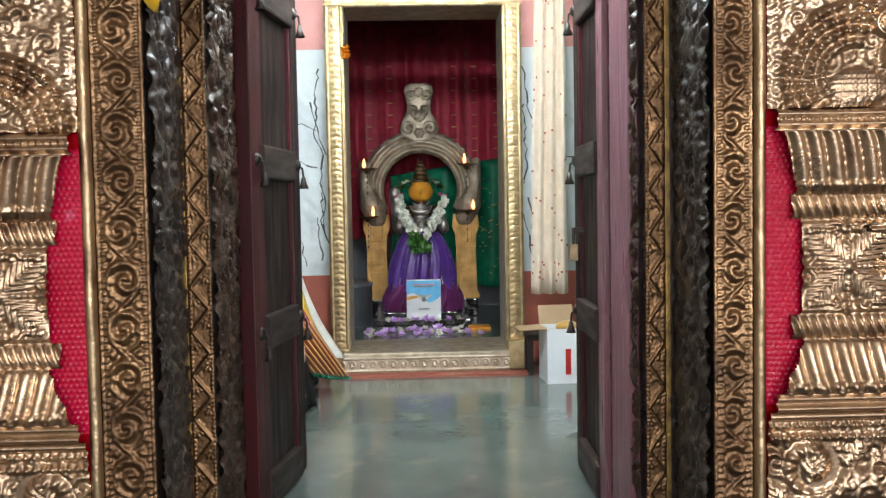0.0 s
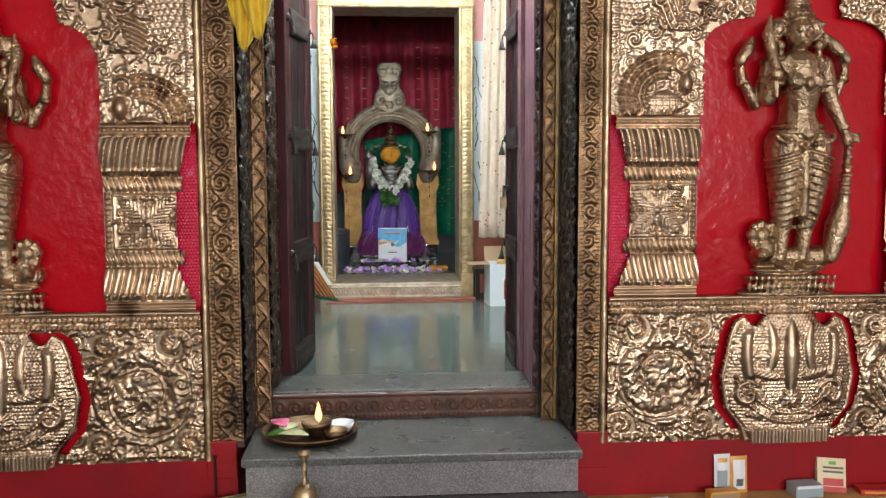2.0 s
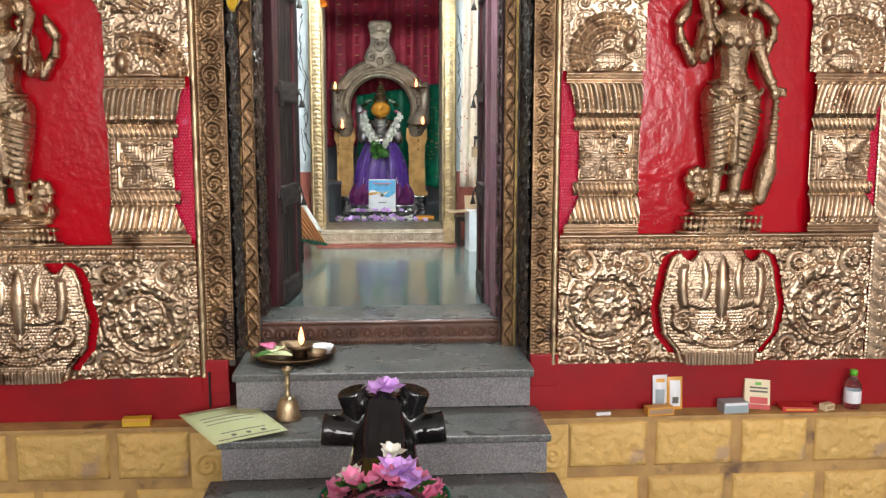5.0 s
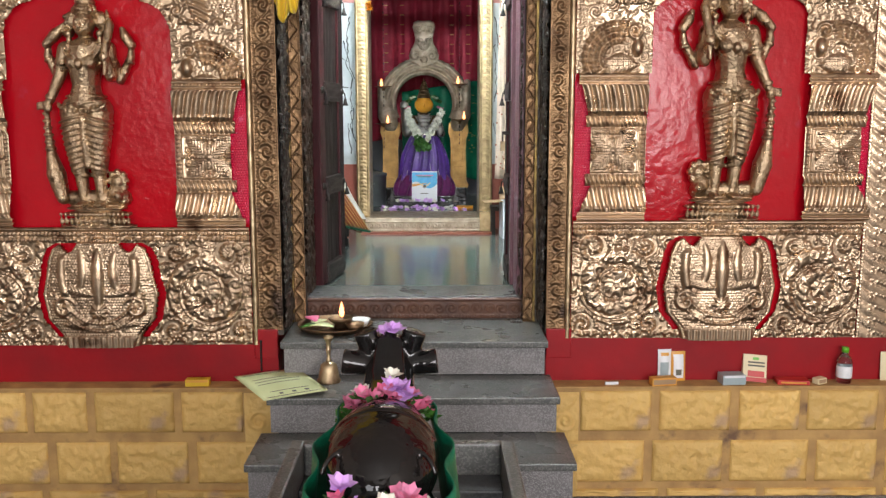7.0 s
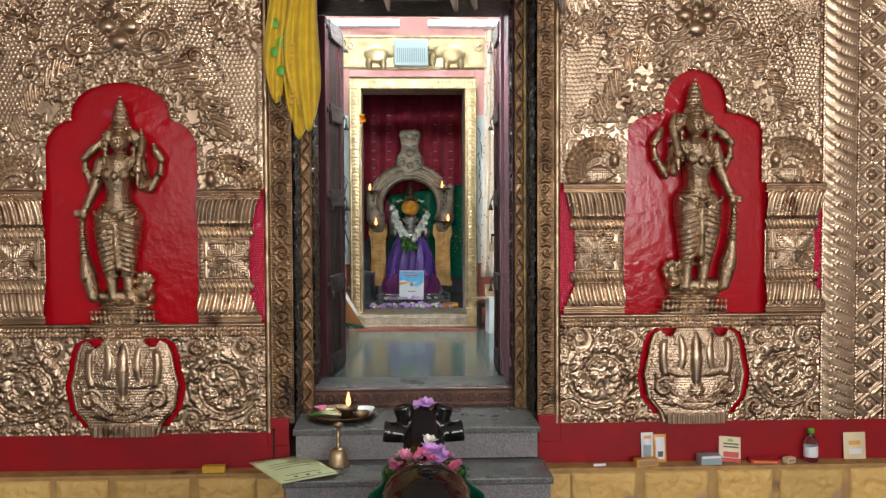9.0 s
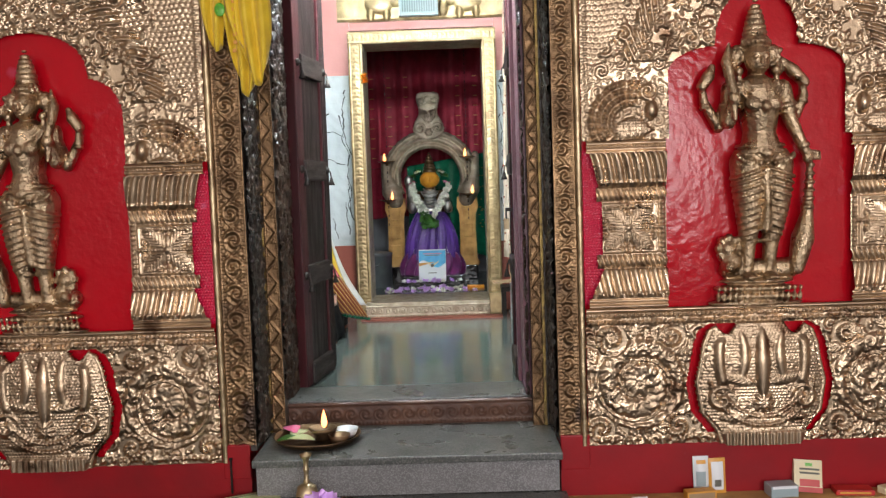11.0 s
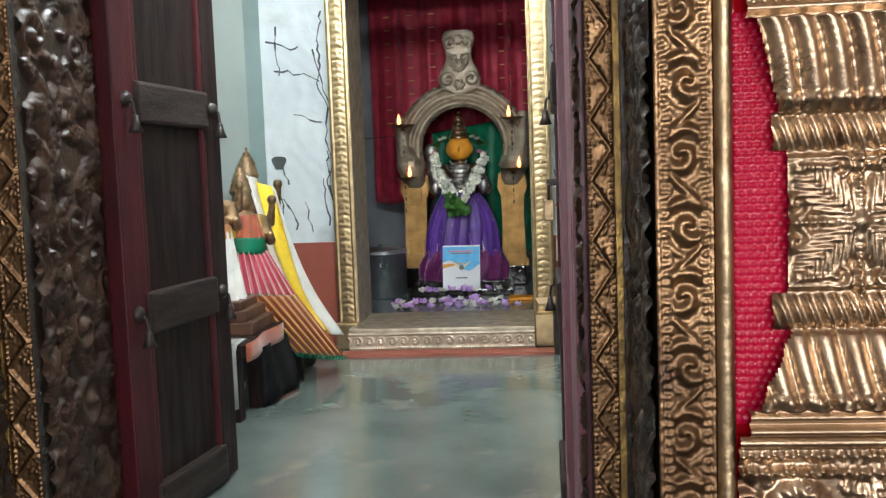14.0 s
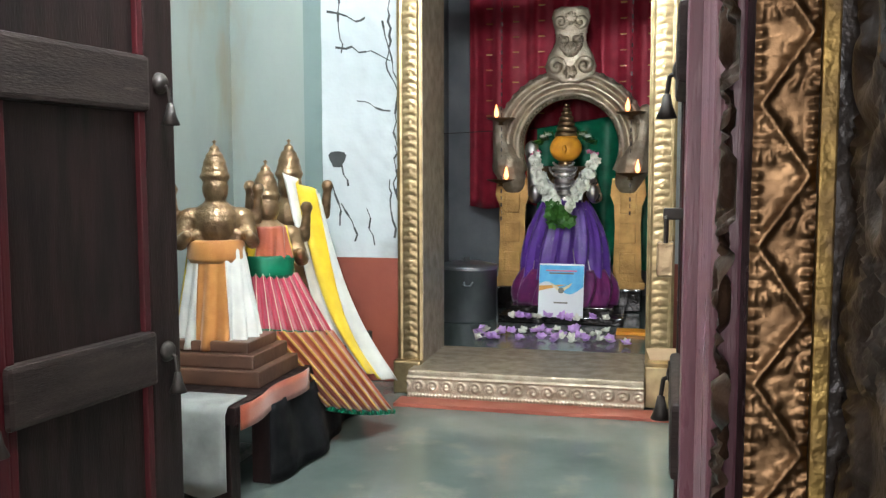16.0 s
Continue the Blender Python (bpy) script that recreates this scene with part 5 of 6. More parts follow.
# ---- things: on landing, steps and ledge ----


def flame(parent, x, y, z, s=1.0):
    return part("flame", lathe([(0.0005, 0), (0.006 * s, 0.006 * s), (0.0085 * s, 0.016 * s), (0.006 * s, 0.03 * s), (0.0025 * s, 0.043 * s), (0.0004, 0.05 * s)], 12, at=(x, y, z)), flame_glow, parent, "small orange flame", True)


thali = thing("offering_plate", (-0.41, 0.14, 0.004), "brass plate with leaves, cups and burning oil lamp", "plate")
part("plate", lathe([(0.0, 0.0), (0.17, 0.0), (0.195, 0.022), (0.20, 0.030), (0.195, 0.030), (0.168, 0.006), (0.0, 0.006)], 40), brass_dark, thali, smooth=True)
diya = part("oil_lamp", lathe([(0.0, 0.008), (0.035, 0.008), (0.03, 0.03), (0.06, 0.05), (0.065, 0.065), (0.06, 0.065), (0.04, 0.048), (0.0, 0.045)], 24, at=(0.03, -0.02, 0)), bronze, thali, "small bronze oil lamp", True)
flame(diya, 0.04, -0.05, 0.07, 1.7)
for cx, cy, r, m, nm in ((0.11, -0.07, 0.05, bronze, "cup"), (0.13, 0.03, 0.055, paper_white, "bowl"), (0.02, 0.08, 0.045, bronze, "cup")):
    part(nm, lathe([(0.0, 0.006), (r * 0.7, 0.006), (r, 0.045), (r * 0.93, 0.045), (r * 0.6, 0.015), (0, 0.013)], 20, at=(cx, cy, 0)), m, thali, "white bowl" if m is paper_white else "", True)
for q, (cx, cy, an, m) in enumerate(((-0.12, -0.04, 0.4, leaf_green), (-0.09, 0.03, 1.1, paper_green), (-0.06, -0.09, -0.3, paper_green), (-0.13, 0.06, 2.0, petal_pink))):
    thicken(part("betel_leaf", sheet(lambda u, v: Vector((cx + math.cos(an) * (u - 0.5) * 0.13 - math.sin(an) * (v - 0.5) * 0.08 * math.sin(math.pi * min(max(u, 0.08), 0.95)), cy + math.sin(an) * (u - 0.5) * 0.13 + math.cos(an) * (v - 0.5) * 0.08 * math.sin(math.pi * min(max(u, 0.08), 0.95)), 0.02 + 0.006 * q + 0.012 * math.sin(3 * u))), 8, 4), m, thali, smooth=True), 0.002)

bell = thing("hand_bell", (-0.405, -0.22, -0.176), "brass hand bell standing on step", "bell")
part("bell_cup", lathe([(0.058, 0.0), (0.060, 0.006), (0.052, 0.02), (0.046, 0.06), (0.040, 0.085), (0.018, 0.10), (0.0, 0.102)], 28), brass_bright, bell, smooth=True)
part("handle", lathe([(0.012, 0.10), (0.014, 0.11), (0.009, 0.12), (0.010, 0.15), (0.014, 0.16), (0.010, 0.17), (0.012, 0.20), (0.022, 0.215), (0.026, 0.225), (0.0, 0.235)], 18), brass_bright, bell, smooth=True)

notice = thing("paper_sheet", pose(-0.635, -0.275, -0.168, 0, 0, 0), "pale green printed sheet lying on step", "paper")
A, B, C, D2 = Vector((-0.25, 0.11, 0)), Vector((0.04, 0.25, 0.004)), Vector((0.25, -0.15, 0.012)), Vector((-0.03, -0.26, -0.004))


def on_sheet(u, v, lift=0.0):
    p = A.lerp(B, u).lerp(D2.lerp(C, u), v)
    return p + Vector((0, 0, lift + 0.008 * math.sin(3.1 * u) * math.sin(3.1 * v)))


thicken(part("page", sheet(on_sheet, 10, 10), paper_green, notice, smooth=True), 0.0015)
for u0, u1, v in ((0.08, 0.92, 0.07), (0.15, 0.7, 0.3), (0.15, 0.85, 0.40), (0.15, 0.8, 0.5), (0.2, 0.8, 0.78), (0.08, 0.92, 0.94)):
    part("print_bar", sheet(lambda a, b: on_sheet(u0 + (u1 - u0) * a, v + 0.02 * b, 0.003), 8, 1), ink, notice, "grey printed bar")
for q in range(3):
    part("stamp", sheet(lambda a, b: on_sheet(0.3 + 0.2 * q + 0.06 * a, 0.85 + 0.05 * b, 0.003), 2, 2), ink, notice)


def carton(name, place, w, d, h, material, label, face=None):
    ob = thing(name, place, label, "box")
    part("box", box(-w / 2, w / 2, -d / 2, d / 2, 0, h, 0.002), material, ob)
    for x0, x1, z0, z1, m in face or ():
        part("print", box(x0 * w, x1 * w, -d / 2 - 0.0012, -d / 2, z0 * h, z1 * h), m, ob)
    return ob


LEDGE = -0.240
carton("matchbox", pose(-1.09, -0.07, LEDGE, 0, 0, 3), 0.12, 0.05, 0.035, print_yellow, "yellow matchbox on plinth ledge", [(-0.45, 0.45, 0.6, 0.95, print_orange)])
carton("matchbox", pose(1.28, -0.085, LEDGE, 0, 0, 8), 0.13, 0.05, 0.04, print_orange, "worn brown matchbox on plinth ledge", [(-0.45, 0.45, 0.2, 0.8, cardboard)])
carton("matchbox", pose(2.09, -0.07, LEDGE, 0, 0, 25), 0.06, 0.04, 0.03, print_cream, "small open matchbox on plinth ledge", [(-0.4, 0.4, 0.2, 0.8, cardboard)])
carton("tray", pose(1.64, -0.06, LEDGE, 0, 0, 4), 0.12, 0.08, 0.05, plastic_grey, "small grey plastic tray on plinth ledge", [(-0.45, 0.45, 0.75, 1.0, paper_white)])
carton("carton", pose(1.76, -0.045, LEDGE, -18, 4, -6), 0.12, 0.03, 0.14, print_cream, "cream and red packet leaning on red wall",
       [(-0.5, 0.5, 0.0, 0.16, print_red), (-0.3, 0.4, 0.18, 0.4, print_red), (-0.3, 0.4, 0.56, 0.62, ink), (-0.3, 0.4, 0.68, 0.74, ink), (-0.1, 0.15, 0.80, 0.9, cap_green)])
carton("packet", pose(1.95, -0.06, LEDGE, 0, 0, -6), 0.16, 0.08, 0.022, print_red, "flat red packet on plinth ledge", [(-0.4, 0.4, 0.3, 0.7, print_orange)])
carton("pencil_stub", pose(1.02, -0.08, LEDGE, 0, 0, 5), 0.07, 0.014, 0.014, paper_white, "short white stick on plinth ledge")


def pouch(x, w, h, m, label, bars):
    ob = thing("pouch", pose(x, -0.022, LEDGE, -5, 0, 3), label, "packet")
    fn = lambda u, v: Vector(((u - 0.5) * w, -0.016 * math.sin(math.pi * u) * math.sin(math.pi * v), v * h))
    part("front", sheet(fn, 8, 10), m, ob, smooth=True)
    part("back", sheet(lambda u, v: fn(1 - u, v) * 1 + Vector((0, 0.032 * math.sin(math.pi * u) * math.sin(math.pi * v) + 0.002, 0)), 8, 10), m, ob, smooth=True)
    for u0, u1, v0, v1, mm in bars:
        part("print", sheet(lambda a, b: fn(u0 + (u1 - u0) * a, v0 + (v1 - v0) * b) + Vector((0, -0.0015, 0)), 4, 4), mm, ob, smooth=True)
    return ob


pouch(1.305, 0.07, 0.165, paper_white, "white plastic pouch standing against red wall", [(0.2, 0.8, 0.8, 0.9, print_orange), (0.15, 0.75, 0.2, 0.6, plastic_grey)])
pouch(1.375, 0.075, 0.155, print_orange, "orange and white pouch standing against red wall", [(0.15, 0.85, 0.1, 0.9, paper_white), (0.3, 0.7, 0.2, 0.4, ink)])
pouch(2.49, 0.13, 0.15, print_cream, "cream pouch standing against red wall", [(0.2, 0.7, 0.55, 0.7, print_orange), (0.2, 0.8, 0.2, 0.4, paper_white)])
bottle = thing("water_bottle", (2.22, -0.055, LEDGE), "small clear water bottle with green cap", "bottle")
part("body", lathe([(0.0, 0.0), (0.034, 0.0), (0.038, 0.008), (0.038, 0.105), (0.034, 0.125), (0.015, 0.15), (0.014, 0.162), (0.0, 0.163)], 24), clear, bottle, smooth=True)
part("label_band", lathe([(0.0385, 0.03), (0.039, 0.032), (0.039, 0.088), (0.0385, 0.09)], 24), paper_white, bottle, "white and blue label", True)
part("cap", lathe([(0.0, 0.16), (0.018, 0.16), (0.018, 0.182), (0.016, 0.186), (0.0, 0.187)], 20), cap_green, bottle, smooth=True)

# ---- things: the black bull in its basin ----
BX = 0.008
basin = thing("stone_basin", (BX, 0, 0), "grey granite basin with raised rim holding statue", "basin")
for x0, x1, y0, y1 in ((-0.37, -0.325, -3.35, -1.62), (0.325, 0.37, -3.35, -1.62), (-0.325, 0.325, -1.665, -1.62), (-0.325, 0.325, -3.35, -3.305)):
    part("rim", box(x0, x1, y0, y1, -0.30, 0.05, 0.008), granite_top, basin)
part("floor", box(-0.325, 0.325, -3.305, -1.665, -0.30, -0.09), floor_stone, basin, "wet grey-green basin floor")
part("ledge", box(-0.325, 0.325, -1.80, -1.665, -0.09, -0.055, 0.006), granite_black, basin)
part("pedestal", box(-0.40, 0.40, -3.40, -1.60, GROUND, -0.30, 0.01), granite_grey, basin)

bm = bmesh.new()
NZ = -0.09
NY = -2.62
ball(bm, (0, NY - 0.08, 0.18), 0.20, (0.66, 1.15, 1.15), 28)
ball(bm, (0, NY - 0.09, 0.415), 1, (0.118, 0.19, 0.115), 32)
ball(bm, (0, NY - 0.27, 0.29), 0.135, (0.85, 0.85, 1.0), 24)
chain_of(bm, [(0, NY + 0.05, 0.42), (0, NY + 0.15, 0.465), (0, NY + 0.23, 0.515)], [0.088, 0.070, 0.056])
ball(bm, (0, NY + 0.27, 0.54), 0.066, (0.92, 1.0, 0.85), 18)
limb(bm, (0, NY + 0.29, 0.53), (0, NY + 0.38, 0.46), 0.055, 0.042)
for sx in (-1, 1):
    bmesh.ops.create_cone(bm, cap_ends=True, segments=20, radius1=0.027, radius2=0.030, depth=0.055,
                          matrix=Matrix.Translation((sx * 0.052, NY + 0.25, 0.580)) @ Matrix.Rotation(sx * 0.30, 4, "Y"))
    bmesh.ops.create_cone(bm, cap_ends=True, segments=20, radius1=0.026, radius2=0.031, depth=0.070,
                          matrix=Matrix.Translation((sx * 0.080, NY + 0.24, 0.530)) @ Matrix.Rotation(sx * 1.45, 4, "Y"))
    limb(bm, (sx * 0.10, NY + 0.22, NZ + 0.06), (sx * 0.11, NY + 0.42, NZ + 0.05), 0.05, 0.035)
    limb(bm, (sx * 0.12, NY - 0.24, NZ + 0.08), (sx * 0.13, NY + 0.02, NZ + 0.05), 0.065, 0.04)
    chain_of(bm, [(sx * 0.020, NY + 0.22, 0.585), (sx * 0.026, NY + 0.16, 0.535), (sx * 0.022, NY + 0.10, 0.495)], [0.014, 0.014, 0.010])
    # carved loops on the flanks
    tube_curve([(sx * (0.075 + 0.035 * math.cos(a)), NY - 0.19 - 0.035 * math.cos(a), 0.43 + 0.045 * math.sin(a)) for a in np.linspace(0.2, 3.6, 12)], 0.006, bm)
limb(bm, (0, NY + 0.12, 0.505), (0, NY + 0.24, 0.592), 0.014, 0.020)
for yy in (NY - 0.045, NY - 0.075):
    k = math.sqrt(1 - ((yy - NY + 0.09) / 0.19) ** 2)
    tube_curve([(0.117 * k * math.cos(a), yy - 0.03 * math.sin(a), 0.415 + 0.116 * k * math.sin(a)) for a in np.linspace(0.35, 2.79, 18)], 0.0045, bm)
bull = tagged(part("bull_statue", bm, black_stone, smooth=True), "oiled black stone bull statue seated in basin", "statue")
bull.location = (BX, 0, 0)
melt(bull, 0.004, 4)


def blossom(bm, c, r, n=6, seed=0, up=(0, 0, 1)):
    """A small open flower of n petals."""
    rr = random.Random(seed)
    z = Vector(up).normalized()
    q = z.to_track_quat("Z", "Y")
    a0 = rr.uniform(0, 6)
    for k in range(n):
        a = a0 + 2 * math.pi * k / n
        tip = Vector((math.cos(a), math.sin(a), 0.45 + rr.uniform(-0.2, 0.3))) * r
        side = Vector((-math.sin(a), math.cos(a), 0)) * r * 0.42
        mid = tip * 0.6
        vs = [bm.verts.new(Vector(c) + q @ p) for p in (Vector((0, 0, 0)), mid + side, tip, mid - side)]
        bm.faces.new(vs)
    return bm


def flowers(name, parent, spots, material, r, label, n=6):
    for k, c in enumerate(spots):
        rr = random.Random(k)
        bm = bmesh.new()
        for q in range(3):
            blossom(bm, c, r * (1 - 0.25 * q), n, k * 3 + q, (rr.uniform(-0.5, 0.5), rr.uniform(-0.9, 0.1), 1))
        part(name, bm, material, parent, label)


wreath = thing("flower_wreath", (BX, 0, 0), "pink and mauve flowers with leaves round bull's neck", "garland")
ring = []
for q in range(22):
    a = math.pi * q / 21
    ring.append((0.088 * math.cos(a), NY + 0.10 - 0.05 * math.sin(a), NZ + 0.545 + 0.055 * math.sin(a) ** 0.8 + 0.012 * math.sin(9 * a)))
flowers("blossom", wreath, ring, petal_pink, 0.019, "pink blossom")
flowers("blossom", wreath, [(0.012, NY + 0.06, NZ + 0.615), (0.034, NY + 0.06, NZ + 0.61), (0.046, NY + 0.05, NZ + 0.598)], petal_mauve, 0.030, "mauve blossom")
flowers("blossom", wreath, [(0.012, NY + 0.08, NZ + 0.635), (-0.055, NY + 0.07, NZ + 0.60)], petal_white, 0.024, "white blossom")
flowers("leaf", wreath, [(p[0] * 1.12, p[1] - 0.01, p[2] - 0.012) for p in ring[::3]], leaf_green, 0.024, "green leaf", 4)
posy = thing("flower_posy", (BX, 0, 0), "pink, mauve and white flowers laid on bull's rump", "flowers")
rng = random.Random(9)
spots = [(rng.uniform(-0.09, 0.10), NY - 0.30 + rng.uniform(-0.05, 0.06), NZ + 0.515 + rng.uniform(-0.03, 0.025)) for _ in range(26)]
flowers("blossom", posy, spots[:15], petal_pink, 0.021, "pink blossom")
flowers("blossom", posy, spots[15:20], petal_mauve, 0.030, "mauve blossom")
flowers("blossom", posy, spots[20:23], petal_white, 0.026, "white blossom", 5)
flowers("leaf", posy, [(p[0], p[1], p[2] - 0.015) for p in spots[::4]], leaf_green, 0.034, "green leaf", 4)
crown_flower = thing("flower", (BX + 0.01, NY + 0.24, NZ + 0.70), "mauve flower on bull's head", "flower")
flowers("blossom", crown_flower, [(0, 0, 0), (-0.02, 0.005, -0.004)], petal_mauve, 0.028, "mauve blossom")

shawl = thing("green_shawl", (BX, 0, 0), "green cloth draped round bull statue, red edge", "cloth")
for sx in (-1, 1):
    def side_fall(u, v):
        y = NY + 0.16 - 0.46 * u
        z = NZ + 0.56 - 0.07 * u - (0.43 + 0.03 * math.sin(4 * u)) * v
        x = sx * (0.085 + 0.055 * math.sin(math.pi * min(1, u * 0.8)) + 0.095 * v * (0.5 + 0.5 * v) + 0.012 * math.sin(17 * u + 5 * v))
        return Vector((x, y, z))
    thicken(part("fall", sheet(side_fall, 26, 14), cloth_green, shawl, smooth=True), 0.004)
    part("edge", tube_curve([side_fall(1, q / 8) for q in range(9)], 0.006), cloth_red, shawl, "red edge")

# ---- things: idols' bench in the room ----
bench = thing("bench", (0, 0, 0), "low dark wooden bench with soiled cloth", "bench")
BT = 0.43
part("plank", box(-1.36, -0.60, 1.72, 2.98, BT - 0.05, BT, 0.006), wood_dark, bench)
for x, y in ((-1.30, 1.78), (-0.66, 1.78), (-1.30, 2.90), (-0.66, 2.90), (-0.64, 2.0)):
    part("leg", box(x - 0.03, x + 0.03, y - 0.03, y + 0.03, ROOM - 0.002, BT - 0.05, 0.004), wood_dark, bench)
part("lower_plank", box(-1.34, -0.72, 1.74, 2.1, ROOM + 0.05, ROOM + 0.08, 0.004), granite_top, bench, "grey lower shelf")
# added black sheet: deep shade beside the bench, made as a surface
thicken(part("under_cloth", sheet(lambda u, v: Vector((-0.60 + 0.05 * v * math.sin(math.pi * min(1, 1.4 * u)) + 0.012 * math.sin(21 * u), 1.95 + 0.85 * u, BT - 0.05 - (BT - 0.06 - ROOM) * v)), 24, 8), bench_shade, bench, "black sheet added for the deep shade under bench", smooth=True), 0.004)
rag = thing("soiled_cloth", (0, 0, 0), "soiled grey-green cloth hanging over bench edge", "cloth")
thicken(part("cloth", sheet(lambda u, v: Vector((-1.28 + 0.66 * u, 1.705 - 0.006 * math.sin(14 * u) if v > 0.45 else 1.705 + 0.3 * (0.45 - v), BT + 0.006 - (0.40 * (v - 0.45) * (1 + 0.2 * math.sin(9 * u)) if v > 0.45 else 0))), 30, 10), cloth_dirty, rag, smooth=True), 0.004)
thicken(part("red_edge", sheet(lambda u, v: Vector((-0.592 + 0.01 * math.sin(9 * u), 1.74 + 0.5 * u, BT + 0.004 - 0.07 * v)), 12, 3), cloth_rust, rag, "rust-red cloth edge", smooth=True), 0.004)


def wooden_base(x, y, w):
    ob = thing("stepped_base", (x, y, BT), "stepped brown wooden base under idol", "base", "idol bases")
    for q, (k, h) in enumerate(((1.0, 0.05), (0.86, 0.045), (0.72, 0.035))):
        z = (0, 0.05, 0.095)[q]
        part("tier", box(-w / 2 * k, w / 2 * k, -w / 2.6 * k, w / 2.6 * k, z, z + h, 0.006), wood_brown, ob)
    return BT + 0.13


def cast_idol(x, y, z, tall, yaw, label):
    """A small cast processional figure, one fused body."""
    bm = bmesh.new()
    lathe([(0.0, 0), (0.11, 0.0), (0.10, 0.04), (0.06, 0.08)], 18, bm)
    chain_of(bm, [(0, 0, 0.06), (0, 0, 0.26), (0, 0, 0.36), (0, 0, 0.44)], [0.075, 0.085, 0.062, 0.085])
    limb(bm, (-0.09, 0, 0.46), (0.09, 0, 0.46), 0.036, 0.036)
    limb(bm, (0, 0, 0.46), (0, -0.01, 0.53), 0.032, 0.03)
    ball(bm, (0, -0.01, 0.56), 0.052, (0.9, 0.95, 1.1), 14)
    for r, h in ((0.055, 0.605), (0.048, 0.63), (0.042, 0.655), (0.032, 0.68), (0.02, 0.705), (0.012, 0.73)):
        ball(bm, (0, 0, h), r, (1, 1, 0.5), 14)
    for sx in (-1, 1):
        chain_of(bm, [(sx * 0.095, 0, 0.46), (sx * 0.125, -0.02, 0.37), (sx * 0.105, -0.08, 0.40)], [0.034, 0.027, 0.02])
        chain_of(bm, [(sx * 0.085, 0.01, 0.46), (sx * 0.145, 0.02, 0.45), (sx * 0.15, 0.0, 0.54)], [0.026, 0.022, 0.016])
        ball(bm, (sx * 0.15, 0, 0.56), 0.024)
    for q in range(8):
        a = math.pi * q / 7
        ball(bm, (0.075 * math.cos(a), -0.05, 0.40 - 0.05 * math.sin(a)), 0.016)
    ob = tagged(part("idol_statue", bm, bronze_brown, smooth=True), label, "statue", "processional idols")
    ob.matrix_world = pose(x, y, z, 0, 0, yaw) @ Matrix.Scale(tall / 0.74, 4)
    return melt(ob, 0.0075, 2)


z = wooden_base(-0.83, 2.10, 0.40)
cast_idol(-0.84, 2.10, z - 0.03, 0.66, 30, "bronze idol statue on stepped wooden base")
cast_idol(-0.78, 2.35, BT, 0.70, 35, "bronze idol statue dressed in pleated skirt")
cast_idol(-0.90, 2.84, BT, 0.79, 40, "bronze idol statue wrapped in yellow and white cloth")


def wrap(name, label, x, y, z0, z1, r0, r1, mats, folds=13, turn=0.0, squash=0.85):
    """Cloth wound round a figure in stripes."""
    ob = thing(name, (x, y, 0), label, "cloth")
    n = len(mats)
    for k, m in enumerate(mats):
        a0, a1 = turn + 2 * math.pi * k / n, turn + 2 * math.pi * (k + 1) / n

        def fn(u, v):
            a = a0 + (a1 - a0) * u
            r = (r0 + (r1 - r0) * v) * (1 + 0.10 * math.sin(folds * a + 2 * v) * (0.3 + v))
            return Vector((r * math.cos(a), squash * r * math.sin(a), z1 + (z0 - z1) * v))
        thicken(part("wrap", sheet(fn, 18, 12), m, ob, smooth=True), 0.005)
    return ob


robe_a = wrap("idol_garment", "white and ochre cloth wrapped round bronze idol", -0.84, 2.10, 0.53, 0.86, 0.085, 0.13, [cloth_white, cloth_orange, cloth_white, cloth_yellow, cloth_white, cloth_orange, cloth_white])


def sash(parent, z0, z1, r, m, label):
    thicken(part("sash", lathe([(r * 0.96, z0), (r * 1.03, z0 + 0.2 * (z1 - z0)), (r, (z0 + z1) / 2), (r * 1.03, z1 - 0.1 * (z1 - z0)), (r * 0.96, z1)], 28), m, parent, label, True), 0.006)


sash(robe_a, 0.80, 0.87, 0.088, cloth_orange, "ochre sash")
skirt = thing("pleated_skirt", (0, 0, 0), "rose and rust pleated silk skirt, green border", "cloth")


def tier(a0, a1, b0, b1, pleats, depth):
    """A pleated flare between an upper line and a lower line."""
    a0, a1, b0, b1 = map(Vector, (a0, a1, b0, b1))

    def fn(u, v):
        p = a0.lerp(a1, u).lerp(b0.lerp(b1, u), v)
        fold = math.sin(2 * math.pi * pleats * u)
        return p + Vector((0.4, -0.9, 0.25)) * depth * (0.25 + v) * fold + Vector((0.03, -0.05, 0)) * math.sin(math.pi * u) * (1 - v * 0.4)
    return fn


up = tier((-0.83, 2.24, 0.745), (-0.68, 2.38, 0.735), (-0.82, 2.14, 0.575), (-0.575, 2.44, 0.515), 9, 0.012)
low = tier((-0.76, 2.20, 0.565), (-0.575, 2.44, 0.525), (-0.56, 2.34, 0.27), (-0.400, 2.60, 0.20), 7, 0.014)
thicken(part("upper_tier", sheet(up, 110, 10), cloth_pink, skirt, "rose pleated tier", smooth=True), 0.003)
thicken(part("lower_tier", sheet(low, 110, 12), cloth_rust, skirt, "rust and gold striped tier", smooth=True), 0.003)
for q in range(7):
    u = (q + 0.25) / 7
    thicken(part("gold_stripe", sheet(lambda a, b: low(u + 0.035 * (a - 0.5), b * 0.97) + Vector((0.003, -0.006, 0.004)), 5, 12), cloth_zari, skirt, "gold stripe", smooth=True), 0.002)
for q in range(9):
    u = (q + 0.25) / 9
    part("pale_stripe", sheet(lambda a, b: up(u + 0.012 * (a - 0.5), b) + Vector((0.002, -0.005, 0.003)), 2, 10), cloth_cream, skirt, "pale pleat edge", smooth=True)
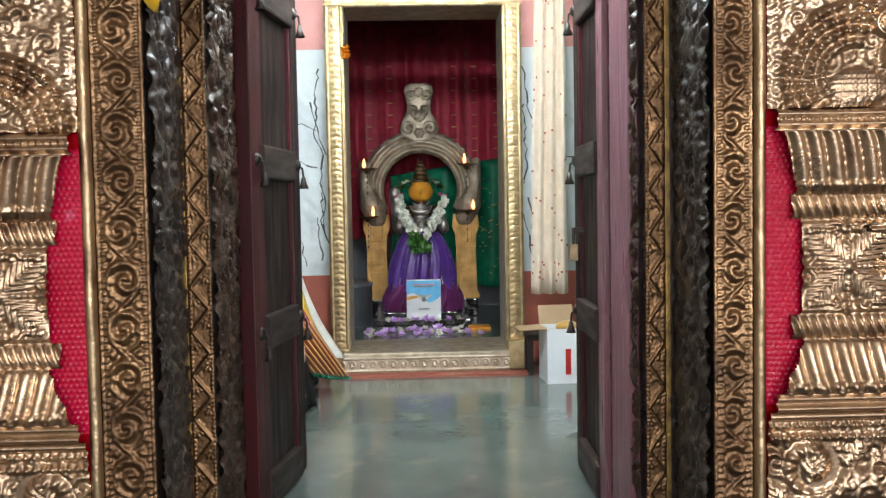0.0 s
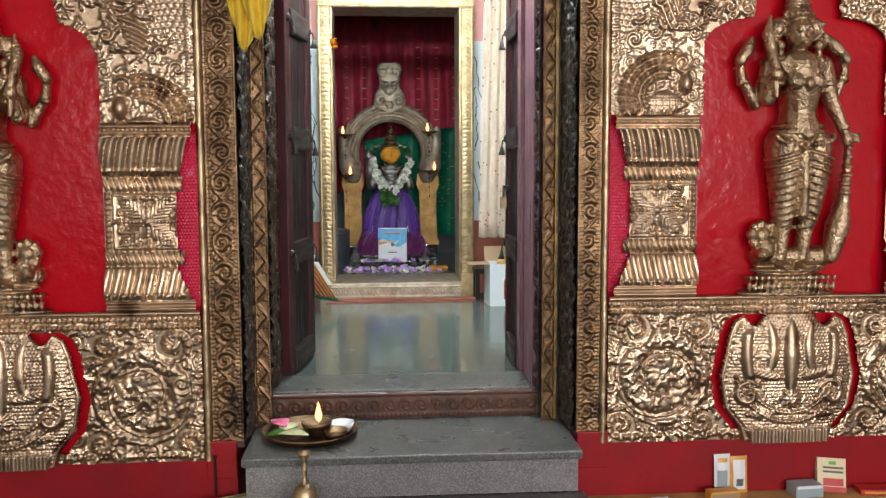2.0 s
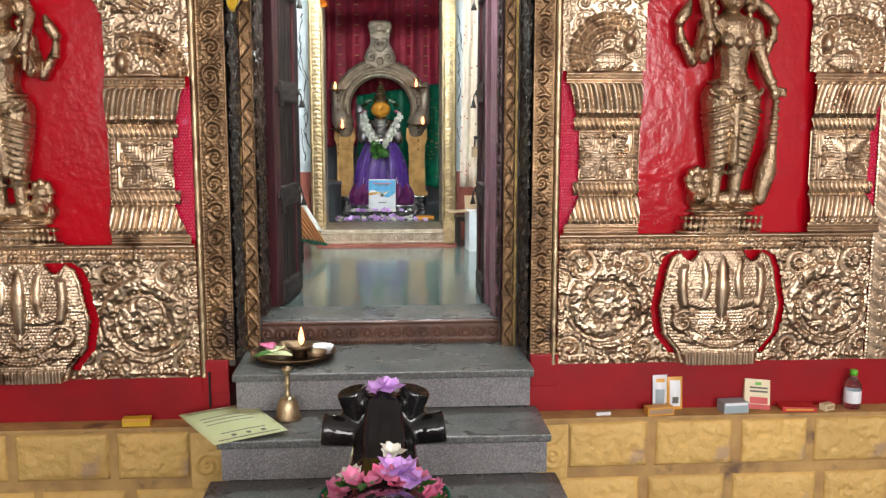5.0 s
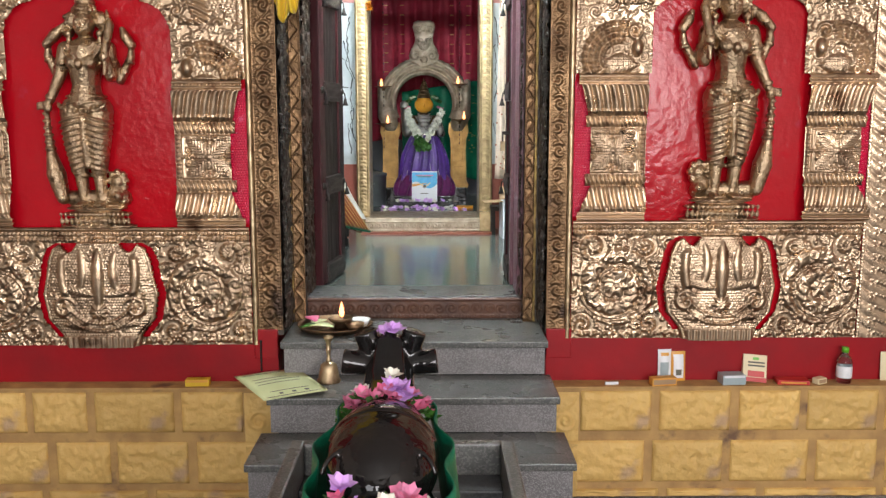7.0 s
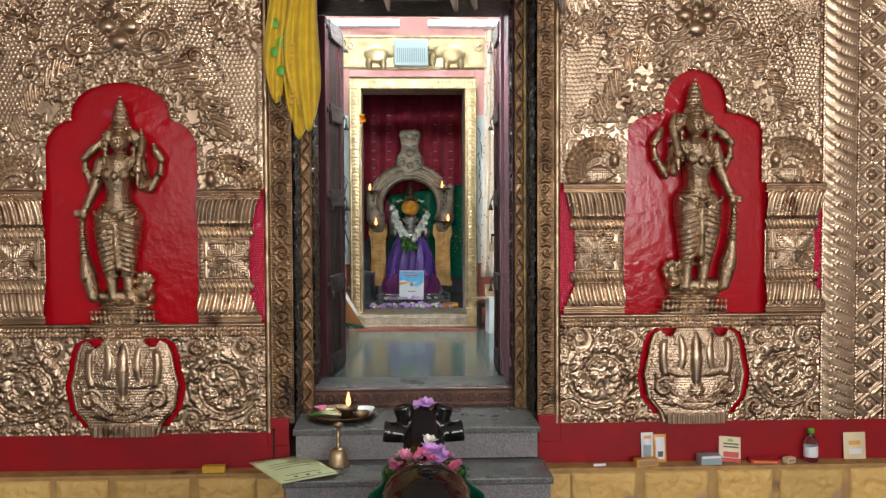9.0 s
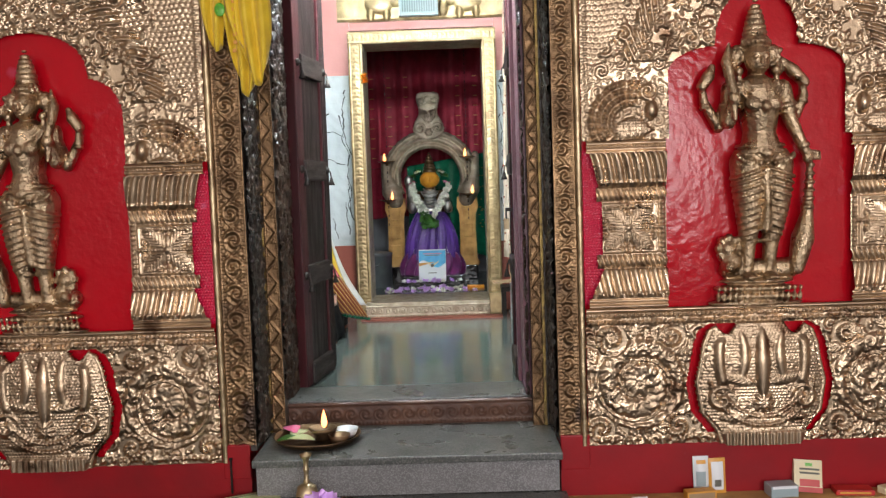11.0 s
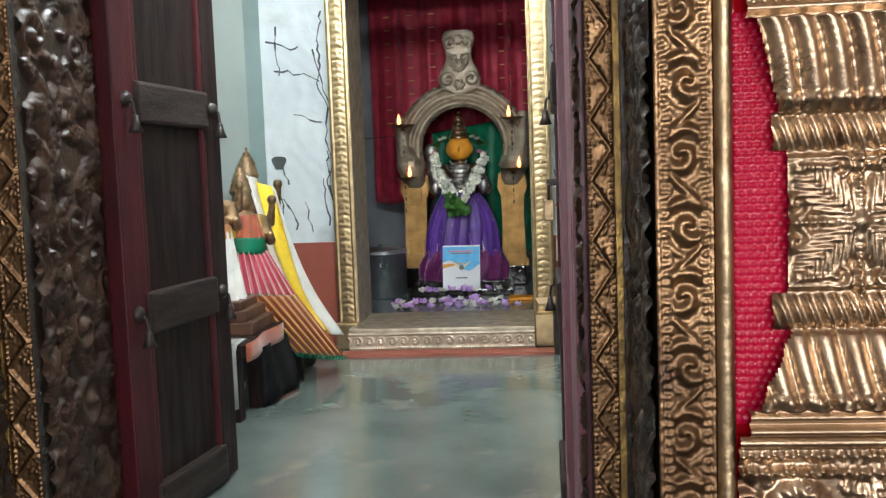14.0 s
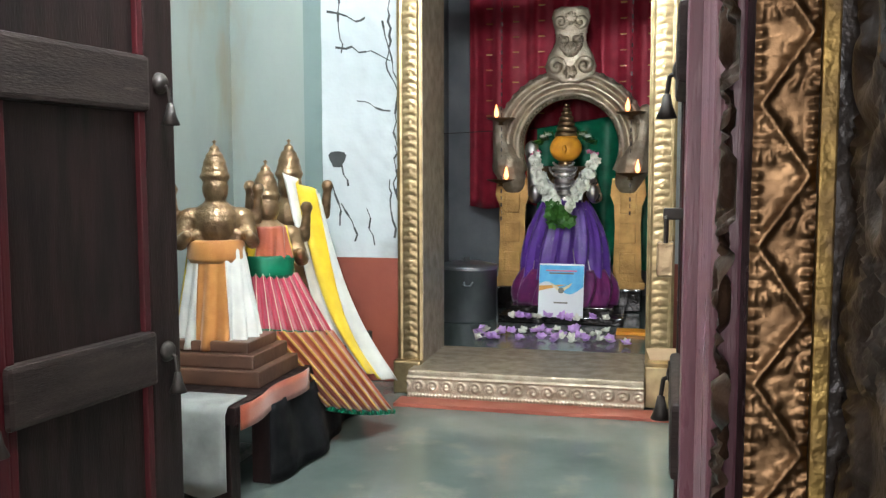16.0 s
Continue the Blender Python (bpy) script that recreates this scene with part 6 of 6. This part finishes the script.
for fn in (up, low):
    part("green_border", tube_curve([fn(q / 90, 1.0) for q in range(91)], 0.009), cloth_green, skirt, "green border")
bodice = wrap("idol_bodice", "yellow and rust bodice cloth on idol", -0.78, 2.335, 0.79, 0.90, 0.075, 0.092, [cloth_yellow, cloth_rust, cloth_yellow, cloth_rust])
sash(bodice, 0.725, 0.80, 0.095, cloth_green, "green silk sash")
cape = thing("yellow_cape", (0, 0, 0), "yellow and white cloth sweeping down from idol's shoulder", "cloth")
for w0, w1, m, nm in ((0.0, 0.30, cloth_white, "white edge"), (0.30, 0.78, cloth_yellow, "yellow field"), (0.78, 1.0, cloth_white, "white edge")):
    def sweep(u, v):
        s = w0 + (w1 - w0) * u
        top = Vector((-0.87 + 0.13 * s, 2.71 + 0.05 * s, 1.08 - 0.08 * s))
        mid = Vector((-0.76 + 0.13 * s, 2.64 + 0.08 * s, 0.66))
        end = Vector((-0.56 + 0.11 * s, 2.62 + 0.14 * s, 0.34 - 0.08 * s))
        p = top.lerp(mid, v).lerp(mid.lerp(end, v), v)
        return p + Vector((0.012 * math.sin(9 * s + 5 * v), -0.026 * math.sin(15 * s + 3 * v) - 0.03 * math.sin(math.pi * v), 0.02 * math.sin(7 * v)))
    thicken(part("cloth_band", sheet(sweep, 8, 20), m, cape, nm, smooth=True), 0.004)
oil_stand = thing("brass_lamp", (-0.78, 1.60, ROOM - 0.002), "brass bell-footed oil lamp standing on floor", "lamp")
part("foot", lathe([(0.10, 0.0), (0.10, 0.012), (0.085, 0.03), (0.07, 0.09), (0.045, 0.14), (0.02, 0.16)], 24), bronze, oil_stand, smooth=True)
part("stem", lathe([(0.02, 0.16), (0.035, 0.19), (0.018, 0.22), (0.03, 0.26), (0.018, 0.30)], 20), bronze_light, oil_stand, smooth=True)
part("bowl", lathe([(0.018, 0.30), (0.07, 0.325), (0.075, 0.345), (0.068, 0.345), (0.0, 0.33)], 24), bronze, oil_stand, smooth=True)
part("band", lathe([(0.028, 0.27), (0.036, 0.28), (0.028, 0.29)], 16), cap_green, oil_stand, "green band")

# things by the room's other side
crate = thing("cardboard_box", pose(0.76, 2.78, ROOM - 0.002, 0, 0, 4), "open white and brown cardboard box on floor", "box")
for x0, x1, y0, y1 in ((-0.10, 0.10, -0.11, -0.104), (-0.10, 0.10, 0.104, 0.11), (-0.10, -0.094, -0.104, 0.104), (0.094, 0.10, -0.104, 0.104)):
    part("side", box(x0, x1, y0, y1, 0, 0.30), paper_white, crate)
part("bottom", box(-0.094, 0.094, -0.104, 0.104, 0, 0.005), cardboard, crate)
for ang, px, py in ((-20, 0.0, -0.107), (65, 0.0, 0.107)):
    fl = part("flap", box(-0.098, 0.098, -0.002, 0.002, 0, 0.11), cardboard, crate, "brown cardboard flap")
    fl.matrix_basis = pose(px, py, 0.30, -ang - 150 if py < 0 else -ang + 45, 0, 0)
fl = part("flap", box(-0.002, 0.002, -0.1, 0.1, 0, 0.15), cardboard, crate, "brown cardboard flap")
fl.matrix_basis = pose(-0.098, 0, 0.30, 0, -92, 0)
part("print_bar", box(0.0, 0.03, -0.113, -0.110, 0.05, 0.19), print_red, crate, "red printed bar")
part("packing", ball(bmesh.new(), (0.03, -0.02, 0.30), 0.05, (1.3, 1, 0.7)), cloth_zari, crate, "gold cloth packed inside", True)
stool = thing("stool", (0.67, 3.02, ROOM - 0.002), "small dark stool against dado", "stool")
part("seat", box(-0.08, 0.10, -0.10, 0.10, 0.20, 0.235, 0.005), iron, stool)
for x in (-0.06, 0.08):
    for y in (-0.08, 0.08):
        part("leg", box(x - 0.015, x + 0.015, y - 0.015, y + 0.015, 0, 0.20), iron, stool)
veil = thing("hanging_curtain", (0, 0, 0), "cream dotted curtain gathered and hanging from cord", "curtain")
thicken(part("curtain", sheet(lambda u, v: Vector((0.74 + (u - 0.5) * (0.16 + 0.05 * v) - 0.02 * v, 2.88 + 0.03 * math.sin(19 * u + 1.5 * v), 2.75 - 2.15 * v)), 26, 20), cloth_cream, veil, smooth=True), 0.003)
part("cord", tube_curve([(0.66, 2.88, 2.75), (1.42, 2.88, 2.80)], 0.004), iron, veil)
rng = random.Random(5)
for q in range(60):
    u, v = rng.random(), rng.random()
    part("dot", box(-0.006, 0.006, -0.004, 0.0, -0.006, 0.006), cloth_rust, veil).location = (0.74 + (u - 0.5) * (0.16 + 0.05 * v) - 0.02 * v, 2.875 + 0.03 * math.sin(19 * u + 1.5 * v), 2.75 - 2.15 * v)
door_tube = thing("tube_light", (0, 0, 0), "lit white fluorescent tube batten above doorway inside", "lamp", "tube lights")
for tz in (2.475, 2.555):
    tb = part("tube", lathe([(0, 0), (0.018, 0), (0.018, 1.1), (0, 1.1)], 14), tube_glow_strong, door_tube, "glowing white tube", True)
    tb.matrix_basis = pose(-0.55, 0.80, tz, 0, 90, 0)
part("batten", box(-0.58, 0.58, 0.72, 0.765, 2.45, 2.58, 0.005), paper_white, door_tube)

# ---- things: sanctum ----
AX, AY = 0.008, 5.22
seat = thing("pedestal", (AX, 4.98, SANCTUM), "low dark stone pedestal under idol", "pedestal")
part("slab", box(-0.36, 0.36, -0.36, 0.34, 0, 0.045, 0.006), black_stone, seat)
part("block", box(-0.30, 0.30, -0.26, 0.26, 0.045, 0.09, 0.006), black_stone, seat)

arch_ob = thing("arch_surround", (AX, AY, 0), "aged brass arch surround behind idol", "arch")
SPR = 1.24


def arch_band(r0, r1, y, h, bm, beadn=0):
    """A half-round moulding between two radii that stands h proud."""
    n = 44

    def fn(u, v):
        a = -0.5 + (math.pi + 1.0) * u
        r = r0 + (r1 - r0) * v
        return Vector((r * math.cos(a), y - h * math.sin(math.pi * v), SPR + r * math.sin(a)))
    return sheet(fn, n, 6, bm)


bm = sheet(lambda u, v: Vector(((0.30 + 0.19 * v) * math.cos(-0.5 + 4.1416 * u), -0.04 * abs(math.sin(3 * math.pi * v)) - 0.006, SPR + (0.30 + 0.19 * v) * math.sin(-0.5 + 4.1416 * u))), 60, 24)
part("arch_ring", bm, bronze_light, arch_ob, smooth=True)
bm = arch_band(0.30, 0.49, 0.03, 0.01, bmesh.new())
part("arch_back", bm, bronze, arch_ob)
bm = bmesh.new()
for q in range(25):
    a = -0.1 + (math.pi + 0.2) * q / 24
    ball(bm, (0.465 * math.cos(a), -0.02, SPR + 0.465 * math.sin(a)), 0.03, (1, 0.6, 1), 8)
part("scallop_edge", bm, bronze_light, arch_ob, smooth=True)
bm = bmesh.new()
for q in range(48):
    a = -0.4 + (math.pi + 0.8) * q / 47
    ball(bm, (0.315 * math.cos(a), -0.02, SPR + 0.315 * math.sin(a)), 0.013, (1, 1, 1), 6)
part("bead_edge", bm, bronze_light, arch_ob, smooth=True)


def finial_half(Z):
    """Half width of the mask finial by height above the springing."""
    return np.interp(Z - SPR, [0.40, 0.44, 0.50, 0.56, 0.62, 0.66, 0.72, 0.80, 0.84, 0.86], [0.05, 0.14, 0.155, 0.135, 0.10, 0.088, 0.095, 0.115, 0.105, 0.06])


def finial_height(X, Z):
    ax, z = np.abs(X), Z - SPR
    H = 0.012 + 0.035 * np.sqrt(np.clip(1 - (X / (finial_half(Z) + 0.01)) ** 2, 0, 1))
    H = H + 0.020 * spiral(ax - 0.085, z - 0.50, 0.055, 1.4, 1) + 0.018 * spiral(ax - 0.060, z - 0.77, 0.042, 1.4, -1)
    H = H + 0.022 * leaf(ax - 0.015, z - 0.56, 0.14, 0.026, 1.2) + 0.020 * dome(np.hypot(ax - 0.035, z - 0.66), 0.020)
    H = H + 0.022 * dome(np.hypot(X, (z - 0.60) * 0.6), 0.026) + 0.020 * rosette(X, z - 0.46, 0.04, 6) + 0.014 * rosette(X, z - 0.79, 0.04, 8)
    return H


fin = relief("finial", -0.16, 0.16, SPR + 0.40, SPR + 0.86, 0.005, finial_height, bronze_light, arch_ob,
             keep=lambda X, Z: np.abs(X) < finial_half(Z), y=-0.01, label="cast mask finial")
thicken(fin, 0.02)
for sx in (-1, 1):
    leg_h = SPR - 0.20
    bm = bmesh.new()
    prof = [(0.0, 0.105), (0.05, 0.115), (0.10, 0.09), (0.30, 0.085), (0.55, 0.08), (0.75, 0.085), (0.85, 0.11), (1.0, 0.10)]
    rings = []
    for t0, w0 in prof:
        zz = 0.34 + (leg_h - 0.34) * t0
        rings.append([bm.verts.new((sx * 0.365 + a * w0, y, zz)) for a, y in ((-1, -0.03), (1, -0.03), (1, 0.03), (-1, 0.03))])
    for ra, rb in zip(rings, rings[1:]):
        for k4 in range(4):
            bm.faces.new((ra[k4], ra[(k4 + 1) % 4], rb[(k4 + 1) % 4], rb[k4]))
    bm.faces.new(rings[0][::-1])
    bm.faces.new(rings[-1])
    part("pillar", bm, brass_matte, arch_ob, "golden brass pillar")
    for q in range(3):
        part("pillar_panel", box(sx * 0.365 - 0.05, sx * 0.365 + 0.05, -0.042, -0.03, 0.44 + q * 0.19, 0.57 + q * 0.19, 0.006), brass_matte, arch_ob)
    part("pillar_foot", box(sx * 0.365 - 0.09, sx * 0.365 + 0.09, -0.06, 0.06, SANCTUM, 0.345, 0.01), black_stone, arch_ob, "dark foot")
    bm = bmesh.new()
    chain_of(bm, [(sx * 0.36, 0, leg_h - 0.02), (sx * 0.40, -0.02, leg_h + 0.08), (sx * 0.44, 0, leg_h + 0.22), (sx * 0.46, 0, leg_h + 0.42)], [0.085, 0.10, 0.06, 0.04])
    ball(bm, (sx * 0.345, -0.03, leg_h + 0.07), 0.07, (1, 0.6, 1))
    melt(part("beast_bracket", bm, bronze_light, arch_ob, "cast beast bracket", True), 0.008, 1)

idol_y = 4.93
bm = bmesh.new()
ball(bm, (0, 0, 0.92), 0.15, (0.95, 0.62, 1.3), 18)
limb(bm, (-0.13, 0, 1.06), (0.13, 0, 1.06), 0.055, 0.055)
limb(bm, (0, 0, 1.08), (0, 0, 1.16), 0.045, 0.045)
ball(bm, (0, -0.02, 1.222), 0.09, (1.08, 0.95, 0.92), 20)
ball(bm, (0, -0.105, 1.215), 0.016, (0.8, 1, 1.6), 8)
for q in range(5):
    ball(bm, (0, -0.09, 1.10 - 0.036 * q), 0.03, (2.6 - 0.25 * q, 0.9, 0.85), 14)
for r, h in ((0.072, 1.30), (0.062, 1.335), (0.052, 1.37), (0.044, 1.40), (0.034, 1.43), (0.024, 1.455), (0.016, 1.48)):
    ball(bm, (0, 0, h), r, (1, 1, 0.55), 14)
for sx in (-1, 1):
    chain_of(bm, [(sx * 0.13, 0, 1.05), (sx * 0.18, -0.03, 0.93), (sx * 0.165, -0.10, 0.95)], [0.05, 0.04, 0.035])
    ball(bm, (sx * 0.17, -0.12, 0.96), 0.038, (0.9, 0.7, 1.3))
limb(bm, (-0.19, 0.0, 0.95), (-0.205, -0.02, 1.20), 0.04, 0.036)
ball(bm, (-0.205, -0.02, 1.21), 0.045, (1, 0.8, 1.3))
me_faces = bm.faces
for f in me_faces:
    c = f.calc_center_median()
    f.material_index = 2 if (1.14 < c.z < 1.29 and abs(c.x) < 0.105) else (1 if abs(c.x) > 0.145 or (c.y < -0.062 and c.z < 1.14) else 0)
idol = tagged(part("deity_statue", bm, [bronze, silver, turmeric], smooth=True), "bronze and silver idol statue, turmeric-smeared head", "statue")
idol.location = (AX, idol_y, 0)

robe = thing("purple_robe", (AX, idol_y, 0), "purple silk robe with plum border draped over idol", "cloth")


def robe_fn(z1, z0, r1, r0, bulge):
    def fn(u, v):
        a = math.pi * (1.04 + 0.92 * u) + math.pi * 0.02
        a = -math.pi * 1.04 + math.pi * 1.08 * u
        r = r1 + (r0 - r1) * v ** 0.8 + bulge * math.sin(math.pi * v)
        r *= 1 + (0.03 + 0.06 * v) * math.sin(13 * a + 4 * v) + 0.03 * math.sin(29 * a + 7 * v)
        return Vector((r * math.cos(a), 0.72 * r * math.sin(a), z1 + (z0 - z1) * v))
    return fn


thicken(part("drape", sheet(robe_fn(0.92, 0.44, 0.12, 0.25, 0.035), 70, 20), cloth_purple, robe, smooth=True), 0.005)
thicken(part("border", sheet(robe_fn(0.50, 0.285, 0.245, 0.29, 0.03), 70, 10), cloth_plum, robe, "plum border with gold", smooth=True), 0.005)
for q in range(6):
    a = -math.pi * (0.2 + 0.12 * q)
    part("gold_thread", tube_curve([(1.03 * (0.15 + 0.10 * k / 8) * math.cos(a + 0.02 * k), 0.75 * (0.155 + 0.10 * k / 8) * math.sin(a + 0.02 * k), 0.86 - 0.40 * k / 8) for k in range(9)], 0.003), silver, robe, "silver thread line")

garland = thing("white_garland", (AX, idol_y - 0.10, 0), "thick white jasmine garland with red tips, leaf tassel", "garland")
rng = random.Random(2)
for sx in (-1, 1):
    for q in range(46):
        t = q / 45
        x = sx * (0.165 * (1 - t) ** 0.75 + 0.015) + rng.uniform(-0.028, 0.028)
        zz = 1.165 - 0.31 * t + rng.uniform(-0.015, 0.015)
        bm = bmesh.new()
        for w in range(2):
            blossom(bm, (x, -0.055 - 0.03 * math.sin(math.pi * t) + rng.uniform(-0.025, 0.01), zz), 0.026, 6, q * 2 + w, (sx * rng.uniform(-0.4, 0.6), -1, rng.uniform(-0.4, 0.5)))
        part("blossom", bm, petal_white, garland)
    flowers("red_tip", garland, [(sx * 0.165, -0.03, 1.185), (sx * 0.185, -0.02, 1.18), (sx * 0.15, -0.04, 1.195)], petal_pink, 0.026, "red flower tip")
    flowers("hair_leaf", garland, [(sx * 0.13, 0.06, 1.27), (sx * 0.16, 0.06, 1.25), (sx * 0.10, 0.05, 1.30)], leaf_green, 0.045, "green leaf spray", 5)
    flowers("hair_flower", garland, [(sx * 0.13, 0.04, 1.285), (sx * 0.10, 0.03, 1.30)], petal_white, 0.03, "white flower")
for q in range(18):
    bm = bmesh.new()
    blossom(bm, (rng.uniform(-0.07, 0.07), -0.10 + rng.uniform(-0.03, 0.02), 0.835 + rng.uniform(-0.06, 0.05)), 0.042, 5, q, (rng.uniform(-0.6, 0.6), -1, rng.uniform(-0.5, 0.4)))
    part("leaf", bm, leaf_green, garland, "dark green leaf")
for q in range(3):
    part("neck_chain", tube_curve([((0.06 + 0.02 * q) * math.cos(a), -0.055 - 0.02 * q, 1.14 - 0.03 * q - (0.03 + 0.03 * q) * abs(math.sin(a))) for a in np.linspace(math.pi, 2 * math.pi, 12)], 0.007), silver, garland, "silver neck chain", True)

card = thing("greeting_card", pose(0.014, 4.60, SANCTUM + 0.045, -10, 0, -3), "white and blue printed card propped before idol", "card")
part("card", box(-0.13, 0.13, -0.002, 0.002, 0, 0.31, 0.001), paper_white, card)


def wave(u, v):
    z = 0.17 + 0.13 * v + (1 - v) * 0.035 * math.sin(6 * u + 0.6)
    return Vector((-0.128 + 0.256 * u, -0.0032, z))


part("print_band", sheet(wave, 20, 2), print_blue, card, "blue wavy band")
part("print_band", sheet(lambda u, v: Vector((-0.128 + 0.16 * u, -0.0036, 0.15 + 0.03 * v * (1 - u) + 0.04 * u)), 10, 1), print_orange, card, "orange curved line")
bm = bmesh.new()
for sx in (-1, 1):
    bm.faces.new([bm.verts.new(p) for p in ((0, -0.004, 0.165), (sx * 0.062, -0.004, 0.20), (sx * 0.05, -0.004, 0.178), (sx * 0.02, -0.004, 0.155))])
part("emblem", bm, print_cream, card, "gold winged shape")
part("emblem", lathe([(0, 0.0), (0.017, 0.0), (0.017, 0.001), (0, 0.001)], 16), ink, card, "dark round shape").matrix_basis = pose(0, -0.005, 0.155, 90, 0, 0)
for z0, w in ((0.265, 0.09), (0.25, 0.07), (0.08, 0.04)):
    part("print_bar", box(-w, w, -0.005, -0.0042, z0, z0 + 0.008), ink if z0 < 0.26 else petal_pink, card, "printed bar")

scatter = thing("scattered_flowers", (0, 0, 0), "mauve and white fallen flowers on shrine floor", "flowers")
rng = random.Random(7)
spots = [(rng.uniform(-0.42, 0.42), rng.uniform(4.02, 4.42), SANCTUM + 0.012) for _ in range(44)]
spots += [(rng.uniform(-0.26, 0.30), rng.uniform(4.50, 4.60), SANCTUM + 0.055) for _ in range(14)]
flowers("blossom", scatter, spots[0::2], petal_mauve, 0.034, "mauve blossom")
flowers("blossom", scatter, spots[1::2], petal_white, 0.028, "white blossom", 5)
part("marigold_cloth", box(0.34, 0.50, 4.35, 4.47, SANCTUM, SANCTUM + 0.02, 0.005), petal_orange, scatter, "orange petals")
pot = thing("metal_drum", (-0.56, 4.72, SANCTUM), "dull aluminium drum with lid on shrine floor", "pot")
part("body", lathe([(0.0, 0.0), (0.175, 0.0), (0.18, 0.01), (0.18, 0.30), (0.187, 0.305), (0.187, 0.315), (0.17, 0.315)], 36), aluminium, pot, smooth=True)
part("lid", lathe([(0.185, 0.315), (0.19, 0.325), (0.10, 0.345), (0.02, 0.352), (0.02, 0.37), (0.0, 0.372)], 36), aluminium, pot, smooth=True)
part("handle", tube_curve([(0.02, -0.18, 0.24), (0.03, -0.20, 0.22), (0.06, -0.20, 0.22), (0.07, -0.178, 0.24)], 0.006), aluminium, pot)

back_cloth = thing("red_curtain", (0, 5.74, 0), "crimson curtain with gold motifs behind idol", "curtain")


def red_fn(u, v):
    x = -0.75 + 1.60 * u
    return Vector((x, 0.035 * math.sin(34 * u + 0.6 * v) + 0.012 * math.sin(80 * u), 2.74 - (1.90 + 0.02 * math.sin(20 * u)) * v))


thicken(part("curtain", sheet(red_fn, 120, 24), cloth_red, back_cloth, smooth=True), 0.004)
part("rod", tube_curve([(-0.95, 0, 2.75), (0.95, 0, 2.75)], 0.01), iron, back_cloth)
for i in range(8):
    for j in range(9):
        if (i + j) % 1 == 0 and not 3 <= i <= 4:
            p = red_fn(0.09 + 0.115 * i, 0.22 + 0.055 * j)
            part("zari_motif", box(-0.022, 0.022, -0.02, -0.012, -0.004, 0.004, 0.001), cloth_zari, back_cloth, "small gold motif").location = p
green_cloth = thing("green_drape", (0, 5.50, 0), "green silk drape with gold specks behind arch", "curtain")
thicken(part("drape", sheet(lambda u, v: Vector((-0.24 + 1.02 * u, 0.03 * math.sin(24 * u + 0.8 * v), 1.37 + 0.15 * u - (1.04 + 0.06 * math.sin(9 * u)) * v)), 80, 16), cloth_green, green_cloth, smooth=True), 0.004)
part("cord", tube_curve([(-0.95, 0, 1.34), (-0.25, 0, 1.37), (0.78, 0, 1.52), (0.95, 0, 1.54)], 0.003), iron, green_cloth)
rng = random.Random(12)
for q in range(40):
    part("gold_speck", box(-0.008, 0.008, -0.045, -0.038, -0.003, 0.003), cloth_zari, green_cloth).location = (rng.uniform(0.5, 0.76), 0, rng.uniform(0.5, 1.42))


def hanging_lamp(x, y, levels, label):
    ob = thing("hanging_lamp", (x, y, 0), label, "lamp", "hanging lamps")
    bm = bmesh.new()
    n = 46
    for q in range(n):
        zz = levels[-1] - 0.25 + (2.79 - levels[-1] + 0.25) * q / n
        m = Matrix.Translation((0, 0.03, zz)) @ Matrix.Rotation(q * math.pi / 2, 4, "Z") @ Matrix.Diagonal((0.010, 0.004, 0.026, 1))
        bmesh.ops.create_cube(bm, size=1, matrix=m)
    part("chain", bm, iron, ob, "dark iron chain")
    for zz, dx in levels_of(levels):
        dish = part("dish", lathe([(0.0, -0.045), (0.02, -0.045), (0.012, -0.03), (0.03, -0.022), (0.085, -0.006), (0.09, 0.0), (0.08, 0.0), (0.0, -0.012)], 20, at=(0, 0, zz)), bronze, ob, "dark oil dish", True)
        flame(dish, dx, -0.05, zz - 0.004, 1.7)
    return ob


def levels_of(levels):
    return [(zz, (0.02, 0.045)[k % 2] * (1 if k else -1)) for k, zz in enumerate(levels)]


hanging_lamp(-0.42, 5.10, (1.42, 1.035), "dark two-tier hanging oil lamp, lit, beside arch")
hanging_lamp(0.385, 5.10, (1.445, 1.075), "dark two-tier hanging oil lamp, lit, beside arch, drape behind")
tuft = thing("marigold", (-0.425, 3.17, 2.0), "yellow marigold head hanging inside gilt frame", "flower")
flowers("blossom", tuft, [(0, 0, 0), (0.004, -0.012, -0.02), (-0.006, -0.012, 0.018), (0.0, -0.006, 0.035)], petal_orange, 0.035, "yellow-orange petals", 8)
part("thread", tube_curve([(0, 0, 0.03), (0, 0.0, 0.27)], 0.002), iron, tuft)
